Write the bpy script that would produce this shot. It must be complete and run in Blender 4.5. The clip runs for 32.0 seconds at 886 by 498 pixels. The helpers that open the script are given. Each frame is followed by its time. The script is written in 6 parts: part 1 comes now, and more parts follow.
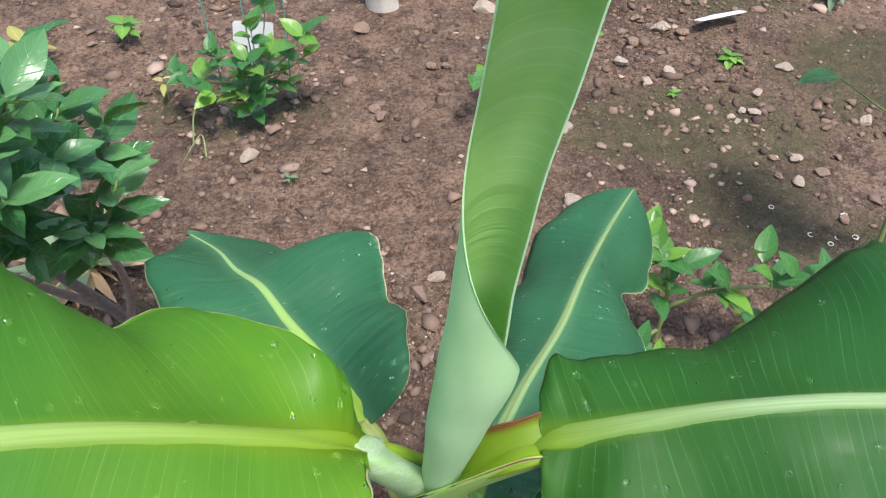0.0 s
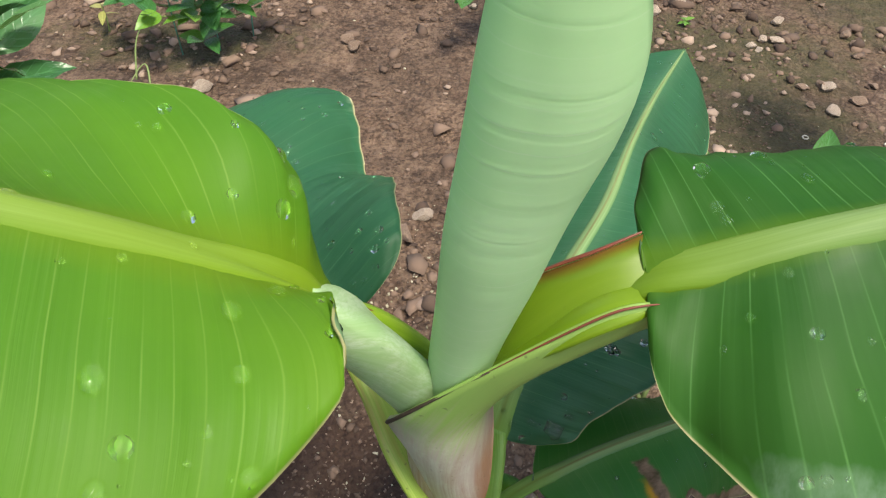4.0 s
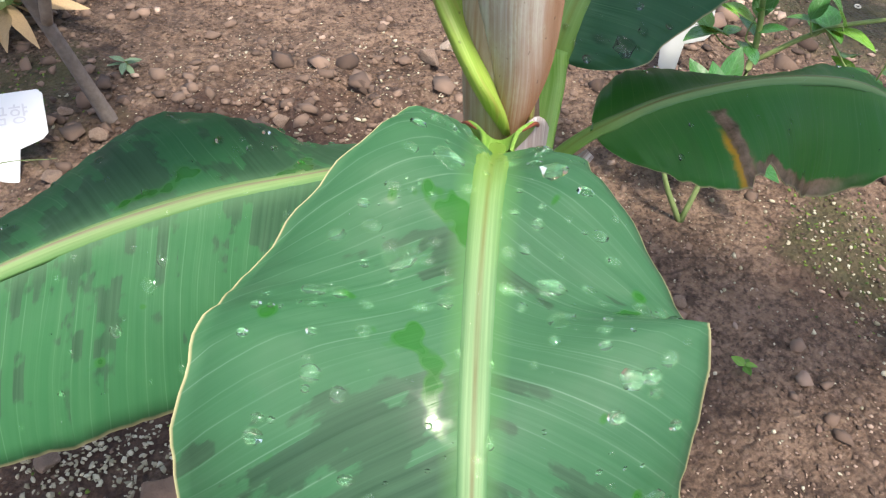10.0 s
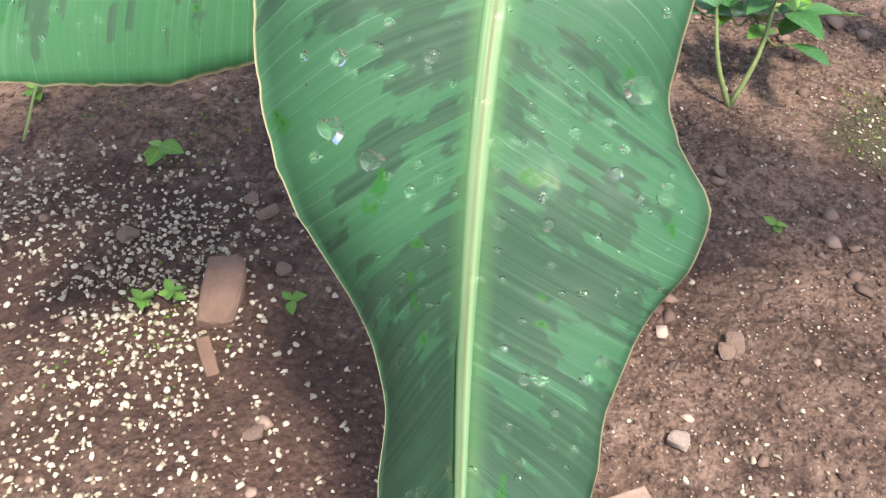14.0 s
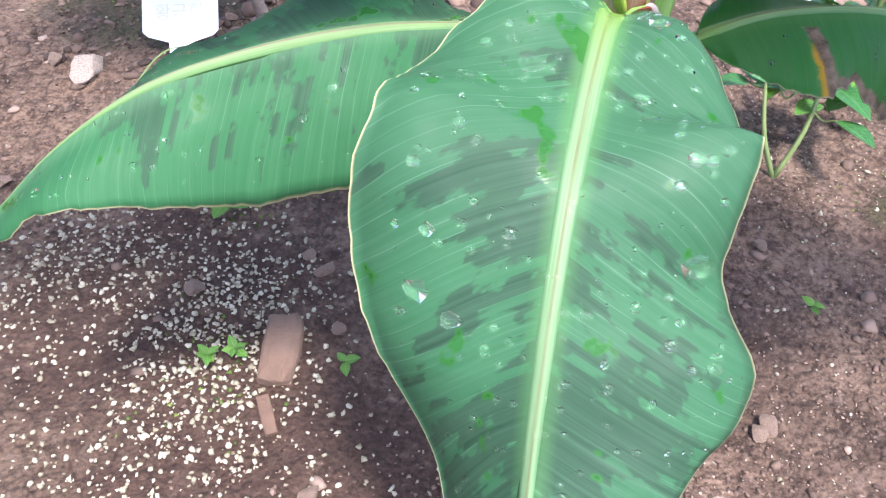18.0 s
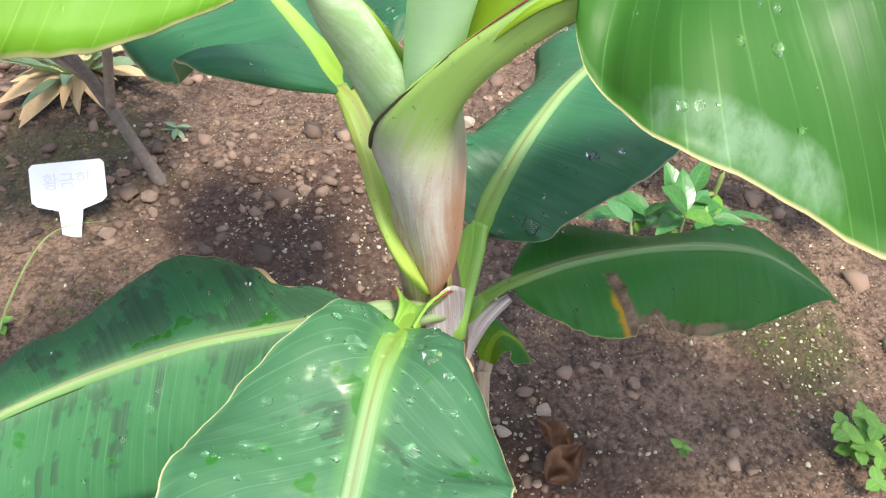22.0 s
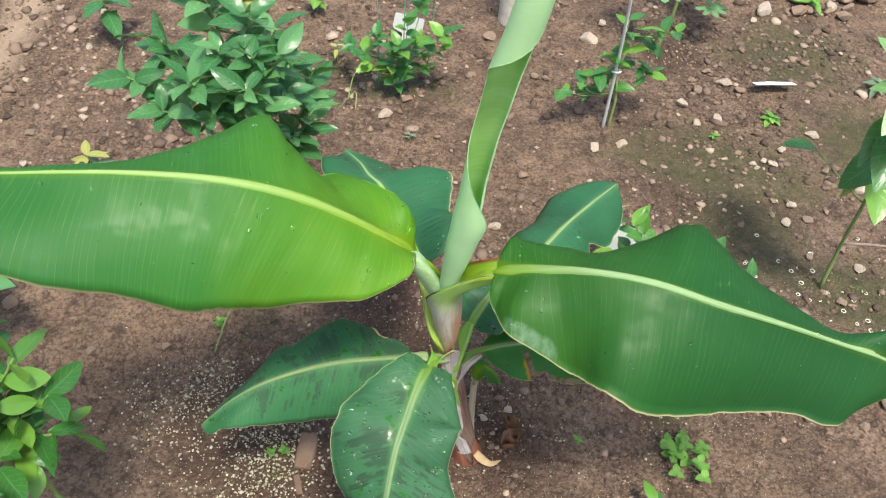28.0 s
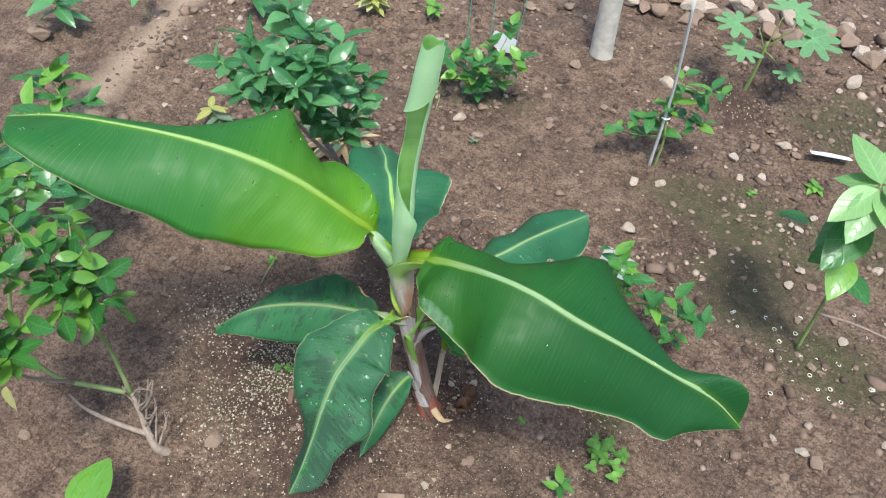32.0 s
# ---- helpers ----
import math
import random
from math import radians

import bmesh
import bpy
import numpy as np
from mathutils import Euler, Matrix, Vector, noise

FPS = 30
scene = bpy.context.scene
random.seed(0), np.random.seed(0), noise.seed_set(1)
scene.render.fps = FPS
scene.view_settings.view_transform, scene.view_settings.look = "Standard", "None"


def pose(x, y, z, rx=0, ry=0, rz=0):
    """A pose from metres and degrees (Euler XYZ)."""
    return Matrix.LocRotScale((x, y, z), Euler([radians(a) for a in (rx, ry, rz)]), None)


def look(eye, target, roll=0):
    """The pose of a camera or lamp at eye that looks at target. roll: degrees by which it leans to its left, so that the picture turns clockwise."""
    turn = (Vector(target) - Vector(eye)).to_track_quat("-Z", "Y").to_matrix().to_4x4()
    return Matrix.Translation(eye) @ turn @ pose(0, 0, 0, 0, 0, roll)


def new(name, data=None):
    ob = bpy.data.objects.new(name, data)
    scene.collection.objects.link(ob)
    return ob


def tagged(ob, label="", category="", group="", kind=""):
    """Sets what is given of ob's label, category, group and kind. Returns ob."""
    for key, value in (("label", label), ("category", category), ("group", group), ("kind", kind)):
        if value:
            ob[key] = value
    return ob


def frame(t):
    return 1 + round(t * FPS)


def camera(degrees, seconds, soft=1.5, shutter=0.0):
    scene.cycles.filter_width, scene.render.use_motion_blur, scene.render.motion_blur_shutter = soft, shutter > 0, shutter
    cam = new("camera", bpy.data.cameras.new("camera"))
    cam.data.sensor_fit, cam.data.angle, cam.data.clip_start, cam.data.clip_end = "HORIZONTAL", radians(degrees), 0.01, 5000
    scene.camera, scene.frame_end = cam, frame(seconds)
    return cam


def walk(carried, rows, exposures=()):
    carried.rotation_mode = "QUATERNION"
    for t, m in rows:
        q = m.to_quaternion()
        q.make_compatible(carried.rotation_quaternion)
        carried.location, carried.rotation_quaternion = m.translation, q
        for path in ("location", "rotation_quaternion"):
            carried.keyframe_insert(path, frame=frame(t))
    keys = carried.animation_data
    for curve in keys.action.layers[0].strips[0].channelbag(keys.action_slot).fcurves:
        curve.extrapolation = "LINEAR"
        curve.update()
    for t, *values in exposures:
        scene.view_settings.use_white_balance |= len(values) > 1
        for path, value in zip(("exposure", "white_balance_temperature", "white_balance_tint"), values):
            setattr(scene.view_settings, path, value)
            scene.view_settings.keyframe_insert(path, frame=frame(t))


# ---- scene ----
cam = camera(59.4, 32.0, soft=1.2)
PATH = [
    (0, (0.062, 0.041, 0.929), (0.069, 1.389, -0.549), -0.6),
    (0.5, (0.062, 0.035, 0.898), (0.073, 1.392, -0.571), -0.5),
    (1, (0.049, 0.03, 0.878), (0.069, 1.388, -0.59), 0.0),
    (1.5, (0.039, 0.029, 0.855), (0.072, 1.392, -0.609), 0.4),
    (2, (0.04, 0.034, 0.821), (0.08, 1.404, -0.636), 0.6),
    (2.5, (0.035, 0.044, 0.79), (0.083, 1.413, -0.667), 0.9),
    (4.5, (0.047, 0.103, 0.707), (0.122, 1.461, -0.76), 0.7),
    (5, (0.047, 0.103, 0.692), (0.126, 1.459, -0.776), 0.9),
    (5.5, (0.044, 0.099, 0.675), (0.121, 1.453, -0.795), 1.3),
    (6, (0.044, 0.096, 0.66), (0.124, 1.448, -0.811), 1.7),
    (6.5, (0.044, 0.092, 0.638), (0.124, 1.445, -0.832), 2.0),
    (7, (0.046, 0.087, 0.618), (0.121, 1.439, -0.853), 1.8),
    (7.5, (0.048, 0.078, 0.605), (0.127, 1.429, -0.868), 2.0),
    (8, (0.043, 0.069, 0.59), (0.123, 1.428, -0.875), 2.1),
    (8.5, (0.037, 0.055, 0.573), (0.114, 1.41, -0.896), 2.3),
    (9, (0.029, 0.034, 0.561), (0.102, 1.385, -0.911), 2.8),
    (9.5, (0.027, 0.013, 0.548), (0.097, 1.369, -0.92), 3.4),
    (10, (0.024, -0.009, 0.543), (0.086, 1.343, -0.93), 3.8),
    (10.5, (0.022, -0.028, 0.533), (0.047, 1.318, -0.947), 3.5),
    (11, (0.023, -0.043, 0.524), (0.022, 1.308, -0.951), 3.4),
    (11.5, (0.023, -0.061, 0.509), (0.01, 1.284, -0.971), 3.6),
    (12, (0.02, -0.076, 0.499), (-0.015, 1.262, -0.987), 3.6),
    (12.5, (0.021, -0.092, 0.493), (-0.033, 1.248, -0.99), 3.6),
    (13, (0.03, -0.111, 0.493), (-0.037, 1.225, -0.994), 3.9),
    (13.5, (0.04, -0.129, 0.491), (-0.043, 1.198, -1.003), 3.8),
    (14, (0.046, -0.144, 0.487), (-0.048, 1.188, -1.002), 4.1),
    (14.5, (0.051, -0.158, 0.488), (-0.059, 1.169, -1.004), 4.1),
    (16.5, (0.06, -0.182, 0.502), (-0.102, 1.128, -1.001), 4.0),
    (17, (0.051, -0.171, 0.515), (-0.116, 1.148, -0.979), 4.1),
    (17.5, (0.038, -0.149, 0.533), (-0.139, 1.168, -0.962), 4.0),
    (18, (0.022, -0.122, 0.551), (-0.145, 1.188, -0.951), 4.4),
    (18.5, (0.01, -0.099, 0.567), (-0.157, 1.217, -0.93), 4.6),
    (19, (-0.003, -0.08, 0.581), (-0.171, 1.239, -0.913), 4.8),
    (19.5, (-0.005, -0.067, 0.599), (-0.184, 1.25, -0.895), 4.5),
    (20, (0.001, -0.056, 0.62), (-0.18, 1.263, -0.873), 4.5),
    (20.5, (0.022, -0.045, 0.638), (-0.164, 1.278, -0.851), 4.5),
    (21, (0.045, -0.036, 0.654), (-0.132, 1.29, -0.833), 3.4),
    (21.5, (0.068, -0.025, 0.668), (-0.087, 1.307, -0.816), 2.4),
    (22, (0.087, -0.019, 0.679), (0.003, 1.32, -0.804), 2.7),
    (22.5, (0.1, -0.01, 0.697), (0.079, 1.334, -0.784), 2.7),
    (23, (0.103, -0.009, 0.713), (0.124, 1.333, -0.77), 2.7),
    (23.5, (0.101, -0.014, 0.73), (0.138, 1.328, -0.752), 2.7),
    (24, (0.099, -0.021, 0.76), (0.139, 1.314, -0.729), 2.9),
    (24.5, (0.095, -0.044, 0.801), (0.14, 1.294, -0.684), 2.9),
    (25, (0.093, -0.088, 0.863), (0.135, 1.254, -0.619), 2.8),
    (25.5, (0.094, -0.132, 0.918), (0.125, 1.21, -0.564), 4.6),
    (26, (0.101, -0.174, 0.988), (0.039, 1.161, -0.5), 5.9),
    (26.5, (0.11, -0.208, 1.053), (-0.057, 1.105, -0.447), 6.1),
    (28.5, (0.198, -0.387, 1.292), (-0.057, 0.908, -0.21), 5.5),
    (29, (0.254, -0.424, 1.329), (-0.057, 0.856, -0.176), 7.3),
    (29.5, (0.301, -0.444, 1.355), (-0.122, 0.792, -0.158), 7.6),
    (30, (0.302, -0.448, 1.401), (-0.189, 0.747, -0.126), 7.3),
    (30.5, (0.314, -0.425, 1.445), (-0.221, 0.737, -0.092), 6.0),
    (31, (0.357, -0.399, 1.451), (-0.195, 0.758, -0.084), 5.3),
    (31.5, (0.416, -0.388, 1.457), (-0.155, 0.751, -0.085), 4.8),
    (32, (0.48, -0.407, 1.474), (-0.102, 0.727, -0.067), 4.3),
]
EXPOSURES = ((0.0, 1.06, 6350, 11), (2.0, 1.09, 6590, 10), (5.0, 0.8, 7300, 5), (6.0, 0.71, 7400, 4), (7.0, 1.1, 7500, 4), (8.0, 1.52, 7400, 5), (9.0, 1.51, 6950, 7), (11.0, 1.43, 6750, 13), (13.0, 1.37, 6900, 15), (14.5, 1.84, 6500, 18), (17.0, 2.01, 5850, 19), (18.0, 1.93, 5950, 19), (19.0, 1.71, 6100, 13), (21.0, 1.67, 6700, 10), (22.0, 1.74, 6800, 8), (23.0, 1.46, 6900, 6), (24.0, 1.21, 7300, 2), (25.0, 1.15, 7166, 3), (26.0, 1.16, 7033, 4), (28.5, 1.17, 6700, 3), (30.0, 1.21, 6420, 8), (31.0, 1.2, 6200, 8), (32.0, 1.04, 6100, 3))
walk(cam, [(t, look(eye, target, roll)) for t, eye, target, roll in PATH], exposures=EXPOSURES)

# ---- world, sun ----
SUN_ELEVATION, SUN_TURN = 70.0, -36.0
world = bpy.data.worlds.new("world")
scene.world = world
world.use_nodes = True
wn = world.node_tree.nodes
sky = wn.new("ShaderNodeTexSky")
sky.sky_type = 'NISHITA'
sky.sun_disc = False
sky.sun_elevation = radians(SUN_ELEVATION)
sky.sun_rotation = radians(180.0 + SUN_TURN)
sky.dust_density = 3.0
sky.ozone_density = 0.6
wn["Background"].inputs["Strength"].default_value = 0.125
world.node_tree.links.new(sky.outputs["Color"], wn["Background"].inputs["Color"])
sun_data = bpy.data.lights.new("sun", 'SUN')
sun_data.energy = 2.15
sun_data.angle = radians(9.0)
sun_data.color = (1.0, 0.96, 0.88)
sun = new("sun", sun_data)
sun.matrix_world = look((0.75, -1.0, 3.4), (0.0, 0.0, 0.0))


# ---- materials ----
class Nodes:
    """A short hand for building node trees."""

    def __init__(self, name):
        self.mat = bpy.data.materials.new(name)
        self.mat.use_nodes = True
        self.tree = self.mat.node_tree
        self.n = self.tree.nodes
        self.bsdf = self.n["Principled BSDF"]
        self.out = self.n["Material Output"]

    def add(self, kind, **inputs):
        node = self.n.new("ShaderNode" + kind)
        for key, value in inputs.items():
            self.put(node.inputs[key.replace("_", " ")], value)
        return node

    def put(self, socket, value):
        if isinstance(value, bpy.types.NodeSocket):
            self.tree.links.new(value, socket)
        else:
            socket.default_value = value

    def math(self, op, a, b=0.0, c=0.0):
        node = self.n.new("ShaderNodeMath")
        node.operation = op
        for i, v in enumerate((a, b, c)):
            self.put(node.inputs[i], v)
        return node.outputs[0]

    def noise(self, vec, scale, detail=4.0, rough=0.55, dist=0.0):
        node = self.add("TexNoise", Scale=scale, Detail=detail, Roughness=rough, Distortion=dist)
        if vec is not None:
            self.put(node.inputs["Vector"], vec)
        return node.outputs["Fac"]

    def ramp(self, fac, *stops):
        node = self.n.new("ShaderNodeValToRGB")
        el = node.color_ramp.elements
        while len(el) < len(stops):
            el.new(0.5)
        for e, (p, c) in zip(el, stops):
            e.position = p
            e.color = (*c, 1.0) if not isinstance(c, float) else (c, c, c, 1.0)
        self.put(node.inputs["Fac"], fac)
        return node.outputs["Color"]

    def mix(self, fac, a, b, blend='MIX'):
        node = self.n.new("ShaderNodeMix")
        node.data_type = 'RGBA'
        node.blend_type = blend
        self.put(node.inputs[0], fac)
        for sock, v in ((node.inputs[6], a), (node.inputs[7], b)):
            self.put(sock, (*v, 1.0) if isinstance(v, tuple) and len(v) == 3 else v)
        return node.outputs[2]

    def uv(self, name):
        node = self.n.new("ShaderNodeUVMap")
        node.uv_map = name
        return node.outputs["UV"]

    def place(self):
        return self.n.new("ShaderNodeTexCoord").outputs["Object"]

    def random(self):
        return self.n.new("ShaderNodeObjectInfo").outputs["Random"]

    def island(self):
        return self.n.new("ShaderNodeNewGeometry").outputs["Random Per Island"]

    def split(self, vec):
        node = self.n.new("ShaderNodeSeparateXYZ")
        self.put(node.inputs[0], vec)
        return node.outputs

    def join(self, x, y, z=0.0):
        node = self.n.new("ShaderNodeCombineXYZ")
        for i, v in enumerate((x, y, z)):
            self.put(node.inputs[i], v)
        return node.outputs[0]

    def bump(self, height, strength=0.3, distance=0.001):
        node = self.add("Bump", Height=height, Strength=strength, Distance=distance)
        self.put(self.bsdf.inputs["Normal"], node.outputs["Normal"])
        return node.outputs["Normal"]

    def set(self, **inputs):
        for key, value in inputs.items():
            if isinstance(value, tuple) and len(value) == 3:
                value = (*value, 1.0)
            self.put(self.bsdf.inputs[key.replace("_", " ")], value)
        return self

    def translucent(self, colour, amount, normal=None):
        tr = self.add("BsdfTranslucent")
        self.put(tr.inputs["Color"], colour if isinstance(colour, bpy.types.NodeSocket) else (*colour, 1.0))
        mixer = self.n.new("ShaderNodeMixShader")
        mixer.inputs[0].default_value = amount
        self.tree.links.new(self.bsdf.outputs[0], mixer.inputs[1])
        self.tree.links.new(tr.outputs[0], mixer.inputs[2])
        self.tree.links.new(mixer.outputs[0], self.out.inputs["Surface"])


def banana_blade(name, base, pale, dark, yellow=0.0, blotch=0.0, under=False, see_through=0.3, wax=0.3, bloom=False, slope=0.2, lines=0.4, ribs=0.36, relief=0.45, tip=None, scorch=False, shine=0.30, bias=0.0, stripe=0.28, band=None):
    """A banana leaf's blade: side veins off the midrib, pale lines, dark blotches, a dry margin."""
    k = Nodes(name)
    metres = k.split(k.uv("metres"))
    share = k.split(k.uv("share"))
    x, y = metres[0], metres[1]
    across = k.math('ABSOLUTE', y)
    rank = k.math('SUBTRACT', x, k.math('MULTIPLY', across, slope))
    bent = k.math('ADD', rank, k.math('MULTIPLY', k.noise(k.join(x, y), 9.0, 2.0), 0.006))
    fine = k.noise(k.join(k.math('MULTIPLY', bent, 420.0), k.math('MULTIPLY', y, 6.0)), 1.0, 3.0, 0.6)
    broad = k.noise(k.join(k.math('MULTIPLY', bent, 125.0), k.math('MULTIPLY', y, 2.0)), 1.0, 2.0, 0.5)
    veins = k.ramp(broad, (0.548, 0.0), (0.562, 1.0), (0.576, 0.0))
    veins = k.math('MULTIPLY', veins, k.ramp(k.math('ABSOLUTE', share[1]), (0.1, 1.0), (0.8, 0.3)))
    patches = k.noise(k.join(k.math('MULTIPLY', bent, 9.0), k.math('MULTIPLY', y, 7.0)), 1.0, 5.0, 0.6)
    col = k.mix(k.ramp(patches, (0.3, 0.0), (0.7, 1.0)), dark, base)
    bands = k.noise(k.join(k.math('MULTIPLY', bent, 34.0), k.math('MULTIPLY', y, 1.5)), 1.0, 3.0, 0.6)
    col = k.mix(k.ramp(bands, (0.40, 0.0), (0.62, stripe)), col, dark)
    if tip:
        reach = k.math('ADD', share[0], k.math('MULTIPLY', k.math('SUBTRACT', patches, 0.5), 0.5))
        col = k.mix(k.ramp(reach, (0.18, 0.0), (0.70, 0.9)), col, tip)
    col = k.mix(k.math('MULTIPLY', k.ramp(fine, (0.35, 0.0), (0.65, 1.0)), lines * 0.14), col, pale)
    col = k.mix(k.math('MULTIPLY', veins, lines * 0.35), col, pale)
    pace = k.math('PINGPONG', k.math('MULTIPLY', bent, 150.0), 0.5)
    side_vein = k.math('MULTIPLY', k.ramp(pace, (0.0, 1.0), (0.05, 0.0)), k.ramp(k.noise(k.join(k.math('MULTIPLY', bent, 50.0), k.math('MULTIPLY', y, 18.0)), 1.0, 2.0), (0.40, 0.15), (0.62, 1.0)))
    col = k.mix(k.math('MULTIPLY', side_vein, ribs), col, pale)
    if yellow:
        glow = k.noise(k.join(k.math('MULTIPLY', x, 5.0), k.math('MULTIPLY', y, 4.0)), 1.0, 3.0, 0.5)
        near_base = k.ramp(share[0], (0.06, 1.0), (0.46, 0.0))
        side_on = k.ramp(k.math('ADD', k.math('MULTIPLY', share[1], 0.5), 0.5), (0.15, 0.30), (0.75, 1.0))
        amount = k.math('MULTIPLY', k.math('MULTIPLY', near_base, k.ramp(glow, (0.28, 0.15), (0.62, 1.0))), k.math('MULTIPLY', side_on, yellow))
        col = k.mix(amount, col, (0.31, 0.50, 0.012))
    if blotch:
        lane = k.math('FLOOR', k.math('MULTIPLY', rank, 240.0))
        ragged = k.noise(k.join(k.math('MULTIPLY', lane, 3.7), k.math('MULTIPLY', y, 26.0)), 1.0, 3.0, 0.55)
        crumb = k.noise(k.join(k.math('MULTIPLY', rank, 300.0), k.math('MULTIPLY', y, 160.0)), 1.0, 3.0, 0.6)
        field = k.noise(k.join(k.math('MULTIPLY', rank, 26.0), k.math('MULTIPLY', y, 15.0)), 1.0, 4.0, 0.55)
        total = k.math('ADD', k.math('MULTIPLY', ragged, 0.50), k.math('MULTIPLY', field, 0.75))
        total = k.math('ADD', total, k.math('MULTIPLY', crumb, 0.10))
        total = k.math('SUBTRACT', total, k.math('MULTIPLY', k.math('ABSOLUTE', share[1]), 0.13))
        total = k.math('ADD', total, k.math('MULTIPLY', k.math('SUBTRACT', share[0], 0.5), bias))
        mask = k.ramp(total, (0.645, 0.0), (0.665, 1.0))
        col = k.mix(k.math('MULTIPLY', mask, blotch), col, k.mix(k.ramp(fine, (0.3, 0.0), (0.7, 1.0)), (0.015, 0.046, 0.024), (0.038, 0.092, 0.050)))
    if band:
        wide, narrow, reach, tint = band
        young = k.ramp(share[0], (0.0, 1.0), (reach, 0.0))
        width = k.math('ADD', narrow, k.math('MULTIPLY', young, wide - narrow))
        flow = k.ramp(k.math('DIVIDE', k.math('ADD', across, k.math('MULTIPLY', k.math('SUBTRACT', fine, 0.5), 0.003)), width), (0.45, 1.0), (1.25, 0.0))
        col = k.mix(k.math('MULTIPLY', flow, k.math('ADD', 0.35, k.math('MULTIPLY', young, 0.55))), col, tint)
    else:
        col = k.mix(k.math('MULTIPLY', k.ramp(across, (0.004, 1.0), (0.013, 0.0)), 0.3), col, pale)
    if bloom:
        dx, dy = k.math('SUBTRACT', share[0], 0.170), k.math('SUBTRACT', share[1], 0.90)
        patch = k.math('SUBTRACT', 1.0, k.math('ADD', k.math('MULTIPLY', k.math('MULTIPLY', dx, dx), 700.0), k.math('MULTIPLY', k.math('MULTIPLY', dy, dy), 55.0)))
        streaks = k.noise(k.join(k.math('MULTIPLY', x, 60.0), k.math('MULTIPLY', y, 18.0)), 1.0, 4.0, 0.65)
        smear = k.ramp(k.math('ADD', patch, k.math('MULTIPLY', k.math('SUBTRACT', streaks, 0.5), 2.0)), (0.25, 0.0), (0.50, 0.15), (0.95, 0.32))
        rubbed = k.noise(k.join(k.math('MULTIPLY', x, 190.0), k.math('MULTIPLY', y, 75.0)), 1.0, 4.0, 0.7)
        smear = k.math('MULTIPLY', smear, k.ramp(rubbed, (0.34, 0.25), (0.60, 1.0)))
        col = k.mix(smear, col, (0.40, 0.56, 0.42))
    if scorch:
        rip = k.noise(k.join(k.math('MULTIPLY', x, 60.0), k.math('MULTIPLY', y, 90.0)), 1.0, 4.0, 0.65)
        wobble = k.math('MULTIPLY', k.math('SUBTRACT', rip, 0.5), 0.030)
        d = k.math('ADD', k.math('SUBTRACT', share[0], k.math('ADD', 0.300, k.math('MULTIPLY', share[1], 0.055))), wobble)
        side = k.ramp(k.math('ADD', share[1], wobble), (0.24, 0.0), (0.27, 1.0))
        outer = k.ramp(share[1], (0.45, 0.0), (0.60, 1.0))
        gold = k.math('MULTIPLY', k.math('MULTIPLY', k.ramp(k.math('ADD', d, 0.5), (0.472, 0.0), (0.482, 1.0)), k.ramp(k.math('ADD', d, 0.5), (0.50, 1.0), (0.515, 0.0))), outer)
        brown = k.math('MULTIPLY', k.math('MULTIPLY', k.ramp(k.math('ADD', d, 0.5), (0.484, 0.0), (0.489, 1.0)), k.ramp(k.math('ADD', d, 0.5), (0.511, 1.0), (0.517, 0.0))), side)
        rim = k.math('MULTIPLY', k.ramp(k.math('ADD', share[1], k.math('MULTIPLY', wobble, 5.0)), (0.885, 0.0), (0.915, 1.0)), k.math('MULTIPLY', k.ramp(share[0], (0.35, 0.0), (0.37, 1.0)), k.ramp(share[0], (0.58, 1.0), (0.68, 0.0))))
        col = k.mix(gold, col, (0.62, 0.34, 0.02))
        crisp = k.mix(k.ramp(rip, (0.35, 0.0), (0.65, 1.0)), (0.085, 0.045, 0.030), (0.40, 0.27, 0.18))
        col = k.mix(k.math('MAXIMUM', brown, rim), col, crisp)
    edge = k.ramp(k.math('ABSOLUTE', share[1]), (0.984, 0.0), (0.996, 1.0))
    col = k.mix(k.math('MULTIPLY', edge, 0.8), col, (0.50, 0.44, 0.24))
    wet = k.noise(k.join(k.math('MULTIPLY', x, 28.0), k.math('MULTIPLY', y, 30.0)), 1.0, 3.0, 0.6)
    if blotch:
        film = k.ramp(wet, (0.625, 0.0), (0.64, 0.7))
        col = k.mix(film, col, (0.018, 0.120, 0.010))
    rough = k.ramp(wet, (0.44, wax + 0.12), (0.60, wax - 0.02), (0.66, 0.22 if blotch else wax - 0.04))
    k.set(Base_Color=col, Roughness=rough)
    k.put(k.bsdf.inputs["Specular IOR Level"], 0.25 if under else shine)
    height = k.math('ADD', k.math('MULTIPLY', fine, 0.35), k.math('MULTIPLY', broad, 0.9))
    k.bump(height, relief, 0.0022)
    k.translucent(col if under else k.mix(0.5, col, (0.17, 0.42, 0.03)), see_through)
    return k.mat


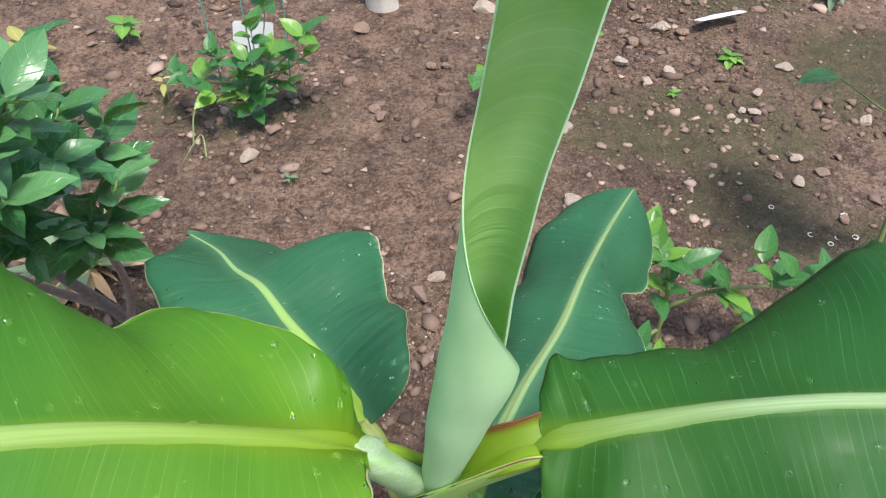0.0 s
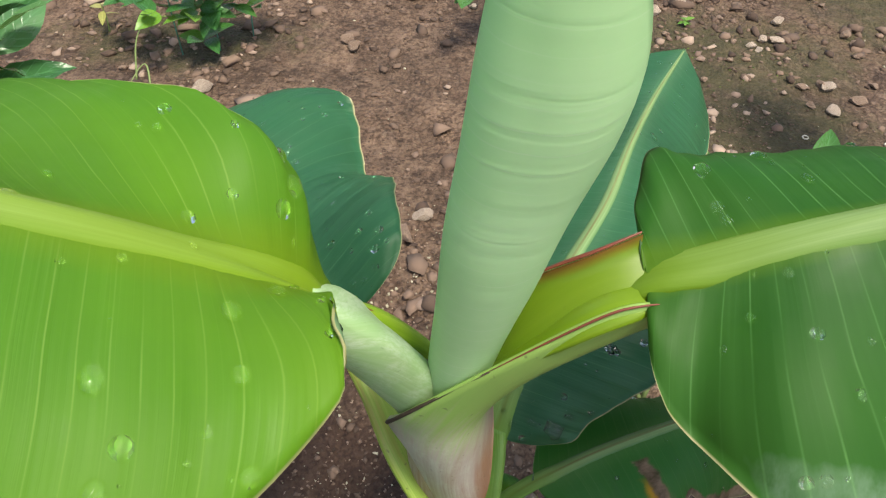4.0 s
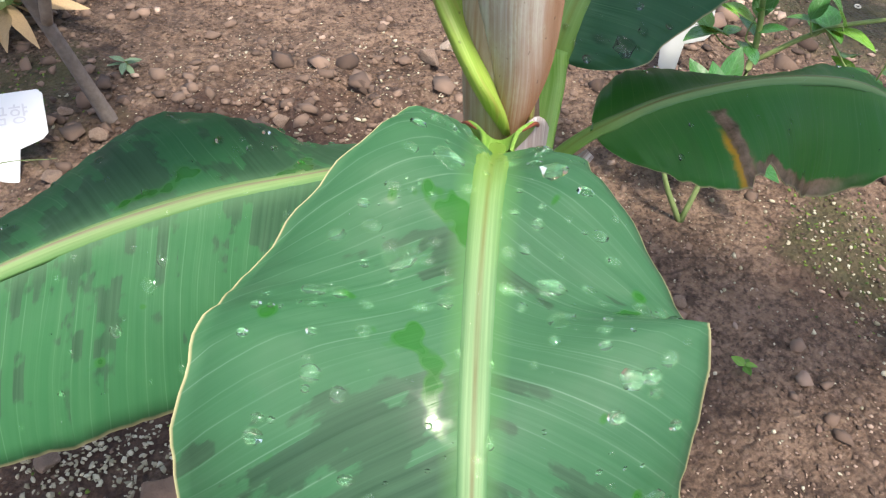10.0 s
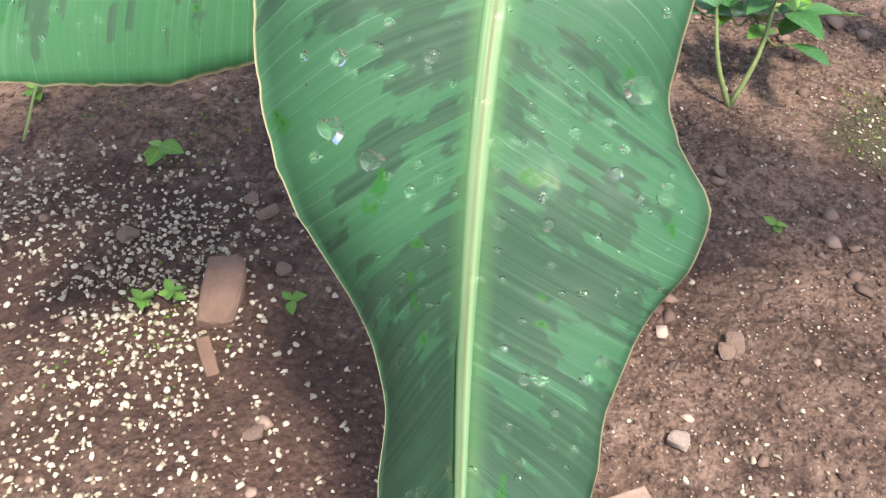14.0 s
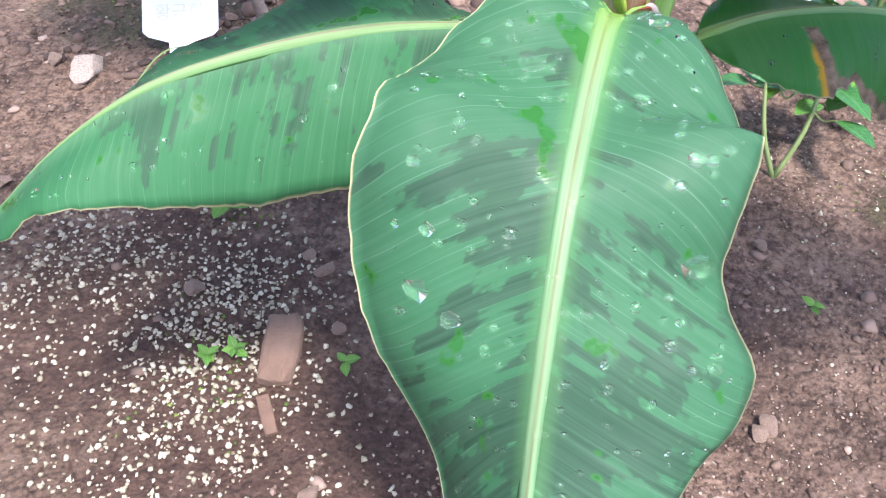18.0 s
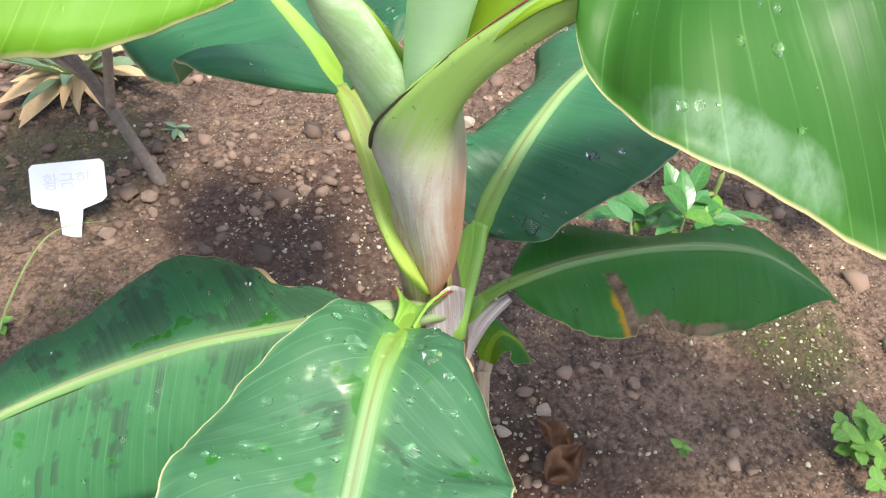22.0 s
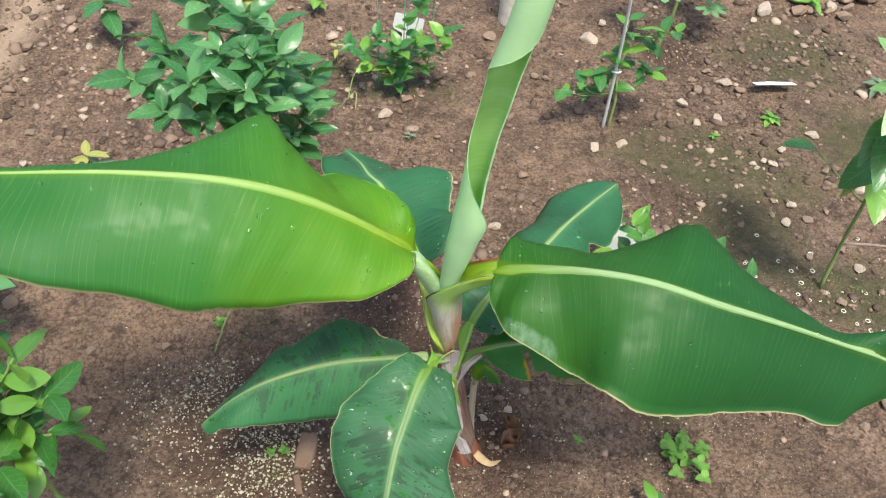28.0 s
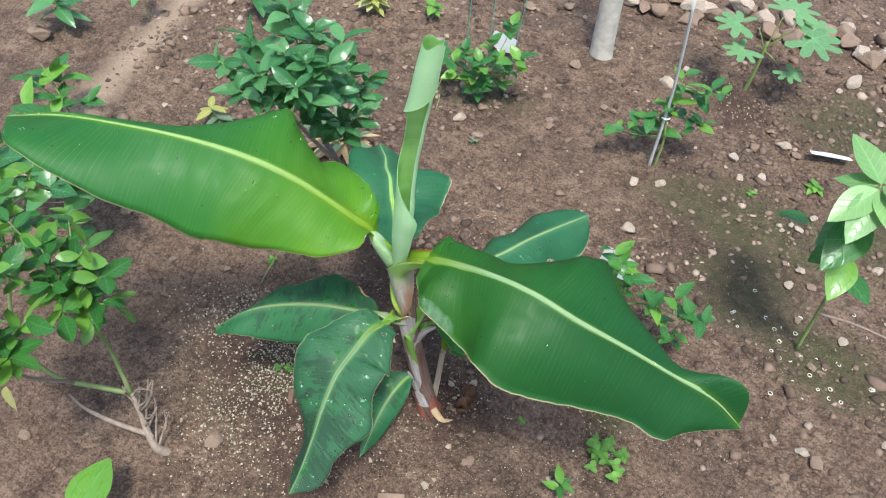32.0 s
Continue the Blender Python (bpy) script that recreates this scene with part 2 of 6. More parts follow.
def stalk_material(name, base, pale, brown, brown_amount=0.3, gloss=0.4, fade=None, scuff=0.0, flush=None, dry_edge=False):
    """Fibrous stalk or sheath, streaked along its length."""
    k = Nodes(name)
    m = k.split(k.uv("metres"))
    streak = k.noise(k.join(k.math('MULTIPLY', m[0], 9.0), k.math('MULTIPLY', m[1], 650.0)), 1.0, 4.0, 0.6)
    cloud = k.noise(k.join(k.math('MULTIPLY', m[0], 16.0), k.math('MULTIPLY', m[1], 150.0)), 1.0, 5.0, 0.6)
    col = k.mix(k.ramp(streak, (0.35, 0.0), (0.65, 1.0)), base, pale)
    col = k.mix(k.math('MULTIPLY', k.ramp(cloud, (0.48, 0.0), (0.62, 1.0)), brown_amount), col, brown)
    if scuff:
        wide = k.noise(k.join(k.math('MULTIPLY', m[0], 55.0), k.math('MULTIPLY', m[1], 90.0)), 1.0, 4.0, 0.6)
        chips = k.noise(k.join(k.math('MULTIPLY', m[0], 330.0), k.math('MULTIPLY', m[1], 520.0)), 1.0, 3.0, 0.65)
        worn = k.math('MULTIPLY', k.ramp(wide, (0.42, 0.0), (0.62, 1.0)), k.ramp(chips, (0.40, 0.25), (0.56, 1.0)))
        col = k.mix(k.math('MULTIPLY', worn, scuff), col, (0.60, 0.68, 0.55))
    if fade:
        up = k.split(k.uv("share"))[0]
        up = k.math('ADD', up, k.math('MULTIPLY', k.math('SUBTRACT', streak, 0.5), 0.35))
        col = k.mix(k.ramp(up, (0.40, 0.0), (0.62, 1.0)), col, fade)
        col = k.mix(k.ramp(up, (0.05, 0.8), (0.28, 0.0)), col, (0.27, 0.11, 0.04))
    if dry_edge:
        rim = k.math('ADD', k.split(k.uv("share"))[1], k.math('MULTIPLY', k.math('SUBTRACT', cloud, 0.5), 0.35))
        low = k.ramp(k.split(k.uv("share"))[0], (0.30, 0.8), (0.48, 0.0))
        col = k.mix(k.math('MULTIPLY', k.ramp(rim, (0.66, 0.0), (0.90, 1.0)), low), col, (0.30, 0.14, 0.065))
    if flush:
        rim = k.math('ADD', k.split(k.uv("share"))[1], k.math('MULTIPLY', k.math('SUBTRACT', cloud, 0.5), 0.04))
        col = k.mix(k.ramp(rim, (0.55, 0.0), (0.85, 0.35)), col, (0.105, 0.165, 0.014))
        col = k.mix(k.ramp(rim, (0.970, 0.0), (1.0, 0.8)), col, flush)
    specks = k.noise(k.join(k.math('MULTIPLY', m[0], 240.0), k.math('MULTIPLY', m[1], 300.0)), 1.0, 2.0)
    col = k.mix(k.math('MULTIPLY', k.ramp(specks, (0.68, 0.0), (0.74, 1.0)), brown_amount), col, (0.06, 0.035, 0.02))
    k.set(Base_Color=col, Roughness=gloss)
    k.bump(streak, 0.22, 0.0008)
    return k.mat


def midrib_material(name, edge, band, groove, groove_amount=0.5, young=None, reach=0.12, gloss=0.58):
    """A midrib's upper side: green edges that run into the blade, a pale band, an olive groove along the middle."""
    k = Nodes(name)
    m, share = k.split(k.uv("metres")), k.split(k.uv("share"))
    fibre = k.noise(k.join(k.math('MULTIPLY', m[0], 7.0), k.math('MULTIPLY', m[1], 900.0)), 1.0, 4.0, 0.6)
    cloud = k.noise(k.join(k.math('MULTIPLY', m[0], 22.0), k.math('MULTIPLY', m[1], 60.0)), 1.0, 4.0, 0.6)
    across = k.math('ADD', k.math('ABSOLUTE', share[1]), k.math('MULTIPLY', k.math('SUBTRACT', cloud, 0.5), 0.35))
    light = tuple(min(1.0, c * 1.25 + 0.02) for c in band)
    col = k.mix(k.ramp(fibre, (0.35, 0.0), (0.65, 1.0)), band, light)
    col = k.mix(k.ramp(across, (0.45, 0.0), (0.95, 0.85)), col, edge)
    col = k.mix(k.math('MULTIPLY', k.ramp(across, (0.06, 1.0), (0.24, 0.0)), k.math('MULTIPLY', k.ramp(cloud, (0.35, 0.4), (0.6, 1.0)), groove_amount)), col, groove)
    if young:
        along = k.math('ADD', m[0], k.math('MULTIPLY', k.math('SUBTRACT', cloud, 0.5), 0.04))
        col = k.mix(k.ramp(k.math('DIVIDE', along, reach), (0.15, 0.9), (1.0, 0.0)), col, young)
    k.set(Base_Color=col, Roughness=gloss)
    k.put(k.bsdf.inputs["Specular IOR Level"], 0.25)
    k.bump(fibre, 0.25, 0.0006)
    return k.mat


def plain(name, colour, rough=0.6, vary=0.25, scale=40.0, bump=0.2, metal=0.0):
    k = Nodes(name)
    n = k.noise(k.place(), scale, 5.0, 0.6)
    d = tuple(c * (1.0 - vary) for c in colour)
    l = tuple(min(1.0, c * (1.0 + vary)) for c in colour)
    col = k.mix(n, d, l)
    k.set(Base_Color=col, Roughness=rough, Metallic=metal)
    k.bump(k.noise(k.place(), scale * 5.0, 4.0), bump, 0.001)
    return k.mat


def shrub_leaf_material(name, base, young, rough=0.32, spread=0.75):
    k = Nodes(name)
    uv = k.split(k.uv("share"))
    rnd = k.random()
    v = k.math('ABSOLUTE', uv[1])
    vein = k.math('PINGPONG', k.math('SUBTRACT', k.math('MULTIPLY', uv[0], 7.0), k.math('MULTIPLY', v, 1.6)), 0.5)
    lines = k.ramp(vein, (0.0, 1.0), (0.09, 0.0))
    rib = k.ramp(v, (0.03, 1.0), (0.09, 0.0))
    cloud = k.noise(k.uv("share"), 4.0, 4.0)
    dark = tuple(c * 0.50 for c in base)
    col = k.mix(cloud, dark, base)
    col = k.mix(k.math('MULTIPLY', k.ramp(rnd, (0.5, 0.0), (1.0, 1.0)), spread), col, young)
    pale = tuple(min(1.0, c * 1.5 + 0.04) for c in base)
    col = k.mix(k.math('MULTIPLY', k.math('MAXIMUM', lines, rib), 0.4), col, pale)
    k.set(Base_Color=col, Roughness=k.ramp(cloud, (0.3, rough + 0.06), (0.7, rough - 0.10)))
    k.bump(k.math('ADD', lines, cloud), 0.25, 0.0015)
    k.translucent(k.mix(0.5, col, (0.25, 0.40, 0.04)), 0.25)
    return k.mat


def soil_material():
    k = Nodes("damp_soil")
    p = k.place()
    wide = k.noise(p, 1.7, 4.0, 0.55)
    mid = k.noise(p, 11.0, 6.0, 0.65)
    fine = k.noise(p, 130.0, 6.0, 0.7)
    grit = k.add("TexVoronoi", Scale=210.0, Vector=p)
    col = k.ramp(mid, (0.30, (0.066, 0.039, 0.027)), (0.5, (0.178, 0.115, 0.082)), (0.70, (0.310, 0.212, 0.154)))
    col = k.mix(k.ramp(wide, (0.35, 0.0), (0.65, 1.0)), col, k.mix(0.6, col, (0.30, 0.195, 0.130)))
    col = k.mix(k.ramp(fine, (0.38, 0.72), (0.54, 0.0)), col, (0.045, 0.025, 0.017))
    clots = k.ramp(k.noise(p, 46.0, 5.0, 0.7), (0.56, 0.0), (0.66, 0.72))
    col = k.mix(k.ramp(k.noise(p, 27.0, 6.0, 0.75), (0.38, 0.78), (0.48, 0.0)), col, (0.050, 0.030, 0.022))
    col = k.mix(clots, col, (0.30, 0.205, 0.155))
    cracks = k.add("TexVoronoi", Scale=34.0, Vector=p)
    cracks.feature = 'DISTANCE_TO_EDGE'
    gap = k.math('MULTIPLY', k.ramp(cracks.outputs["Distance"], (0.0, 0.7), (0.06, 0.0)), k.ramp(mid, (0.42, 1.0), (0.6, 0.0)))
    col = k.mix(gap, col, (0.040, 0.024, 0.017))
    col = k.mix(k.ramp(fine, (0.58, 0.0), (0.70, 0.42)), col, (0.38, 0.285, 0.21))
    specks = k.ramp(grit.outputs["Color"], (0.80, 0.0), (0.90, 0.35))
    col = k.mix(specks, col, (0.33, 0.24, 0.17))
    damp = k.ramp(k.noise(p, 3.3, 6.0, 0.62), (0.47, 0.0), (0.60, 0.62))
    col = k.mix(damp, col, k.mix(0.6, col, (0.028, 0.018, 0.014)))
    # dark peat round the perlite; behind the stem damp soil with painted leaf shade
    spot = k.split(p)
    peat_shade = None
    for cx, cy, rx, ry in ((-0.17, 0.17, 0.13, 0.13), (-0.02, 0.08, 0.10, 0.12), (-0.30, 0.20, 0.10, 0.10), (0.12, 0.33, 0.12, 0.10), (0.42, 0.49, 0.06, 0.08), (0.16, 0.30, 0.07, 0.07), (0.40, 1.62, 0.10, 0.10), (-0.14, 0.62, 0.18, 0.12), (-0.06, 0.46, 0.14, 0.10), (-0.24, 0.30, 0.12, 0.06)):
        dx = k.math('DIVIDE', k.math('SUBTRACT', spot[0], cx), rx)
        dy = k.math('DIVIDE', k.math('SUBTRACT', spot[1], cy), ry)
        d = k.math('SUBTRACT', 1.2, k.math('SQRT', k.math('ADD', k.math('MULTIPLY', dx, dx), k.math('MULTIPLY', dy, dy))))
        peat_shade = d if peat_shade is None else k.math('MAXIMUM', peat_shade, d)
    peat_shade = k.ramp(k.math('ADD', peat_shade, k.math('MULTIPLY', k.math('SUBTRACT', k.noise(p, 22.0, 5.0, 0.65), 0.5), 2.6)), (0.10, 0.0), (0.55, 1.0))
    col = k.mix(k.math('MULTIPLY', peat_shade, 0.72), col, k.mix(fine, (0.030, 0.016, 0.012), (0.095, 0.050, 0.036)))
    # green film of algae where the soil stays wet
    where = k.split(p)
    algae = None
    # first and third ellipse also paint in the shade of plants beside them
    for cx, cy, rx, ry in ((0.60, 1.00, 0.16, 0.19), (0.82, 0.86, 0.20, 0.12), (-0.46, 0.68, 0.14, 0.11), (0.44, 0.50, 0.06, 0.10),
                           (0.74, 1.72, 0.22, 0.20), (0.55, 1.18, 0.30, 0.16), (-0.34, 1.28, 0.22, 0.10), (0.95, 1.35, 0.25, 0.20)):
        dx = k.math('DIVIDE', k.math('SUBTRACT', where[0], cx), rx)
        dy = k.math('DIVIDE', k.math('SUBTRACT', where[1], cy), ry)
        d = k.math('SUBTRACT', 1.3, k.math('SQRT', k.math('ADD', k.math('MULTIPLY', dx, dx), k.math('MULTIPLY', dy, dy))))
        algae = d if algae is None else k.math('MAXIMUM', algae, d)
    film = k.ramp(k.math('ADD', algae, k.math('MULTIPLY', k.math('SUBTRACT', mid, 0.5), 2.2)), (0.25, 0.0), (0.75, 1.0))
    film = k.math('MULTIPLY', film, k.ramp(k.noise(p, 38.0, 4.0, 0.6), (0.30, 0.45), (0.55, 1.0)))
    col = k.mix(k.math('MULTIPLY', film, 0.80), col, k.mix(k.noise(p, 60.0, 3.0), (0.022, 0.028, 0.016), (0.115, 0.108, 0.042)))
    # strip of sunlight along the bed, painted into the soil colour
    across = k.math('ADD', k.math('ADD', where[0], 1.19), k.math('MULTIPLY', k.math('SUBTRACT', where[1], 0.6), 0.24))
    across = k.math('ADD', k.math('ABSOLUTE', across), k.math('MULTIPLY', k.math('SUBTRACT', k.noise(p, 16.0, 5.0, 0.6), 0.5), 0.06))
    sun_strip = k.ramp(across, (0.012, 0.8), (0.085, 0.0))
    col = k.mix(sun_strip, col, k.mix(fine, (0.32, 0.225, 0.155), (0.54, 0.40, 0.29)))
    k.set(Base_Color=col, Roughness=k.ramp(mid, (0.3, 0.62), (0.7, 0.92)))
    k.put(k.bsdf.inputs["Specular IOR Level"], 0.3)
    h = k.math('ADD', k.math('MULTIPLY', fine, 0.6), k.math('MULTIPLY', mid, 1.0))
    h = k.math('ADD', h, k.math('MULTIPLY', grit.outputs["Distance"], -0.35))
    k.bump(h, 1.0, 0.013)
    return k.mat


def stone_material(name, a, b):
    k = Nodes(name)
    p = k.place()
    n = k.noise(p, 42.0, 6.0, 0.65)
    rnd = k.random()
    col = k.mix(k.ramp(n, (0.3, 0.0), (0.7, 1.0)), a, b)
    col = k.mix(k.math('MULTIPLY', rnd, 0.6), col, k.mix(0.5, col, (0.42, 0.30, 0.22)))
    col = k.mix(k.ramp(k.noise(p, 18.0, 4.0), (0.5, 0.0), (0.62, 0.6)), col, (0.15, 0.09, 0.06))
    k.set(Base_Color=col, Roughness=0.78)
    k.bump(k.noise(p, 160.0, 6.0, 0.7), 0.7, 0.004)
    return k.mat


def grain_material(name, a, b, rough=0.8):
    k = Nodes(name)
    col = k.mix(k.island(), a, b)
    k.set(Base_Color=col, Roughness=rough)
    k.bump(k.noise(k.place(), 600.0, 3.0), 0.4, 0.001)
    return k.mat


BLADE_LIME = banana_blade("lime_blade", (0.060, 0.265, 0.013), (0.30, 0.50, 0.12), (0.030, 0.180, 0.015), yellow=0.74, see_through=0.40, wax=0.46, slope=0.14, lines=0.26, ribs=0.50, relief=0.25, tip=(0.028, 0.155, 0.036), shine=0.34, band=(0.021, 0.009, 0.35, (0.18, 0.31, 0.012)))
BLADE_SCORCHED = banana_blade("scorched_blade", (0.050, 0.235, 0.038), (0.17, 0.36, 0.11), (0.034, 0.180, 0.034), see_through=0.38, wax=0.40, scorch=True)
BLADE_BLOOM = banana_blade("bloomed_blade", (0.021, 0.120, 0.013), (0.14, 0.36, 0.10), (0.008, 0.078, 0.011), yellow=0.12, see_through=0.30, wax=0.47, bloom=True, slope=0.12, lines=0.16, ribs=0.46, relief=0.2, tip=(0.015, 0.086, 0.024), shine=0.26, band=(0.013, 0.009, 0.28, (0.095, 0.20, 0.010)))
BLADE_BLOTCHED = banana_blade("blotched_blade", (0.031, 0.124, 0.050), (0.19, 0.31, 0.21), (0.027, 0.098, 0.046), blotch=0.92, see_through=0.14, wax=0.60, slope=0.55, lines=0.46, relief=0.22, shine=0.30, bias=0.34, band=(0.014, 0.010, 0.5, (0.085, 0.22, 0.065)))
BLADE_STREAKED = banana_blade("streaked_blade", (0.030, 0.140, 0.050), (0.16, 0.31, 0.16), (0.021, 0.110, 0.040), blotch=0.78, see_through=0.14, wax=0.62, slope=0.40, lines=0.40, relief=0.22, shine=0.30, bias=-0.12)
BLADE_DARK = banana_blade("dark_blade", (0.030, 0.140, 0.056), (0.12, 0.26, 0.13), (0.018, 0.095, 0.042), see_through=0.16, wax=0.40, lines=0.26, shine=0.34)
BLADE_UNDER = banana_blade("glaucous_underside", (0.19, 0.31, 0.16), (0.30, 0.42, 0.24), (0.14, 0.25, 0.12), under=True, see_through=0.3, wax=0.5)
RIB_LIME = midrib_material("lime_midrib", (0.075, 0.21, 0.012), (0.20, 0.31, 0.095), (0.16, 0.25, 0.05), 0.4, young=(0.150, 0.255, 0.001), reach=0.30)
RIB_SIDE = midrib_material("side_midrib", (0.06, 0.18, 0.07), (0.20, 0.33, 0.12), (0.22, 0.28, 0.12), 0.4, young=(0.22, 0.37, 0.03), reach=0.22)
RIB_BROAD = midrib_material("broad_midrib", (0.055, 0.165, 0.025), (0.18, 0.275, 0.125), (0.16, 0.25, 0.10), 0.4, young=(0.104, 0.190, 0.001), reach=0.14)
RIB_PALE = midrib_material("pale_midrib", (0.055, 0.17, 0.06), (0.165, 0.27, 0.105), (0.15, 0.13, 0.05), 0.85, young=(0.17, 0.32, 0.04), reach=0.08)
RIB_HANG = midrib_material("front_midrib", (0.045, 0.140, 0.055), (0.120, 0.205, 0.092), (0.115, 0.100, 0.045), 0.8, young=(0.14, 0.26, 0.03), reach=0.10)
RIB_PURPLE = midrib_material("mauve_midrib", (0.06, 0.17, 0.045), (0.135, 0.22, 0.080), (0.17, 0.115, 0.095), 0.85)
PETIOLE_MAUVE = stalk_material("mauve_petiole", (0.16, 0.25, 0.09), (0.24, 0.32, 0.17), (0.22, 0.13, 0.10), 0.6, 0.5)
PETIOLE_GREEN = stalk_material("waxy_petiole", (0.27, 0.43, 0.19), (0.31, 0.47, 0.24), (0.25, 0.40, 0.14), 0.25, 0.42, scuff=0.42)
PETIOLE_LIME = stalk_material("lime_petiole", (0.17, 0.31, 0.010), (0.24, 0.37, 0.03), (0.34, 0.32, 0.03), 0.12, 0.38)
CHANNEL_LIME = stalk_material("lime_channel", (0.128, 0.228, 0.005), (0.155, 0.258, 0.009), (0.17, 0.22, 0.015), 0.10, 0.38, flush=(0.26, 0.075, 0.03))
SHEATH_PINK = stalk_material("pink_brown_sheath", (0.34, 0.27, 0.18), (0.43, 0.37, 0.29), (0.27, 0.13, 0.06), 0.6, 0.5)
PETIOLE_SIDE = stalk_material("side_petiole", (0.20, 0.34, 0.03), (0.30, 0.40, 0.08), (0.28, 0.17, 0.05), 0.45, 0.45)
SHEATH_FRONT = stalk_material("front_sheath_skin", (0.42, 0.36, 0.32), (0.48, 0.43, 0.39), (0.33, 0.21, 0.16), 0.5, 0.42, fade=(0.25, 0.41, 0.10), scuff=0.30, dry_edge=True)
PETIOLE_FRESH = stalk_material("fresh_petiole", (0.14, 0.33, 0.035), (0.24, 0.42, 0.09), (0.20, 0.26, 0.05), 0.2, 0.4)
SHEATH_YELLOW = stalk_material("yellow_sheath", (0.40, 0.40, 0.09), (0.48, 0.46, 0.16), (0.20, 0.11, 0.04), 0.5, 0.45)
STEM_BROWN = stalk_material("old_sheath", (0.12, 0.065, 0.050), (0.25, 0.17, 0.14), (0.07, 0.03, 0.025), 0.75, 0.6)
SHEATH_MAUVE = stalk_material("mauve_sheath", (0.32, 0.27, 0.26), (0.60, 0.58, 0.57), (0.22, 0.14, 0.12), 0.5, 0.5)
STEM_RED = stalk_material("red_foot_sheath", (0.20, 0.055, 0.035), (0.34, 0.13, 0.08), (0.09, 0.03, 0.025), 0.5, 0.6)
RED_MARGIN = plain("red_margin", (0.17, 0.042, 0.022), 0.5, 0.35, 120.0)
BLACK_MARGIN = plain("black_margin", (0.045, 0.028, 0.02), 0.7, 0.4, 200.0)
SPEAR_OUT = banana_blade("spear_outside", (0.60, 0.87, 0.51), (0.76, 0.92, 0.70), (0.50, 0.79, 0.40), under=True, see_through=0.3, wax=0.5, lines=0.32, relief=0.20, slope=0.05)
SPEAR_IN = banana_blade("spear_inside", (0.62, 0.82, 0.40), (0.76, 0.88, 0.58), (0.40, 0.66, 0.20), under=True, see_through=0.5, wax=0.42, lines=0.6, ribs=0.5, relief=0.6, slope=-0.25, stripe=0.75)
DRY_LEAF = plain("dry_brown_leaf", (0.15, 0.075, 0.042), 0.8, 0.45, 60.0, 0.5)
DRY_TAN = plain("dry_tan_leaf", (0.42, 0.29, 0.16), 0.75, 0.4, 60.0, 0.4)
SOIL = soil_material()
STONE = stone_material("brown_stone", (0.20, 0.130, 0.092), (0.36, 0.26, 0.195))
STONE_PALE = stone_material("pale_stone", (0.42, 0.33, 0.26), (0.64, 0.54, 0.45))
CLOD = grain_material("soil_clod", (0.055, 0.034, 0.025), (0.225, 0.150, 0.110), 0.9)
PEBBLE = grain_material("small_pebble", (0.16, 0.10, 0.075), (0.42, 0.31, 0.24), 0.8)
PERLITE = grain_material("perlite", (0.26, 0.23, 0.15), (0.54, 0.50, 0.38), 0.85)
BARK = plain("grey_brown_bark", (0.26, 0.20, 0.16), 0.85, 0.55, 110.0, 0.9)
BARK_DARK = plain("dark_grey_bark", (0.19, 0.155, 0.135), 0.9, 0.6, 140.0, 0.9)
GREEN_TWIG = plain("green_twig", (0.18, 0.24, 0.08), 0.6, 0.3, 60.0)
PALE_BARK = plain("pale_grey_trunk", (0.46, 0.42, 0.37), 0.8, 0.5, 38.0, 0.9)
SHRUB_DEEP = shrub_leaf_material("deep_green_leaf", (0.062, 0.215, 0.072), (0.18, 0.40, 0.16), 0.26)
SHRUB_FRESH = shrub_leaf_material("fresh_green_leaf", (0.050, 0.190, 0.040), (0.24, 0.46, 0.06), 0.20, 0.65)
SHRUB_CITRUS = shrub_leaf_material("citrus_leaf", (0.058, 0.215, 0.055), (0.22, 0.44, 0.04), 0.32)
LEAF_PALE = shrub_leaf_material("pale_green_leaf", (0.20, 0.40, 0.14), (0.30, 0.50, 0.18), 0.36)
LEAF_PAPAYA = shrub_leaf_material("soft_green_leaf", (0.16, 0.34, 0.15), (0.22, 0.42, 0.17), 0.5)
LEAF_YELLOW = shrub_leaf_material("yellow_leaf", (0.46, 0.46, 0.13), (0.60, 0.57, 0.34), 0.5)
LEAF_CLOVER = shrub_leaf_material("clover_leaf", (0.14, 0.33, 0.05), (0.22, 0.43, 0.07), 0.55)
LEAF_GREY = shrub_leaf_material("grey_green_leaf", (0.16, 0.25, 0.15), (0.24, 0.34, 0.20), 0.55)
PLASTIC_WHITE = plain("white_plastic", (0.80, 0.81, 0.82), 0.4, 0.04, 30.0, 0.05)
PLASTIC_GREY = plain("weathered_label", (0.42, 0.43, 0.42), 0.6, 0.15, 30.0, 0.1)
INK = plain("grey_ink", (0.68, 0.68, 0.71), 0.7, 0.1)
WIRE = plain("green_wire", (0.08, 0.26, 0.20), 0.5, 0.15)
BRICK = stone_material("brick_shard", (0.105, 0.060, 0.040), (0.18, 0.105, 0.068))
WATER = Nodes("water")
WATER.set(Base_Color=(1.0, 1.0, 1.0), Roughness=0.02, IOR=1.33)
WATER.put(WATER.bsdf.inputs["Transmission Weight"], 1.0)
WATER = WATER.mat
HUSK = plain("white_husk", (0.62, 0.58, 0.48), 0.6, 0.2, 200.0)
MOSS = grain_material("moss", (0.035, 0.075, 0.012), (0.15, 0.22, 0.035), 0.9)


# ---- geometry helpers ----
UP = Vector((0.0, 0.0, 1.0))


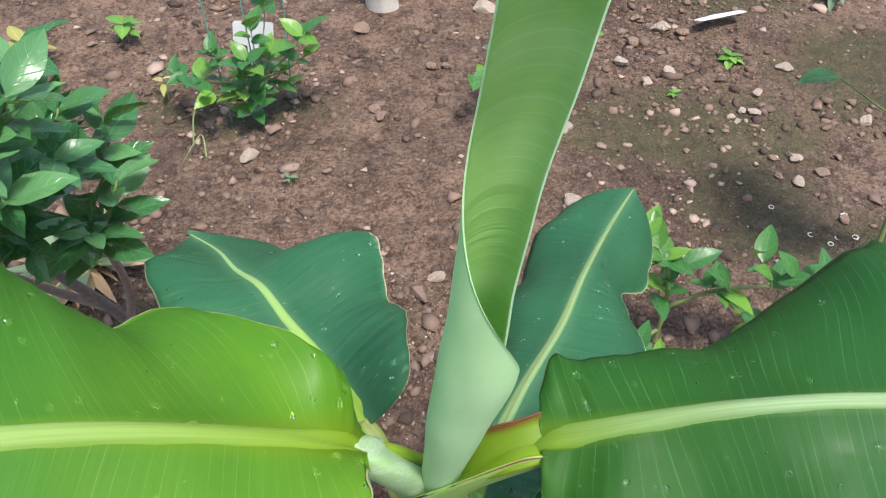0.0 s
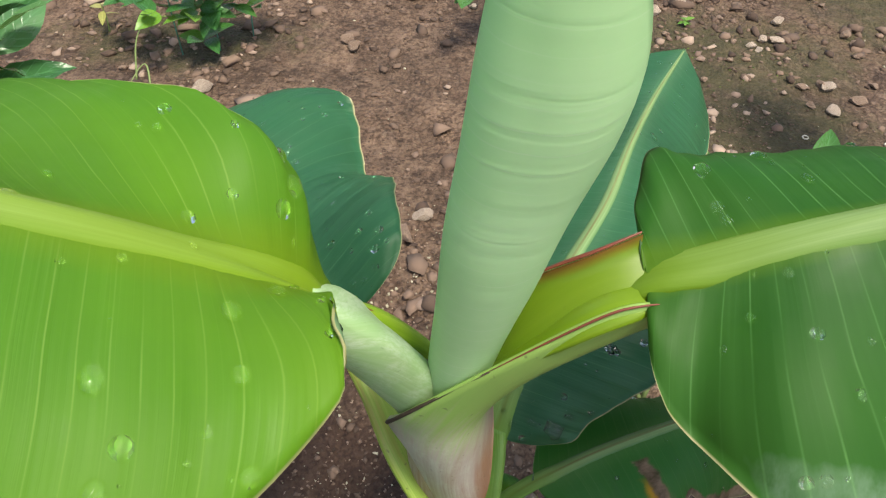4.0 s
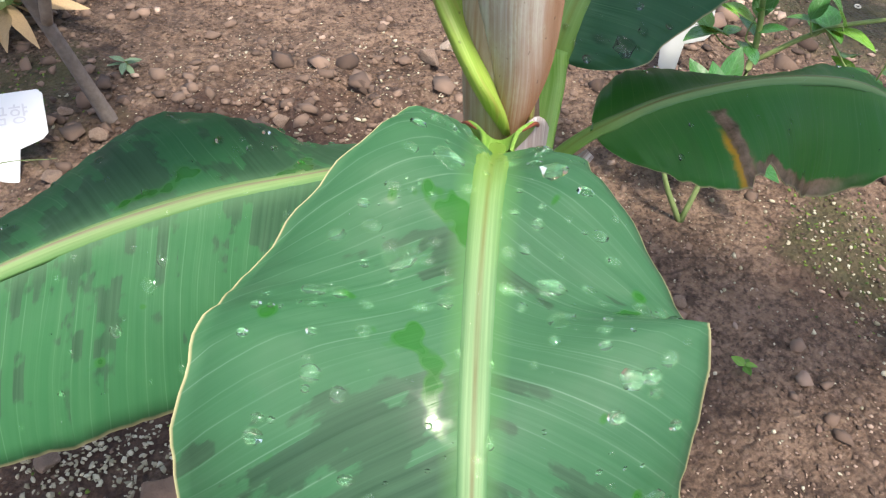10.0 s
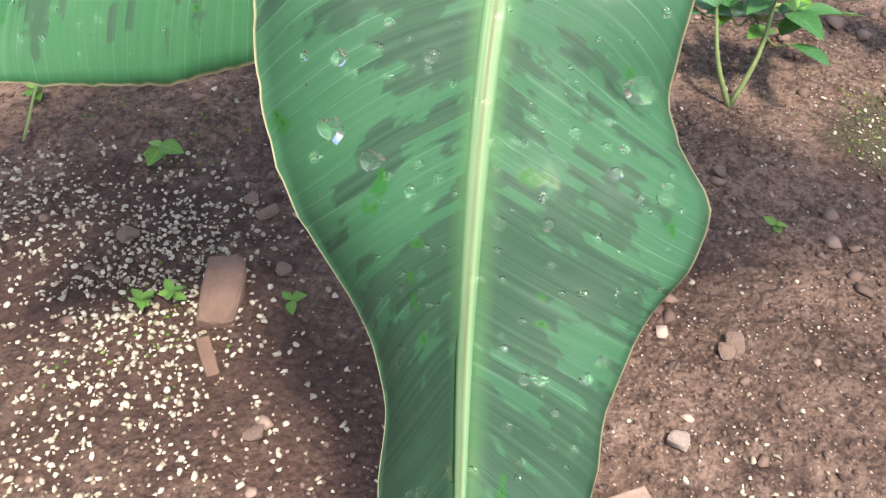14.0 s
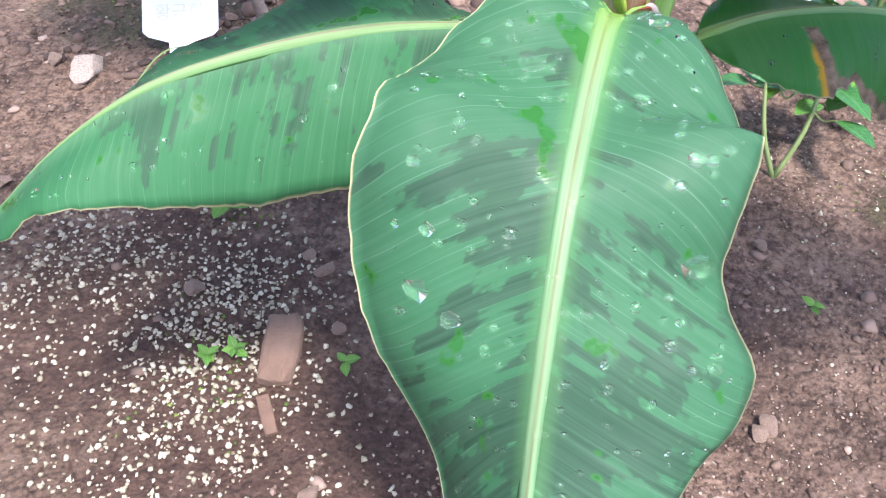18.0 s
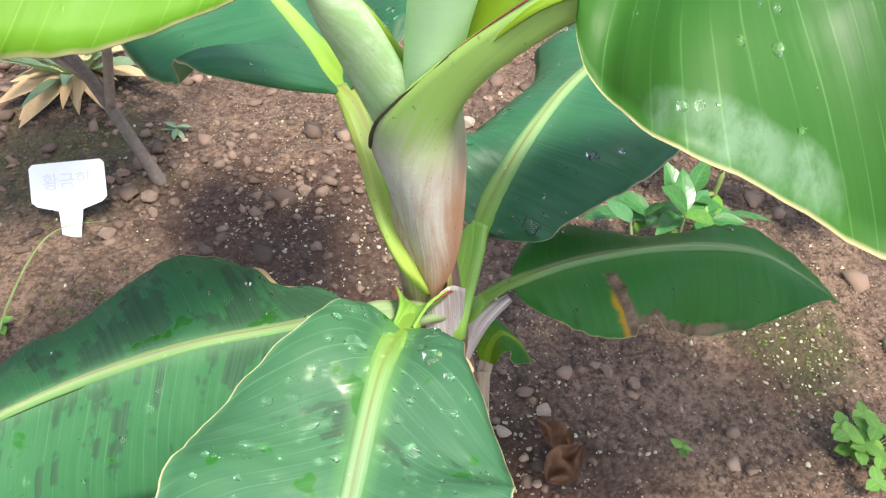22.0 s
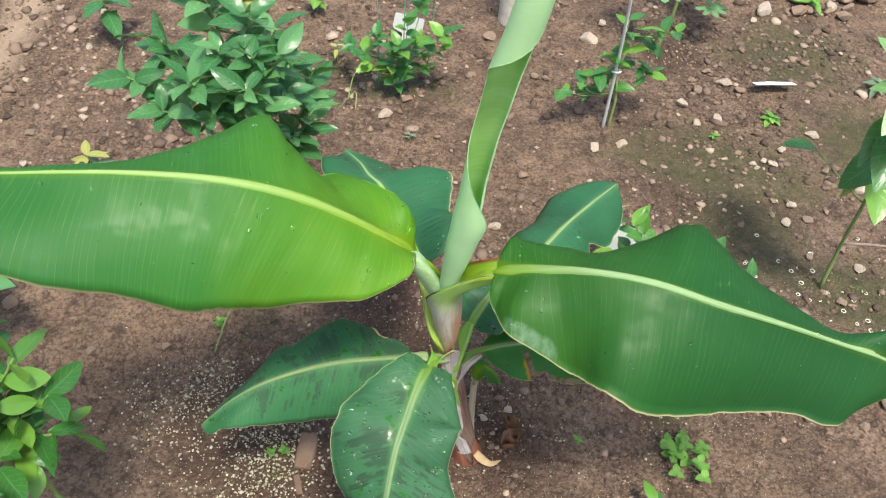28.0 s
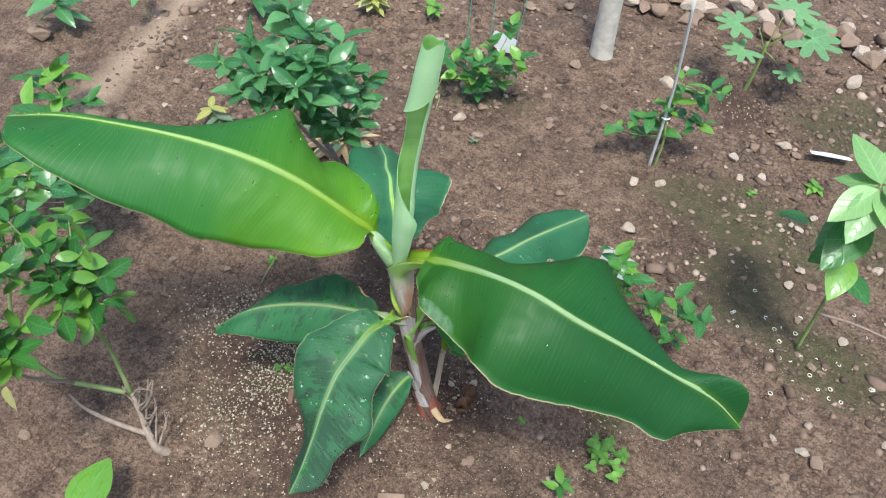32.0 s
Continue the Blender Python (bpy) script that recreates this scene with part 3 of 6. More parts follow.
def spline(points, t):
    """Catmull-Rom through points; t runs from 0 to len(points) - 1."""
    last = len(points) - 1
    i = max(0, min(int(t), last - 1))
    u = t - i
    p1, p2 = Vector(points[i]), Vector(points[i + 1])
    p0 = Vector(points[i - 1]) if i else 2 * p1 - p2
    p3 = Vector(points[i + 2]) if i + 2 <= last else 2 * p2 - p1
    return 0.5 * (2 * p1 + (p2 - p0) * u + (2 * p0 - 5 * p1 + 4 * p2 - p3) * u * u + (3 * p1 - p0 - 3 * p2 + p3) * u ** 3)


def value(values, s):
    """A smooth value at s from 0 to 1."""
    return spline([(v, 0.0, 0.0) for v in values], s * (len(values) - 1)).x


def frame_at(points, t):
    last = len(points) - 1
    tg = (spline(points, min(t + 0.05, last)) - spline(points, max(t - 0.05, 0.0))).normalized()
    side = tg.cross(UP)
    side = side.normalized() if side.length > 1e-4 else Vector((1.0, 0.0, 0.0))
    return spline(points, t), tg, side, side.cross(tg)


def smooth_step(a, b, x):
    u = max(0.0, min(1.0, (x - a) / (b - a)))
    return u * u * (3 - 2 * u)


def mesh_of(name, verts, faces, mats, smooth=True, uvs=None, face_mats=None):
    me = bpy.data.meshes.new(name)
    me.from_pydata([tuple(v) for v in verts], [], faces)
    for m in mats:
        me.materials.append(m)
    if uvs:
        for key, per_vert in uvs.items():
            layer = me.uv_layers.new(name=key)
            idx = np.empty(len(me.loops), dtype=np.int32)
            me.loops.foreach_get("vertex_index", idx)
            layer.data.foreach_set("uv", np.asarray(per_vert, dtype=np.float32)[idx].ravel())
    if face_mats is not None:
        me.polygons.foreach_set("material_index", np.asarray(face_mats, dtype=np.int32))
    me.polygons.foreach_set("use_smooth", np.full(len(me.polygons), smooth))
    me.update()
    return me


def piece(name, me, parent=None, label="", at=None):
    ob = new(name, me)
    if parent is not None:
        ob.parent = parent
    if at is not None:
        ob.matrix_basis = at
    if label:
        tagged(ob, label)
    return ob


def part(name, bm, material, parent, label=""):
    me = bpy.data.meshes.new(name)
    bm.to_mesh(me)
    bm.free()
    me.materials.append(material)
    return piece(name, me, parent, label)


def grid_faces(rows, cols, wrap=False, flip=False):
    out = []
    for i in range(rows - 1):
        for j in range(cols if wrap else cols - 1):
            a, b = i * cols + j, i * cols + (j + 1) % cols
            q = (a, b, b + cols, a + cols)
            out.append(q[::-1] if flip else q)
    return out


def sweep(name, points, radii, material, steps=24, sides=10, flat=1.0, groove=0.0, caps=True):
    """A tube along a spline. flat squeezes it across its upper side, groove hollows that side out."""
    verts, uvs, run = [], [], 0.0
    last = len(points) - 1
    before = None
    for i in range(steps + 1):
        s = i / steps
        c, tg, side, up = frame_at(points, s * last)
        run += (c - before).length if before is not None else 0.0
        before = c
        r = value(radii, s)
        for j in range(sides):
            a = 2 * math.pi * j / sides
            x, y = math.cos(a), math.sin(a)
            if y > 0 and groove:
                y = y * (1.0 - groove) - groove * 0.55 * (1.0 - abs(x)) * min(1.0, y * 2.0)
            verts.append(c + side * (r * x) + up * (r * y * flat))
            uvs.append((run, r * a))
    faces = grid_faces(steps + 1, sides, wrap=True, flip=True)
    if caps:
        faces.append(tuple(range(sides)))
        faces.append(tuple(range(steps * sides, steps * sides + sides))[::-1])
    return mesh_of(name, verts, faces, [material], uvs={"metres": uvs})


def blade_mesh(name, rib, far, near, start, top, under, bow=0.10, steps=90, half=12, wave=0.003, seed=0.0, notch=None, begin=0.04, lobe=0.07, blunt=0.0, dense=False):
    """A banana leaf's blade lofted from its midrib and its two margins.
    far and near hold for each station the way from the midrib to the margin: across, up, along.
    dense: the stations crowd towards the stalk, by the square of the way."""
    k = len(rib)
    rows, uv_m, uv_s = [], [], []
    run, before = 0.0, None
    for i in range(steps + 1):
        u = i / steps
        s = begin + (1 - begin) * u ** (2.0 if dense else 1.25)
        t = (start + (1 - start) * s) * (k - 1)
        c, tg, side, up = frame_at(rib, t)
        run += (c - before).length if before is not None else 0.0
        before = c
        row = []
        swell = math.sqrt(max(0.0, 1.0 - (1.0 - min(1.0, (s - begin) / lobe)) ** 2)) * 0.97 + 0.03
        for j in range(-half, half + 1):
            v = j / half
            a = abs(v)
            margin = far if v < 0 else near
            if dense:
                o = spline(margin, u * (len(margin) - 1))
            elif blunt and s > 1.0 - blunt:
                o = spline(margin, (1.0 - blunt) * (k - 1)) * math.sqrt(max(0.0001, 1.0 - ((s - 1.0 + blunt) / blunt) ** 2))
            else:
                o = spline(margin, s * (k - 1)) * swell
            if notch:
                for side_of, s0, width, depth in notch:
                    if (v < 0) == (side_of < 0):
                        o = o * (1.0 - depth * max(0.0, 1.0 - abs(s - s0) / width))
            w = o.length
            p = c + side * (o.x * a) + up * (o.y * a) + tg * (o.z * a)
            p += up * (bow * 6.75 * a * a * (1 - a) * w)
            p += up * (0.0006 * a * math.sin(run * 2 * math.pi / 0.011 - w * a * 60))
            if dense:
                p += up * (0.0014 * a * (1.2 - a) * math.sin(run * 2 * math.pi / 0.037 + 2.5 * noise.noise((run * 9.0, seed, v * 1.5)) - w * a * 18))
            p += up * (wave * a * a * (noise.noise((s * 11 + seed, (3.0 if v < 0 else -3.0) + seed, 0.3)) + 0.5 * noise.noise((s * 31 + seed, v * 3, seed))))
            p += side * (0.0022 * a ** 4 * noise.noise((s * 26 + seed, 7.0 * (1 if v < 0 else -1), 1.0)))
            row.append(p)
            uv_m.append((run, v * w))
            uv_s.append((s, v))
        rows.append(row)
    cols = 2 * half + 1
    arr = np.array([[tuple(p) for p in r] for r in rows])
    du, dv = np.gradient(arr, axis=0), np.gradient(arr, axis=1)
    nrm = np.cross(dv, du)
    length = np.linalg.norm(nrm, axis=2, keepdims=True)
    nrm = nrm / np.maximum(length, 1e-12)
    upward = np.sign(nrm[:, :, 2].mean()) or 1.0
    nrm *= upward
    low = arr - nrm * 0.0008
    verts = [tuple(v) for v in arr.reshape(-1, 3)] + [tuple(v) for v in low.reshape(-1, 3)]
    n = (steps + 1) * cols
    f_top = grid_faces(steps + 1, cols, flip=upward < 0)
    f_low = [tuple(n + q for q in f[::-1]) for f in f_top]
    rim = []
    for i in range(steps):
        for j in (0, cols - 1):
            a, b = i * cols + j, (i + 1) * cols + j
            rim.append((a, b, b + n, a + n))
    rim += [(j, j + 1, j + 1 + n, j + n) for j in range(cols - 1)]
    faces = f_top + f_low + rim
    idx = [0] * len(f_top) + [1] * len(f_low) + [0] * len(rim)
    return mesh_of(name, verts, faces, [top, under], uvs={"metres": uv_m * 2, "share": uv_s * 2}, face_mats=idx)


def rib_mesh(name, rib, start, r0, material, margins, steps=110, end=0.995, begin=0.0, flare=0.0, fall=0.09, dense=False, blade_begin=0.04):
    """The thick midrib: a rounded keel below, a shallow channel above; its two sides lean as the half blades do."""
    k = len(rib)
    verts, uvs, uv_s = [], [], []
    prof = [(-1.0, -0.06), (-0.82, 0.14), (-0.55, 0.26), (-0.25, 0.20), (0.0, 0.11), (0.25, 0.20), (0.55, 0.26), (0.82, 0.14), (1.0, -0.06), (0.7, -0.50), (0.0, -0.90), (-0.7, -0.50)]
    run, before = 0.0, None
    for i in range(steps + 1):
        s = begin + (end - begin) * i / steps
        c, tg, side, up = frame_at(rib, (start + (1 - start) * s) * (k - 1))
        run += (c - before).length if before is not None else 0.0
        before = c
        r = r0 * (1 - s) ** 0.75 + 0.0007 + flare * math.exp(-s / fall)
        if dense:
            c = c - up * 0.0050 * (1.0 - smooth_step(0.0, 0.055, i / steps))
        else:
            r *= 0.15 + 0.85 * smooth_step(0.0, 0.06, i / steps)
        skirt = 0.45 * math.exp(-max(0.0, s) / 0.18) if dense else 0.0
        at = max(0.0, (s - blade_begin) / (1 - blade_begin)) ** 0.5 if dense else max(0.0, s)
        lean = {}
        for m in margins:
            o = spline(m, at * (len(m) - 1))
            lean[o.x > 0] = max(-1.2, min(1.2, o.y / max(abs(o.x), 0.004))) * smooth_step(blade_begin, blade_begin + 0.06, s) * smooth_step(1.0, 0.9, s)
        for x, y in prof:
            verts.append(c + side * (r * x) + up * (r * y * (0.62 if y > 0 else 0.8) + r * abs(x) * lean.get(x > 0, 0.0) - r * skirt * x ** 4))
            uvs.append((run, r * x + (0.02 if y < -0.1 else 0.0)))
            uv_s.append((s, x))
    faces = grid_faces(steps + 1, len(prof), wrap=True)
    faces.append(tuple(range(len(prof))))
    return mesh_of(name, verts, faces, [material], uvs={"metres": uvs, "share": uv_s})


# ---- ground ----
def soil_height(x, y):
    h = 0.010 * noise.noise((x * 2.3, y * 2.3, 1.7)) + 0.006 * noise.noise((x * 7.0, y * 7.0, 5.1))
    near = max(0.0, 1.0 - max(abs(x - 0.1) - 1.0, abs(y - 0.9) - 1.2, 0.0))
    c = noise.noise((x * 24.0, y * 24.0, 2.2))
    h += near * (0.0035 * c + 0.0030 * max(0.0, noise.noise((x * 55.0, y * 55.0, 8.8))))
    # a low ridge of dug clods behind the stem, and a rim round it
    h += 0.012 * math.exp(-((x + 0.05) / 0.3) ** 2 - ((y - 0.70) / 0.09) ** 2) * (0.6 + 0.9 * c)
    return h


def axis_steps(lo, hi, fine, far):
    out = list(np.arange(lo, hi + fine * 0.5, fine))
    step, a, b = fine, lo, hi
    while b < far:
        step *= 1.35
        a, b = a - step, b + step
        out = [a] + out + [b]
    return out


xs, ys = axis_steps(-1.5, 1.25, 0.0075, 40.0), axis_steps(-0.35, 2.3, 0.0075, 40.0)
verts = [(x, y, soil_height(x, y)) for y in ys for x in xs]
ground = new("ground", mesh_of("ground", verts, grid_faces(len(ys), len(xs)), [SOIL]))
tagged(ground, "damp reddish-brown greenhouse soil with green algae film", "ground", kind="structure")


# ---- the banana plant ----
plant = new("banana_plant")
plant.location = (0.114, 0.29, 0.0)
tagged(plant, "young banana plant with broad wet leaves growing from soil", "banana plant")
bpy.context.view_layer.update()
BACK = Matrix.Translation((-0.114, -0.29, 0.0))


def grown(name, me, parent=None, label=""):
    """A part of the plant whose mesh lies in world places."""
    ob = new(name, me)
    ob.parent = parent or plant
    if parent is None:
        ob.matrix_parent_inverse = BACK
    if label:
        tagged(ob, label)
    return ob


BLADES = []


def banana_leaf(rib, far, near, start, top, rib_mat, r0, label, petiole=None, petiole_r=None, petiole_mat=None, flare=0.0, rib_begin=0.0, fall=0.09, **more):
    leaf = grown("leaf", blade_mesh("leaf", rib, far, near, start, top, BLADE_UNDER, **more), None, label)
    BLADES.append(leaf)
    grown("midrib", rib_mesh("midrib", rib, start, r0, rib_mat, (far, near), dense=more.get("dense", False), blade_begin=more.get("begin", 0.04), flare=flare, begin=rib_begin if rib_begin else -0.03 * bool(petiole), fall=fall), leaf)
    if petiole:
        pts = petiole + [tuple(spline(rib, (start * q) * (len(rib) - 1))) for q in (0.0, 0.5, 1.0)]
        pts.append(tuple(spline(rib, (start + 0.04) * (len(rib) - 1))))
        grown("petiole", sweep("petiole", pts, petiole_r, petiole_mat or rib_mat, 30, 20, 1.0, 0.45), leaf)
    return leaf


# broad lime-green leaf
banana_leaf(
    [(0.047, 0.275, 0.451), (0.023, 0.255, 0.521), (-0.021, 0.233, 0.584), (-0.087, 0.206, 0.640), (-0.162, 0.176, 0.676), (-0.248, 0.149, 0.688), (-0.337, 0.119, 0.690), (-0.425, 0.086, 0.687), (-0.507, 0.050, 0.673)],
    [(0.010, 0.004, -0.004), (0.016, -0.004, -0.010), (0.025, 0.004, 0.004), (0.034, 0.022, 0.008), (0.058, 0.018, 0.010), (0.123, -0.037, 0.004), (0.128, -0.075, 0.005), (0.139, -0.051, 0.012), (0.160, -0.034, -0.008), (0.135, -0.063, 0.0), (0.063, -0.043, -0.002), (0.023, -0.014, 0.0), (0.008, 0.001, -0.001), (0.001, -0.001, 0.001)],
    [(-0.012, -0.004, 0.0), (-0.008, -0.008, 0.004), (-0.009, 0.001, 0.012), (-0.028, 0.012, 0.019), (-0.051, 0.005, -0.004), (-0.075, -0.031, -0.005), (-0.078, -0.059, -0.007), (-0.086, -0.092, 0.010), (-0.094, -0.093, 0.011), (-0.102, -0.096, 0.0), (-0.100, -0.077, -0.001), (-0.111, -0.040, 0.0), (-0.096, 0.023, 0.023), (-0.001, -0.001, 0.0)],
    0.12, BLADE_LIME, RIB_LIME, 0.0066, "broad yellow-green banana leaf with water drops", [(0.062, 0.285, 0.36), (0.056, 0.284, 0.41)], [0.0135, 0.0155, 0.0165, 0.0160, 0.0138, 0.0050], PETIOLE_GREEN, flare=0.0030, fall=0.15, seed=1.0, begin=0.0, dense=True, steps=110, half=14)
# broad mid-green leaf on the other side
leaf_b = banana_leaf(
    [(0.051, 0.255, 0.464), (0.088, 0.259, 0.519), (0.138, 0.251, 0.550), (0.213, 0.250, 0.577), (0.290, 0.249, 0.583), (0.365, 0.246, 0.575), (0.441, 0.254, 0.557), (0.517, 0.260, 0.538), (0.582, 0.271, 0.512), (0.633, 0.277, 0.468)],
    [(-0.013, 0.006, 0.0), (-0.018, 0.006, -0.004), (-0.028, 0.008, -0.010), (-0.051, 0.006, -0.014), (-0.047, -0.002, -0.019), (-0.062, -0.032, -0.013), (-0.078, -0.058, -0.003), (-0.109, -0.046, 0.015), (-0.129, -0.024, 0.001), (-0.154, -0.043, 0.005), (-0.099, -0.049, 0.010), (-0.032, -0.017, 0.017), (-0.017, 0.041, 0.011), (-0.001, -0.003, -0.002)],
    [(0.012, -0.006, 0.0), (0.020, -0.008, -0.005), (0.033, -0.015, -0.013), (0.044, -0.028, -0.024), (0.074, -0.037, -0.022), (0.079, -0.086, 0.001), (0.092, -0.087, 0.003), (0.111, -0.073, -0.006), (0.114, -0.087, 0.002), (0.086, -0.103, -0.001), (0.062, -0.106, -0.002), (0.048, -0.091, -0.004), (0.050, -0.076, -0.002), (0.001, 0.0, 0.0)],
    0.12, BLADE_BLOOM, RIB_BROAD, 0.0060, "broad mid-green banana leaf with a waxy bloom", flare=0.0045, rib_begin=0.030, fall=0.13, seed=2.0, begin=0.07, dense=True, steps=110, half=14)
# low blotched leaf
banana_leaf(
    [(0.054, 0.2600, 0.3120), (0.022, 0.250, 0.320), (-0.020, 0.229, 0.327), (-0.065, 0.209, 0.330), (-0.116, 0.183, 0.326), (-0.164, 0.154, 0.315), (-0.206, 0.130, 0.287), (-0.241, 0.101, 0.252)],
    [(0.045, -0.034, -0.006), (0.066, -0.042, 0.0), (0.076, -0.029, -0.015), (0.090, -0.027, -0.019), (0.082, -0.051, -0.014), (0.075, -0.048, -0.014), (0.050, -0.060, -0.010), (0.003, 0.0, 0.0)],
    [(-0.055, 0.002, 0.0), (-0.075, -0.010, 0.004), (-0.074, -0.030, -0.003), (-0.055, -0.053, -0.001), (-0.043, -0.061, 0.010), (-0.041, -0.035, 0.014), (-0.038, 0.0, 0.006), (-0.001, 0.0, 0.0)],
    0.10, BLADE_STREAKED, RIB_PURPLE, 0.0050, "green banana leaf with dark blotches and mauve midrib", [(0.0720, 0.2760, 0.296), (0.0640, 0.2680, 0.3060)], [0.008, 0.0088, 0.0086, 0.0080, 0.0072, 0.0035], PETIOLE_MAUVE, flare=0.0, blunt=0.10, seed=3.0, begin=0.05)
# blotched leaf that hangs to the front
banana_leaf(
    [(0.0570, 0.2480, 0.3340), (0.053, 0.225, 0.345), (0.047, 0.186, 0.362), (0.043, 0.140, 0.354), (0.041, 0.093, 0.341), (0.042, 0.052, 0.306), (0.045, 0.015, 0.263), (0.050, -0.028, 0.228), (0.054, -0.070, 0.205)],
    [(0.026, 0.018, 0.0), (0.036, 0.016, -0.003), (0.072, -0.007, 0.004), (0.083, 0.004, -0.007), (0.087, -0.024, -0.003), (0.069, -0.038, 0.002), (0.032, -0.052, 0.008), (0.029, -0.049, 0.017), (0.001, -0.001, 0.0)],
    [(-0.028, 0.008, -0.006), (-0.037, 0.001, -0.012), (-0.070, -0.018, 0.010), (-0.071, 0.002, -0.020), (-0.069, -0.027, -0.005), (-0.088, -0.020, -0.005), (-0.056, 0.001, -0.004), (-0.041, -0.005, 0.010), (-0.001, 0.0, -0.002)],
    0.10, BLADE_BLOTCHED, RIB_HANG, 0.0066, "wet green banana leaf with dark blotches and drops", rib_begin=-0.05, flare=0.0014, seed=4.0, begin=0.05)
# dark leaves that point away
banana_leaf(
    [(0.075, 0.272, 0.275), (0.083, 0.308, 0.318), (0.102, 0.344, 0.357), (0.129, 0.388, 0.382), (0.165, 0.444, 0.388), (0.193, 0.502, 0.389), (0.224, 0.560, 0.385), (0.260, 0.617, 0.385)],
    [(-0.036, 0.010, 0.0), (-0.040, 0.006, 0.004), (-0.042, -0.025, -0.020), (-0.041, -0.037, -0.007), (-0.066, -0.048, -0.001), (-0.062, -0.054, -0.009), (-0.066, -0.033, -0.003), (-0.003, -0.001, -0.001)],
    [(0.032, -0.004, -0.004), (0.048, -0.011, -0.007), (0.077, -0.005, -0.007), (0.083, -0.018, 0.010), (0.069, -0.043, 0.012), (0.036, -0.040, 0.007), (0.050, -0.060, 0.0), (0.003, 0.001, 0.004)],
    0.15, BLADE_DARK, RIB_PALE, 0.0066, "dark green banana leaf with pale midrib, beaded wet", [(0.088, 0.282, 0.17), (0.079, 0.275, 0.23)], [0.009, 0.0105, 0.0110, 0.0106, 0.0096, 0.0060], PETIOLE_FRESH, flare=0.0010, fall=0.16, blunt=0.12, seed=5.0, begin=0.035)
banana_leaf(
    [(0.036, 0.283, 0.375), (0.016, 0.321, 0.403), (-0.010, 0.357, 0.417), (-0.035, 0.394, 0.417), (-0.065, 0.429, 0.422), (-0.091, 0.464, 0.422), (-0.120, 0.495, 0.408), (-0.147, 0.533, 0.393), (-0.184, 0.568, 0.379)],
    [(-0.062, 0.018, 0.010), (-0.080, 0.010, 0.016), (-0.080, -0.020, 0.002), (-0.093, -0.025, 0.007), (-0.095, -0.001, 0.002), (-0.075, 0.020, 0.008), (-0.068, 0.030, -0.002), (-0.050, 0.020, 0.0), (-0.001, -0.003, -0.003)],
    [(0.032, 0.028, -0.004), (0.051, 0.030, -0.008), (0.081, 0.0, 0.002), (0.092, -0.035, -0.008), (0.113, -0.025, 0.007), (0.114, -0.020, -0.020), (0.060, -0.017, -0.008), (0.056, -0.033, -0.004), (0.001, 0.003, 0.002)],
    0.15, BLADE_DARK, RIB_SIDE, 0.0056, "dark green banana leaf with drops on a yellowish stalk", [(0.063, 0.268, 0.322), (0.050, 0.268, 0.350)], [0.0035, 0.0075, 0.0085, 0.0082, 0.0076, 0.0050], PETIOLE_SIDE, flare=0.0010, fall=0.30, seed=6.0, begin=0.03)
# scorched leaf
leaf_f = banana_leaf(
    [(0.076, 0.284, 0.232), (0.092, 0.300, 0.276), (0.133, 0.311, 0.304), (0.182, 0.326, 0.312), (0.233, 0.343, 0.307), (0.279, 0.356, 0.292), (0.319, 0.361, 0.266), (0.358, 0.364, 0.236)],
    [(-0.032, -0.005, 0.006), (-0.036, -0.007, 0.009), (-0.048, -0.022, 0.004), (-0.033, -0.029, 0.007), (-0.028, -0.012, 0.007), (-0.032, -0.009, -0.008), (-0.024, -0.003, -0.005), (-0.001, 0.0, 0.0)],
    [(0.022, -0.012, 0.0), (0.025, -0.014, 0.0), (0.045, -0.026, -0.006), (0.040, -0.040, 0.0), (0.034, -0.058, 0.001), (0.035, -0.030, 0.012), (0.022, 0.002, 0.001), (0.001, 0.001, -0.001)],
    0.12, BLADE_SCORCHED, RIB_PALE, 0.0046, "dark green banana leaf with a scorched torn margin", [(0.104, 0.292, 0.09), (0.088, 0.286, 0.17)], [0.011, 0.0105, 0.0095, 0.0083, 0.0070, 0.0045], PETIOLE_FRESH, flare=0.0006, seed=7.0, begin=0.11, notch=((1.0, 0.368, 0.012, 0.16), (1.0, 0.40, 0.03, 0.20)))
grown("stalk_back", sweep("stalk_back", [(0.108, 0.288, 0.04), (0.098, 0.284, 0.10), (0.084, 0.280, 0.17), (0.078, 0.280, 0.225), (0.093, 0.293, 0.262), (0.112, 0.303, 0.281)], [0.011, 0.0115, 0.0110, 0.0100, 0.0070, 0.0030], SHEATH_MAUVE, 30, 12), leaf_f, "mauve white back of the stalk")
# small leaf below the hanging one
banana_leaf(
    [(0.086, 0.286, 0.125), (0.073, 0.252, 0.118), (0.066, 0.216, 0.103), (0.065, 0.180, 0.086), (0.068, 0.142, 0.069), (0.072, 0.103, 0.051)],
    [(0.004, 0.0, 0.0), (0.030, 0.004, -0.003), (0.024, 0.012, -0.002), (0.016, 0.020, -0.001), (0.010, 0.020, 0.0), (0.0005, 0.0, 0.0)],
    [(-0.004, 0.0, 0.0), (-0.026, 0.003, -0.003), (-0.029, -0.011, -0.001), (-0.023, -0.025, 0.0), (-0.014, -0.028, 0.0), (-0.0005, 0.0, 0.0)],
    0.04, BLADE_STREAKED, RIB_PALE, 0.003, "small narrow green banana leaf close to soil", [(0.106, 0.288, 0.03), (0.098, 0.290, 0.09)], [0.010, 0.009, 0.007, 0.005, 0.004, 0.003], SHEATH_PINK, seed=8.0, begin=0.02)
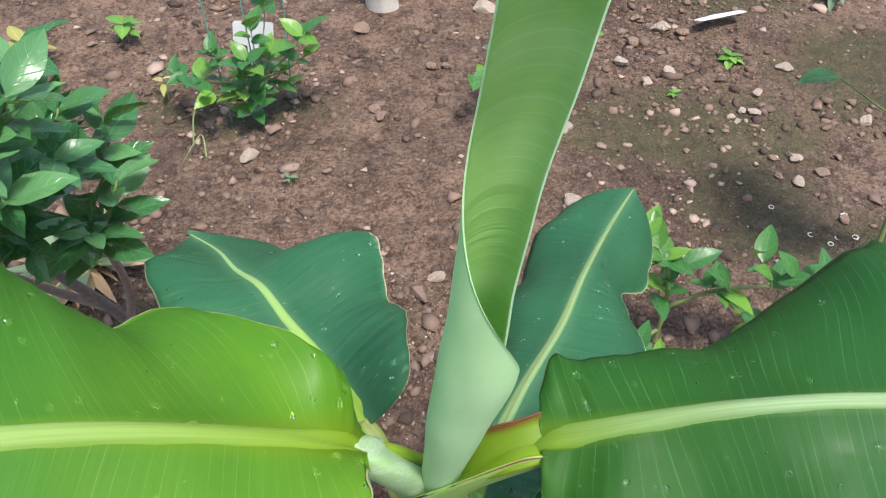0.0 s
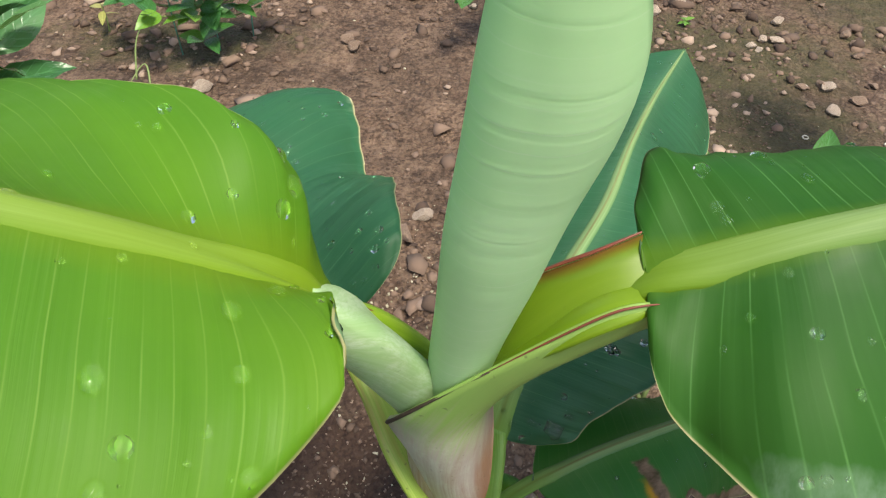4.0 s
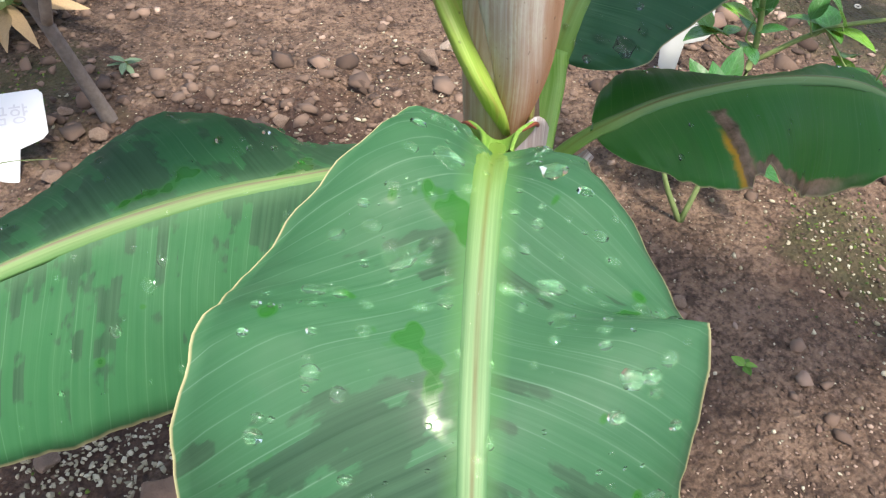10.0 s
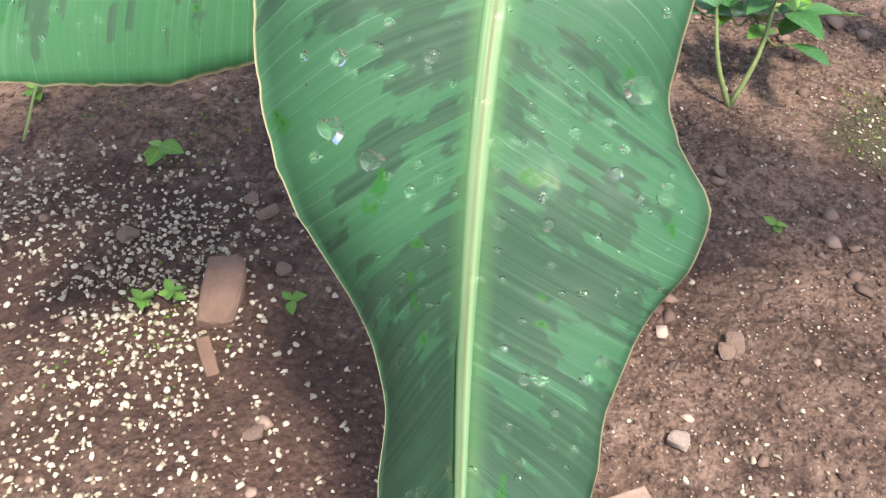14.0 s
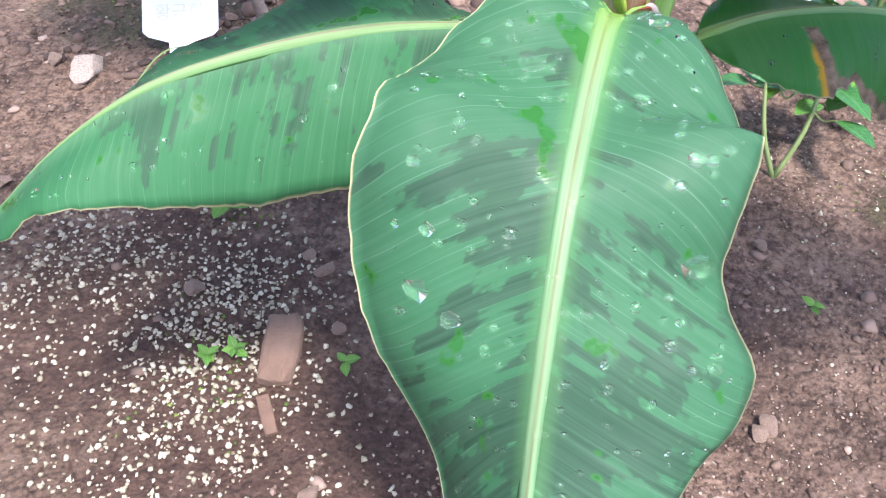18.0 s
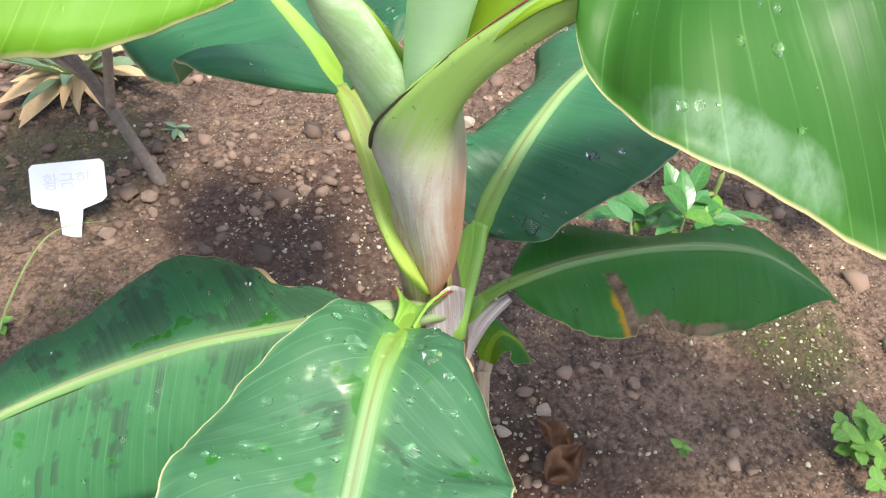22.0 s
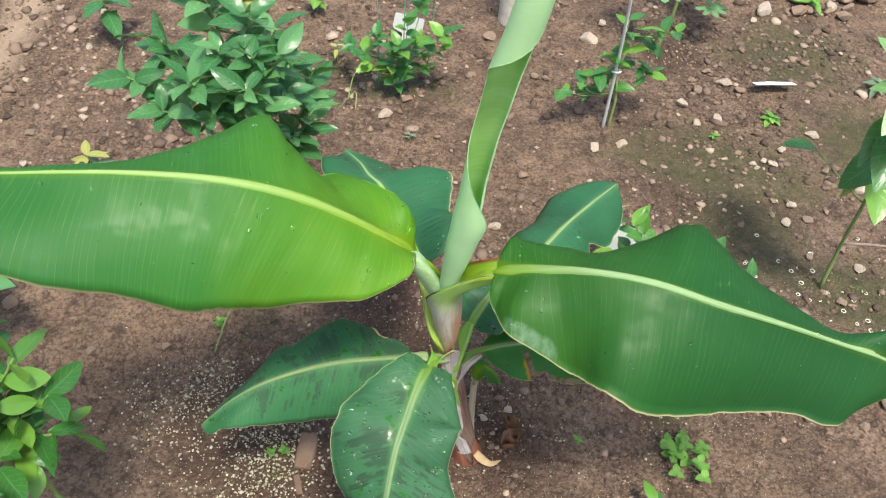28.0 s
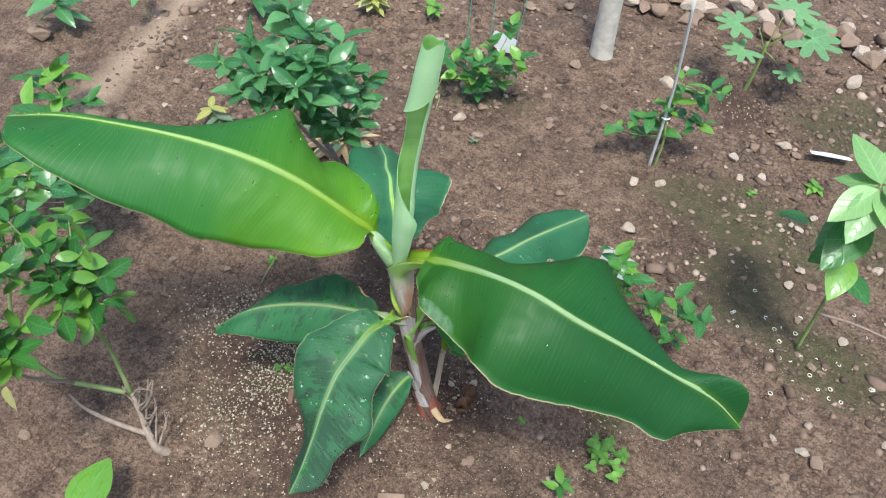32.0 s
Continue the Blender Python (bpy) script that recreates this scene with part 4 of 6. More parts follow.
# torn stub of a leaf
banana_leaf(
    [(0.104, 0.358, 0.105), (0.107, 0.364, 0.135), (0.114, 0.370, 0.150), (0.127, 0.376, 0.138), (0.138, 0.381, 0.116), (0.147, 0.385, 0.090)],
    [(-0.008, 0.0, 0.0), (-0.013, 0.004, 0.0), (-0.017, -0.002, 0.0), (-0.016, -0.006, 0.0), (-0.010, -0.004, 0.0), (-0.0005, 0.0, 0.0)],
    [(0.008, 0.0, 0.0), (0.014, 0.004, 0.0), (0.021, -0.004, 0.0), (0.020, -0.012, 0.0), (0.012, -0.008, 0.0), (0.0005, 0.0, 0.0)],
    0.06, BLADE_LIME, RIB_LIME, 0.0030, "short torn stub of a lime green leaf", [(0.116, 0.312, 0.01), (0.108, 0.340, 0.05)], [0.0065, 0.0060, 0.0058, 0.0060, 0.0062, 0.0060], SHEATH_PINK, flare=0.003, seed=9.0, steps=30, begin=0.03)

# pseudostem
grown("pseudostem", sweep("pseudostem", [(0.114, 0.292, -0.02), (0.106, 0.290, 0.06), (0.092, 0.288, 0.16), (0.074, 0.285, 0.27), (0.060, 0.285, 0.36), (0.055, 0.281, 0.43), (0.055, 0.268, 0.47)],
                          [0.023, 0.0175, 0.0125, 0.0120, 0.0130, 0.0130, 0.008], STEM_BROWN, 40, 20), None, "brown sheathed banana stem")


def sheath(name, axis, lo, hi, radii, phi_lo, phi_hi, rise, material, label="", rows=26, cols=22, thick=0.0012):
    """A leaf sheath: part of a sleeve round the stem, from height lo to hi. phi counts from the front towards the right."""
    outer, inner, uvs = [], [], []
    for i in range(rows + 1):
        u = i / rows
        a, b = value(phi_lo, u), value(phi_hi, u)
        for j in range(cols + 1):
            w = j / cols
            phi = radians(a + (b - a) * w)
            z = lo + (hi - lo) * u + u * value(rise, w)
            c = spline(axis, max(0.0, min(1.0, (z - axis[0][2]) / (axis[-1][2] - axis[0][2]))) * (len(axis) - 1))
            r = value(radii, u)
            d = Vector((math.sin(phi), -math.cos(phi), 0.0))
            outer.append(Vector((c.x, c.y, z)) + d * r)
            inner.append(Vector((c.x, c.y, z)) + d * (r - thick))
            uvs.append(((hi - lo) * u, r * phi))
    n = len(outer)
    f = grid_faces(rows + 1, cols + 1)
    faces = f + [tuple(n + q for q in g[::-1]) for g in f]
    for i in range(rows):
        for j in (0, cols):
            p, q = i * (cols + 1) + j, (i + 1) * (cols + 1) + j
            faces.append((p, q, q + n, p + n))
    top = rows * (cols + 1)
    for j in range(cols):
        faces.append((top + j, top + j + 1, top + j + 1 + n, top + j + n))
    ob = grown(name, mesh_of(name, outer + inner, faces, [material], uvs={"metres": uvs * 2}), None, label)
    return ob, [outer[top + j] for j in range(cols + 1)]


AXIS = [(0.114, 0.292, 0.0), (0.092, 0.288, 0.16), (0.074, 0.285, 0.27), (0.060, 0.284, 0.36), (0.054, 0.281, 0.44), (0.054, 0.275, 0.50)]


def channel(name, rows, outside, inside, label, thick=0.0014, steps=48, across=18, belly=(0.0, 0.0)):
    """A sheath that runs up into a hollow leaf stalk: rows of near rim, keel and far rim."""
    outer, uvm, uvs = [], [], []
    k = len(rows) - 1
    run, before = 0.0, None
    for i in range(steps + 1):
        t = i / steps * k
        n, c, f = (spline([r[q] for r in rows], t) for q in range(3))
        run += (c - before).length if before is not None else 0.0
        before = c
        ctrl = 2 * c - 0.5 * (n + f)
        for j in range(across + 1):
            w = j / across
            outer.append(n * (1 - w) ** 2 + ctrl * 2 * w * (1 - w) + f * w * w)
            uvm.append((run, (w - 0.5) * (f - n).length * 1.4))
            uvs.append((i / steps, w))
    arr = np.array([tuple(p) for p in outer]).reshape(steps + 1, across + 1, 3)
    nrm = np.cross(np.gradient(arr, axis=1), np.gradient(arr, axis=0))
    nrm /= np.maximum(np.linalg.norm(nrm, axis=2, keepdims=True), 1e-9)
    w = np.linspace(0.0, 1.0, across + 1)[None, :, None]
    full = np.array([max(0.0, value(belly, i / steps)) for i in range(steps + 1)])[:, None, None]
    inner = arr - nrm * (thick + 4 * w * (1 - w) * full)
    num = len(outer)
    f1 = grid_faces(steps + 1, across + 1)
    faces = f1 + [tuple(num + q for q in g[::-1]) for g in f1]
    idx = [0] * len(f1) + [1] * len(f1)
    for i in range(steps):
        for j in (0, across):
            p, q = i * (across + 1) + j, (i + 1) * (across + 1) + j
            faces.append((p, q, q + num, p + num))
            idx.append(0)
    pts = [Vector(v) for v in arr.reshape(-1, 3)] + [Vector(v) for v in inner.reshape(-1, 3)]
    return mesh_of(name, pts, faces, [outside, inside], uvs={"metres": uvm * 2, "share": uvs * 2}, face_mats=idx)


STALK_B = [
    ((0.0630, 0.2655, 0.3170), (0.0645, 0.2650, 0.3160), (0.0665, 0.2660, 0.3170)),
    ((0.0520, 0.2675, 0.3550), (0.0640, 0.2620, 0.3520), (0.0770, 0.2700, 0.3520)),
    ((0.0400, 0.2690, 0.4000), (0.0600, 0.2560, 0.3940), (0.0790, 0.2740, 0.3880)),
    ((0.0313, 0.2675, 0.4319), (0.0616, 0.2530, 0.4269), (0.0773, 0.2802, 0.4299)),
    ((0.0391, 0.2537, 0.4605), (0.0689, 0.2541, 0.4547), (0.0716, 0.2765, 0.4752)),
    ((0.0689, 0.2443, 0.5017), (0.0847, 0.2519, 0.4869), (0.0769, 0.2695, 0.5148)),
    ((0.1040, 0.2415, 0.5350), (0.1085, 0.2479, 0.5135), (0.1030, 0.2640, 0.5390)),
    ((0.1225, 0.2420, 0.5385), (0.1225, 0.2500, 0.5220), (0.1265, 0.2685, 0.5480)),
]
front_sheath = grown("front_sheath", channel("front_sheath", STALK_B, SHEATH_FRONT, CHANNEL_LIME, "", belly=(0.0, 0.0, 0.0, 0.002, 0.009, 0.012, 0.017, 0.017)), None, "pinkish brown leaf sheath rising into a lime stalk")
grown("dark_rim", sweep("dark_rim", [(0.0335, 0.2705, 0.428), STALK_B[3][0], STALK_B[4][0], STALK_B[5][0]], [0.0003, 0.0010, 0.0008, 0.0003], BLACK_MARGIN, 30, 6), front_sheath, "blackened dry rim")
for rim_pts, rim_r in (([spline([r[2] for r in STALK_B], q) for q in (4.0, 4.5, 5.0, 5.5, 6.0, 6.4, 6.8)], [0.0003, 0.0005, 0.0008, 0.0003]), ([spline([r[0] for r in STALK_B], q) for q in (5.0, 5.5, 6.0, 6.5, 7.0)], [0.0002, 0.0005, 0.0002])):
    grown("red_margin", sweep("red_margin", [tuple(Vector(p) + Vector((0, 0, 0.0003))) for p in rim_pts], rim_r, RED_MARGIN, 20, 6), front_sheath, "red edge of the stalk channel")
sheath("inner_sheath", AXIS, 0.20, 0.40, [0.0145, 0.0155, 0.0165], [-120, -120, -120], [60, 50, 40], [0.0, 0.0, 0.0], SHEATH_PINK, "grey brown inner sheath")
sheath("side_sheath", AXIS, 0.235, 0.345, [0.0160, 0.0175, 0.0190], [40, 48, 56], [80, 74, 62], [0.0, 0.0, 0.006], SHEATH_YELLOW, "narrow yellow sheath edge with dark specks")
sheath("papery_sheath", AXIS, 0.225, 0.322, [0.0165, 0.0215, 0.0250], [0, -2, 8], [60, 72, 78], [0.0, 0.010, -0.006], SHEATH_MAUVE, "papery white torn sheath")
sheath("old_sheath", AXIS, 0.0, 0.19, [0.0235, 0.0180, 0.0150, 0.0160], [-130, -110, -60, -20], [20, 40, 60, 70], [0.01, 0.0, -0.02], STEM_BROWN, "dry brown sheath of the stem foot")
sheath("old_sheath", AXIS, 0.0, 0.23, [0.0240, 0.0180, 0.0150, 0.0165], [60, 50, 40, 30], [190, 170, 140, 110], [0.02, 0.0, -0.03], STEM_BROWN)
sheath("torn_sheath", AXIS, 0.075, 0.135, [0.0185, 0.0190, 0.0215], [-45, -40, -30], [20, 25, 12], [0.0, 0.010, -0.004], SHEATH_MAUVE, "papery mauve torn sheath")
sheath("torn_sheath", AXIS, 0.030, 0.080, [0.0225, 0.0215, 0.0235], [-15, -10, -4], [50, 45, 40], [0.0, 0.008, -0.006], SHEATH_MAUVE)
sheath("foot_sheath", AXIS, -0.005, 0.060, [0.0265, 0.0225, 0.0225], [-100, -80, -50], [30, 10, -8], [0.0, 0.012, -0.008], STEM_RED, "reddish dry sheath at the stem foot")
sheath("foot_sheath", AXIS, -0.005, 0.045, [0.0275, 0.0235, 0.0240], [40, 50, 60], [140, 120, 100], [0.0, 0.010, 0.0], STEM_RED)

CLASP = [
    ((0.0400, 0.2740, 0.316), (0.0580, 0.2630, 0.304), (0.0770, 0.2740, 0.318)),
    ((0.0425, 0.2620, 0.330), (0.0580, 0.2560, 0.321), (0.0735, 0.2620, 0.331)),
    ((0.0465, 0.2500, 0.3365), (0.0565, 0.2490, 0.3295), (0.0660, 0.2500, 0.336)),
    ((0.0475, 0.2380, 0.342), (0.0555, 0.2380, 0.3365), (0.0625, 0.2380, 0.3415)),
    ((0.0465, 0.2220, 0.3485), (0.0530, 0.2220, 0.3440), (0.0590, 0.2220, 0.348)),
]
clasp = grown("petiole", channel("petiole", CLASP, PETIOLE_FRESH, PETIOLE_FRESH, "", thick=0.0018, steps=28, across=14), BLADES[3], "lime green clasping stalk with brown rims")
for q in (0, 2):
    grown("brown_rim", sweep("brown_rim", [r[q] for r in CLASP[:3]], [0.0009, 0.0010, 0.0003], RED_MARGIN, 16, 6), BLADES[3], "thin brown rim")

RIM_A = [(0.0620, 0.2820, 0.424), (0.0550, 0.2800, 0.452), (0.0430, 0.2730, 0.481), (0.0270, 0.2640, 0.510), (0.0110, 0.2540, 0.531)]
grown("stalk_rim", sweep("stalk_rim", RIM_A, [0.0020, 0.0042, 0.0044, 0.0040, 0.0015], PETIOLE_LIME, 24, 10), BLADES[0], "lime rim of the stalk channel")
grown("red_margin", sweep("red_margin", [tuple(Vector(p) + Vector((0.0012, -0.001, 0.0042))) for p in RIM_A[1:]], [0.0003, 0.0006, 0.0006, 0.0003], RED_MARGIN, 20, 6), BLADES[0], "red edge of the stalk channel")

# dry curled edge of the hanging leaf
grown("curled_edge", sweep("curled_edge", [(0.0705, 0.2030, 0.3535), (0.0780, 0.2010, 0.3565), (0.0860, 0.2000, 0.3545), (0.0915, 0.1975, 0.3500)], [0.0012, 0.0030, 0.0032, 0.0012], DRY_TAN, 18, 10, 0.7, 0.4), BLADES[3], "dry tan curled leaf edge")

low = BLADES[2].data
burnt = [low.vertices[i * 25].co for i in (10, 14, 18, 22, 26)]
grown("burnt_edge", sweep("burnt_edge", [tuple(p + Vector((0, 0, 0.001))) for p in burnt], [0.0006, 0.0030, 0.0038, 0.0026, 0.0006], DRY_TAN, 24, 8, 0.35, 0.3), BLADES[2], "dry tan burnt leaf edge")

# rolled new leaf
def spear_mesh():
    axis = [(0.053, 0.268, 0.425), (0.074, 0.249, 0.607), (0.090, 0.240, 0.774), (0.121, 0.233, 0.950)]
    rows, cols = 90, 48
    outer, inner, uvs, uvn = [], [], [], []
    for i in range(rows + 1):
        u = i / rows
        c = spline(axis, u * 3)
        z = c.z
        r = value([0.0085, 0.0120, 0.0158, 0.0178, 0.0168, 0.0150, 0.0155, 0.0172, 0.0175, 0.0165, 0.0150], u)
        left = 88 - 200 * smooth_step(0.600, 0.775, z) + 205 * smooth_step(0.81, 0.885, z)
        right = 66 + 10 * math.sin(z * 9.0)
        span = 360 + left - right
        for j in range(cols + 1):
            w = j / cols
            phi = radians(right + span * w)
            rr = r * (0.80 + 0.20 * w) * (1.0 + 0.02 * math.sin(z * 90 + 3 * w))
            if w > 0.75 and z < 0.74:
                rr *= 1.0 + 0.34 * (w - 0.75) / 0.25 * math.exp(-((z - 0.612) / 0.040) ** 2)
            top = 0.012 * noise.noise((w * 5.0, 1.0, 4.0)) * smooth_step(0.93, 1.0, u)
            p = c + Vector((math.sin(phi) * rr, -math.cos(phi) * rr, top))
            q = c + Vector((math.sin(phi) * (rr - 0.0008), -math.cos(phi) * (rr - 0.0008), top))
            outer.append(p)
            inner.append(q)
            uvs.append((z, r * radians(span) * w))
            uvn.append((u, 0.9 * w))
    n = len(outer)
    f = grid_faces(rows + 1, cols + 1)
    faces = f + [tuple(n + k for k in g[::-1]) for g in f]
    idx = [0] * len(f) + [1] * len(f)
    for i in range(rows):
        for j in (0, cols):
            p, q = i * (cols + 1) + j, (i + 1) * (cols + 1) + j
            faces.append((p, q, q + n, p + n))
            idx.append(0)
    return mesh_of("spear_leaf", outer + inner, faces, [SPEAR_OUT, SPEAR_IN], uvs={"metres": uvs * 2, "share": uvn * 2}, face_mats=idx)


grown("spear_leaf", spear_mesh(), None, "pale green rolled new leaf standing upright")


# ---- stones, clods and grains on the soil ----
def stone_mesh(name, seed, flat, material):
    rng = random.Random(seed)
    bm = bmesh.new()
    bmesh.ops.create_icosphere(bm, subdivisions=3, radius=1.0)
    planes = [(Vector((rng.gauss(0, 1), rng.gauss(0, 1), rng.gauss(0, 1))).normalized(), rng.uniform(0.38, 0.80)) for _ in range(13)]
    stretch = (rng.uniform(0.8, 1.2), rng.uniform(0.65, 0.95))
    for v in bm.verts:
        for n, d in planes:
            over = v.co.dot(n) - d
            if over > 0:
                v.co -= n * over * 0.9
        v.co += v.co.normalized() * (0.07 * noise.noise(v.co * 2.4 + Vector((seed, 0, 0))) + 0.035 * noise.noise(v.co * 7.0 + Vector((0, seed, 0))))
        v.co.x *= stretch[0]
        v.co.y *= stretch[1]
        v.co.z *= flat
    me = bpy.data.meshes.new(name)
    bm.to_mesh(me)
    bm.free()
    me.materials.append(material)
    me.polygons.foreach_set("use_smooth", np.full(len(me.polygons), False))
    return me


STONES = {True: [stone_mesh("stone", 40 + q, 0.62, STONE_PALE) for q in range(4)], False: [stone_mesh("stone", 10 + q, 0.50, STONE) for q in range(8)]}
stone_rng = random.Random(5)


def stone(x, y, size, pale=False, label="", group="stones on the soil", turn=None, squash=1.0):
    ob = new("stone", stone_rng.choice(STONES[pale]))
    ob.location = (x, y, soil_height(x, y) + size * 0.16)
    ob.rotation_euler = (stone_rng.uniform(-0.2, 0.2), stone_rng.uniform(-0.2, 0.2), stone_rng.uniform(0, 6.28) if turn is None else radians(turn))
    ob.scale = (size * 0.5, size * 0.5 * squash, size * 0.5)
    tagged(ob, label or ("pale rounded stone lying on damp soil" if pale else "brown stone half sunk in damp soil"), "stone", group)


# stones beside the plant
for x, y, size, pale in ((-0.8, 0.35, 0.045, False), (-0.54, -0.19, 0.034, False), (-0.21, -0.01, 0.05, False), (0.25, 0.23, 0.028, False), (-0.16, 0.325, 0.022, False), (-0.14, 0.31, 0.026, False),
                         (-0.245, 0.262, 0.026, False), (-0.11, 0.25, 0.02, False), (-0.09, 0.1, 0.024, False), (0.243, 0.222, 0.024, False), (0.2, 0.137, 0.022, True), (0.235, 0.445, 0.02, False),
                         (0.262, 0.435, 0.02, False), (0.222, 0.452, 0.018, False), (0.17, 0.392, 0.022, True), (0.13, 0.362, 0.018, True), (-0.72, 0.12, 0.028, False), (-0.6, 0.3, 0.026, False),
                         (-0.48, 0.35, 0.022, False)):
    stone(x, y, size, pale)
# stones behind it
for x, y, size, pale in ((-1.53, 0.74, 0.1, False), (0.86, 0.6, 0.042, False), (0.83, 0.61, 0.036, True), (0.59, 0.77, 0.024, False), (-0.475, 0.525, 0.056, True), (-0.52, 0.53, 0.026, False),
                         (0.056, 0.82, 0.032, True), (0.03, 0.785, 0.045, False), (-0.34, 0.56, 0.03, False), (-0.315, 0.625, 0.028, False), (-0.36, 0.66, 0.024, False), (-0.4, 0.655, 0.026, False),
                         (-0.3, 0.6, 0.02, False), (-0.335, 0.69, 0.022, False), (-1.05, 0.8, 0.034, False), (-0.96, 0.88, 0.026, True), (-1.0, 0.7, 0.03, True), (0.9, 0.5, 0.03, False),
                         (0.98, 0.72, 0.026, True), (-0.13, 0.66, 0.026, False)):
    stone(x, y, size, pale)
# stones on the open soil
for x, y, size, pale in ((-0.28, 1.12, 0.044, True), (0.29, 0.985, 0.045, True), (0.3, 1.19, 0.034, True), (-0.06, 1.25, 0.034, False), (0.7, 1.1, 0.03, False), (0.74, 1.06, 0.032, False),
                         (0.66, 1.05, 0.022, False), (0.8, 1.22, 0.028, False), (0.62, 1.22, 0.02, True), (0.645, 1.235, 0.022, True), (0.63, 1.205, 0.018, True), (0.69, 1.29, 0.03, True),
                         (-0.42, 1.19, 0.022, False), (-0.06, 1.0, 0.018, False), (-1.2, 0.9, 0.026, False), (-0.9, 0.98, 0.028, False), (-1.34, 0.92, 0.032, False), (-0.05, 1.23, 0.04, False),
                         (0.24, 1.16, 0.04, True)):
    stone(x, y, size, pale)
# stones by the border
for x, y, size, pale in ((-0.68, 1.5, 0.03, False), (-0.1, 1.52, 0.05, False), (-0.25, 1.8, 0.06, False), (-0.4, 1.86, 0.05, False), (0.22, 1.44, 0.046, True), (0.08, 1.4, 0.028, False),
                         (0.16, 1.36, 0.02, True), (-0.41, 1.77, 0.054, True), (-0.36, 1.73, 0.06, False), (0.05, 1.4, 0.035, False), (0.17, 1.61, 0.056, True), (0.44, 1.4, 0.041, True),
                         (0.48, 1.48, 0.042, False), (0.55, 1.53, 0.052, True), (0.59, 1.51, 0.039, False), (0.5, 1.57, 0.034, False), (0.53, 1.36, 0.034, True), (0.77, 1.37, 0.042, True),
                         (0.66, 1.62, 0.027, False), (0.47, 1.45, 0.027, False)):
    stone(x, y, size, pale)
for q in range(44):
    along = q / 43.0
    x, y = -0.08 + 1.15 * along, 1.98 + 0.30 * along - 0.10 * along * along
    stone(x + stone_rng.uniform(-0.02, 0.02), y + stone_rng.choice([-0.06, -0.01, 0.03, 0.08]) + stone_rng.uniform(-0.02, 0.02), stone_rng.uniform(0.075, 0.125), q % 3 == 0, "field stone in a low dry border", "stones of the border", squash=0.8)
for q in range(14):
    stone(stone_rng.uniform(0.48, 0.95), stone_rng.uniform(1.92, 2.14), stone_rng.uniform(0.055, 0.105), q % 3 == 0, "field stone in a low dry border", "stones of the border", squash=0.8)
for q in range(75):
    cx, cy, sx, sy = ((0.50, 1.45, 0.13, 0.13), (0.62, 1.20, 0.16, 0.10), (0.10, 1.75, 0.35, 0.16), (-0.75, 1.15, 0.25, 0.30), (0.85, 0.75, 0.12, 0.20))[q % 5]
    stone(stone_rng.gauss(cx, sx), stone_rng.gauss(cy, sy), 0.012 + 0.024 * stone_rng.random() ** 2, stone_rng.random() < 0.3)

# broken bricks
for x, y, turn, lx, ly, lz, lab in ((-0.150, 0.215, 8.0, 0.030, 0.062, 0.014, "weathered brown brick shard lying on soil"), (-0.142, 0.156, 32.0, 0.010, 0.034, 0.006, "small orange brick sliver on soil"),
                                    (0.155, 0.085, -62.0, 0.014, 0.052, 0.006, "flat brown stone sliver on soil")):
    bm = bmesh.new()
    bmesh.ops.create_cube(bm, size=1.0)
    bmesh.ops.subdivide_edges(bm, edges=bm.edges[:], cuts=3, use_grid_fill=True)
    for v in bm.verts:
        v.co.x *= lx
        v.co.y *= ly
        v.co.z *= lz
        v.co += Vector((noise.noise(v.co * 60 + Vector((x, 0, 0))), noise.noise(v.co * 60 + Vector((0, 5, y))), noise.noise(v.co * 60))) * lx * 0.12
    bmesh.ops.bevel(bm, geom=[e for e in bm.edges if e.calc_face_angle(0.0) > 0.9], offset=lx * 0.06, segments=1, affect='EDGES')
    ob = part("brick_shard", bm, BRICK if turn > 0 else STONE, None)
    ob.matrix_basis = pose(x, y, soil_height(x, y) + lz * 0.35, 4, 3, turn)
    tagged(ob, lab, "brick shard")


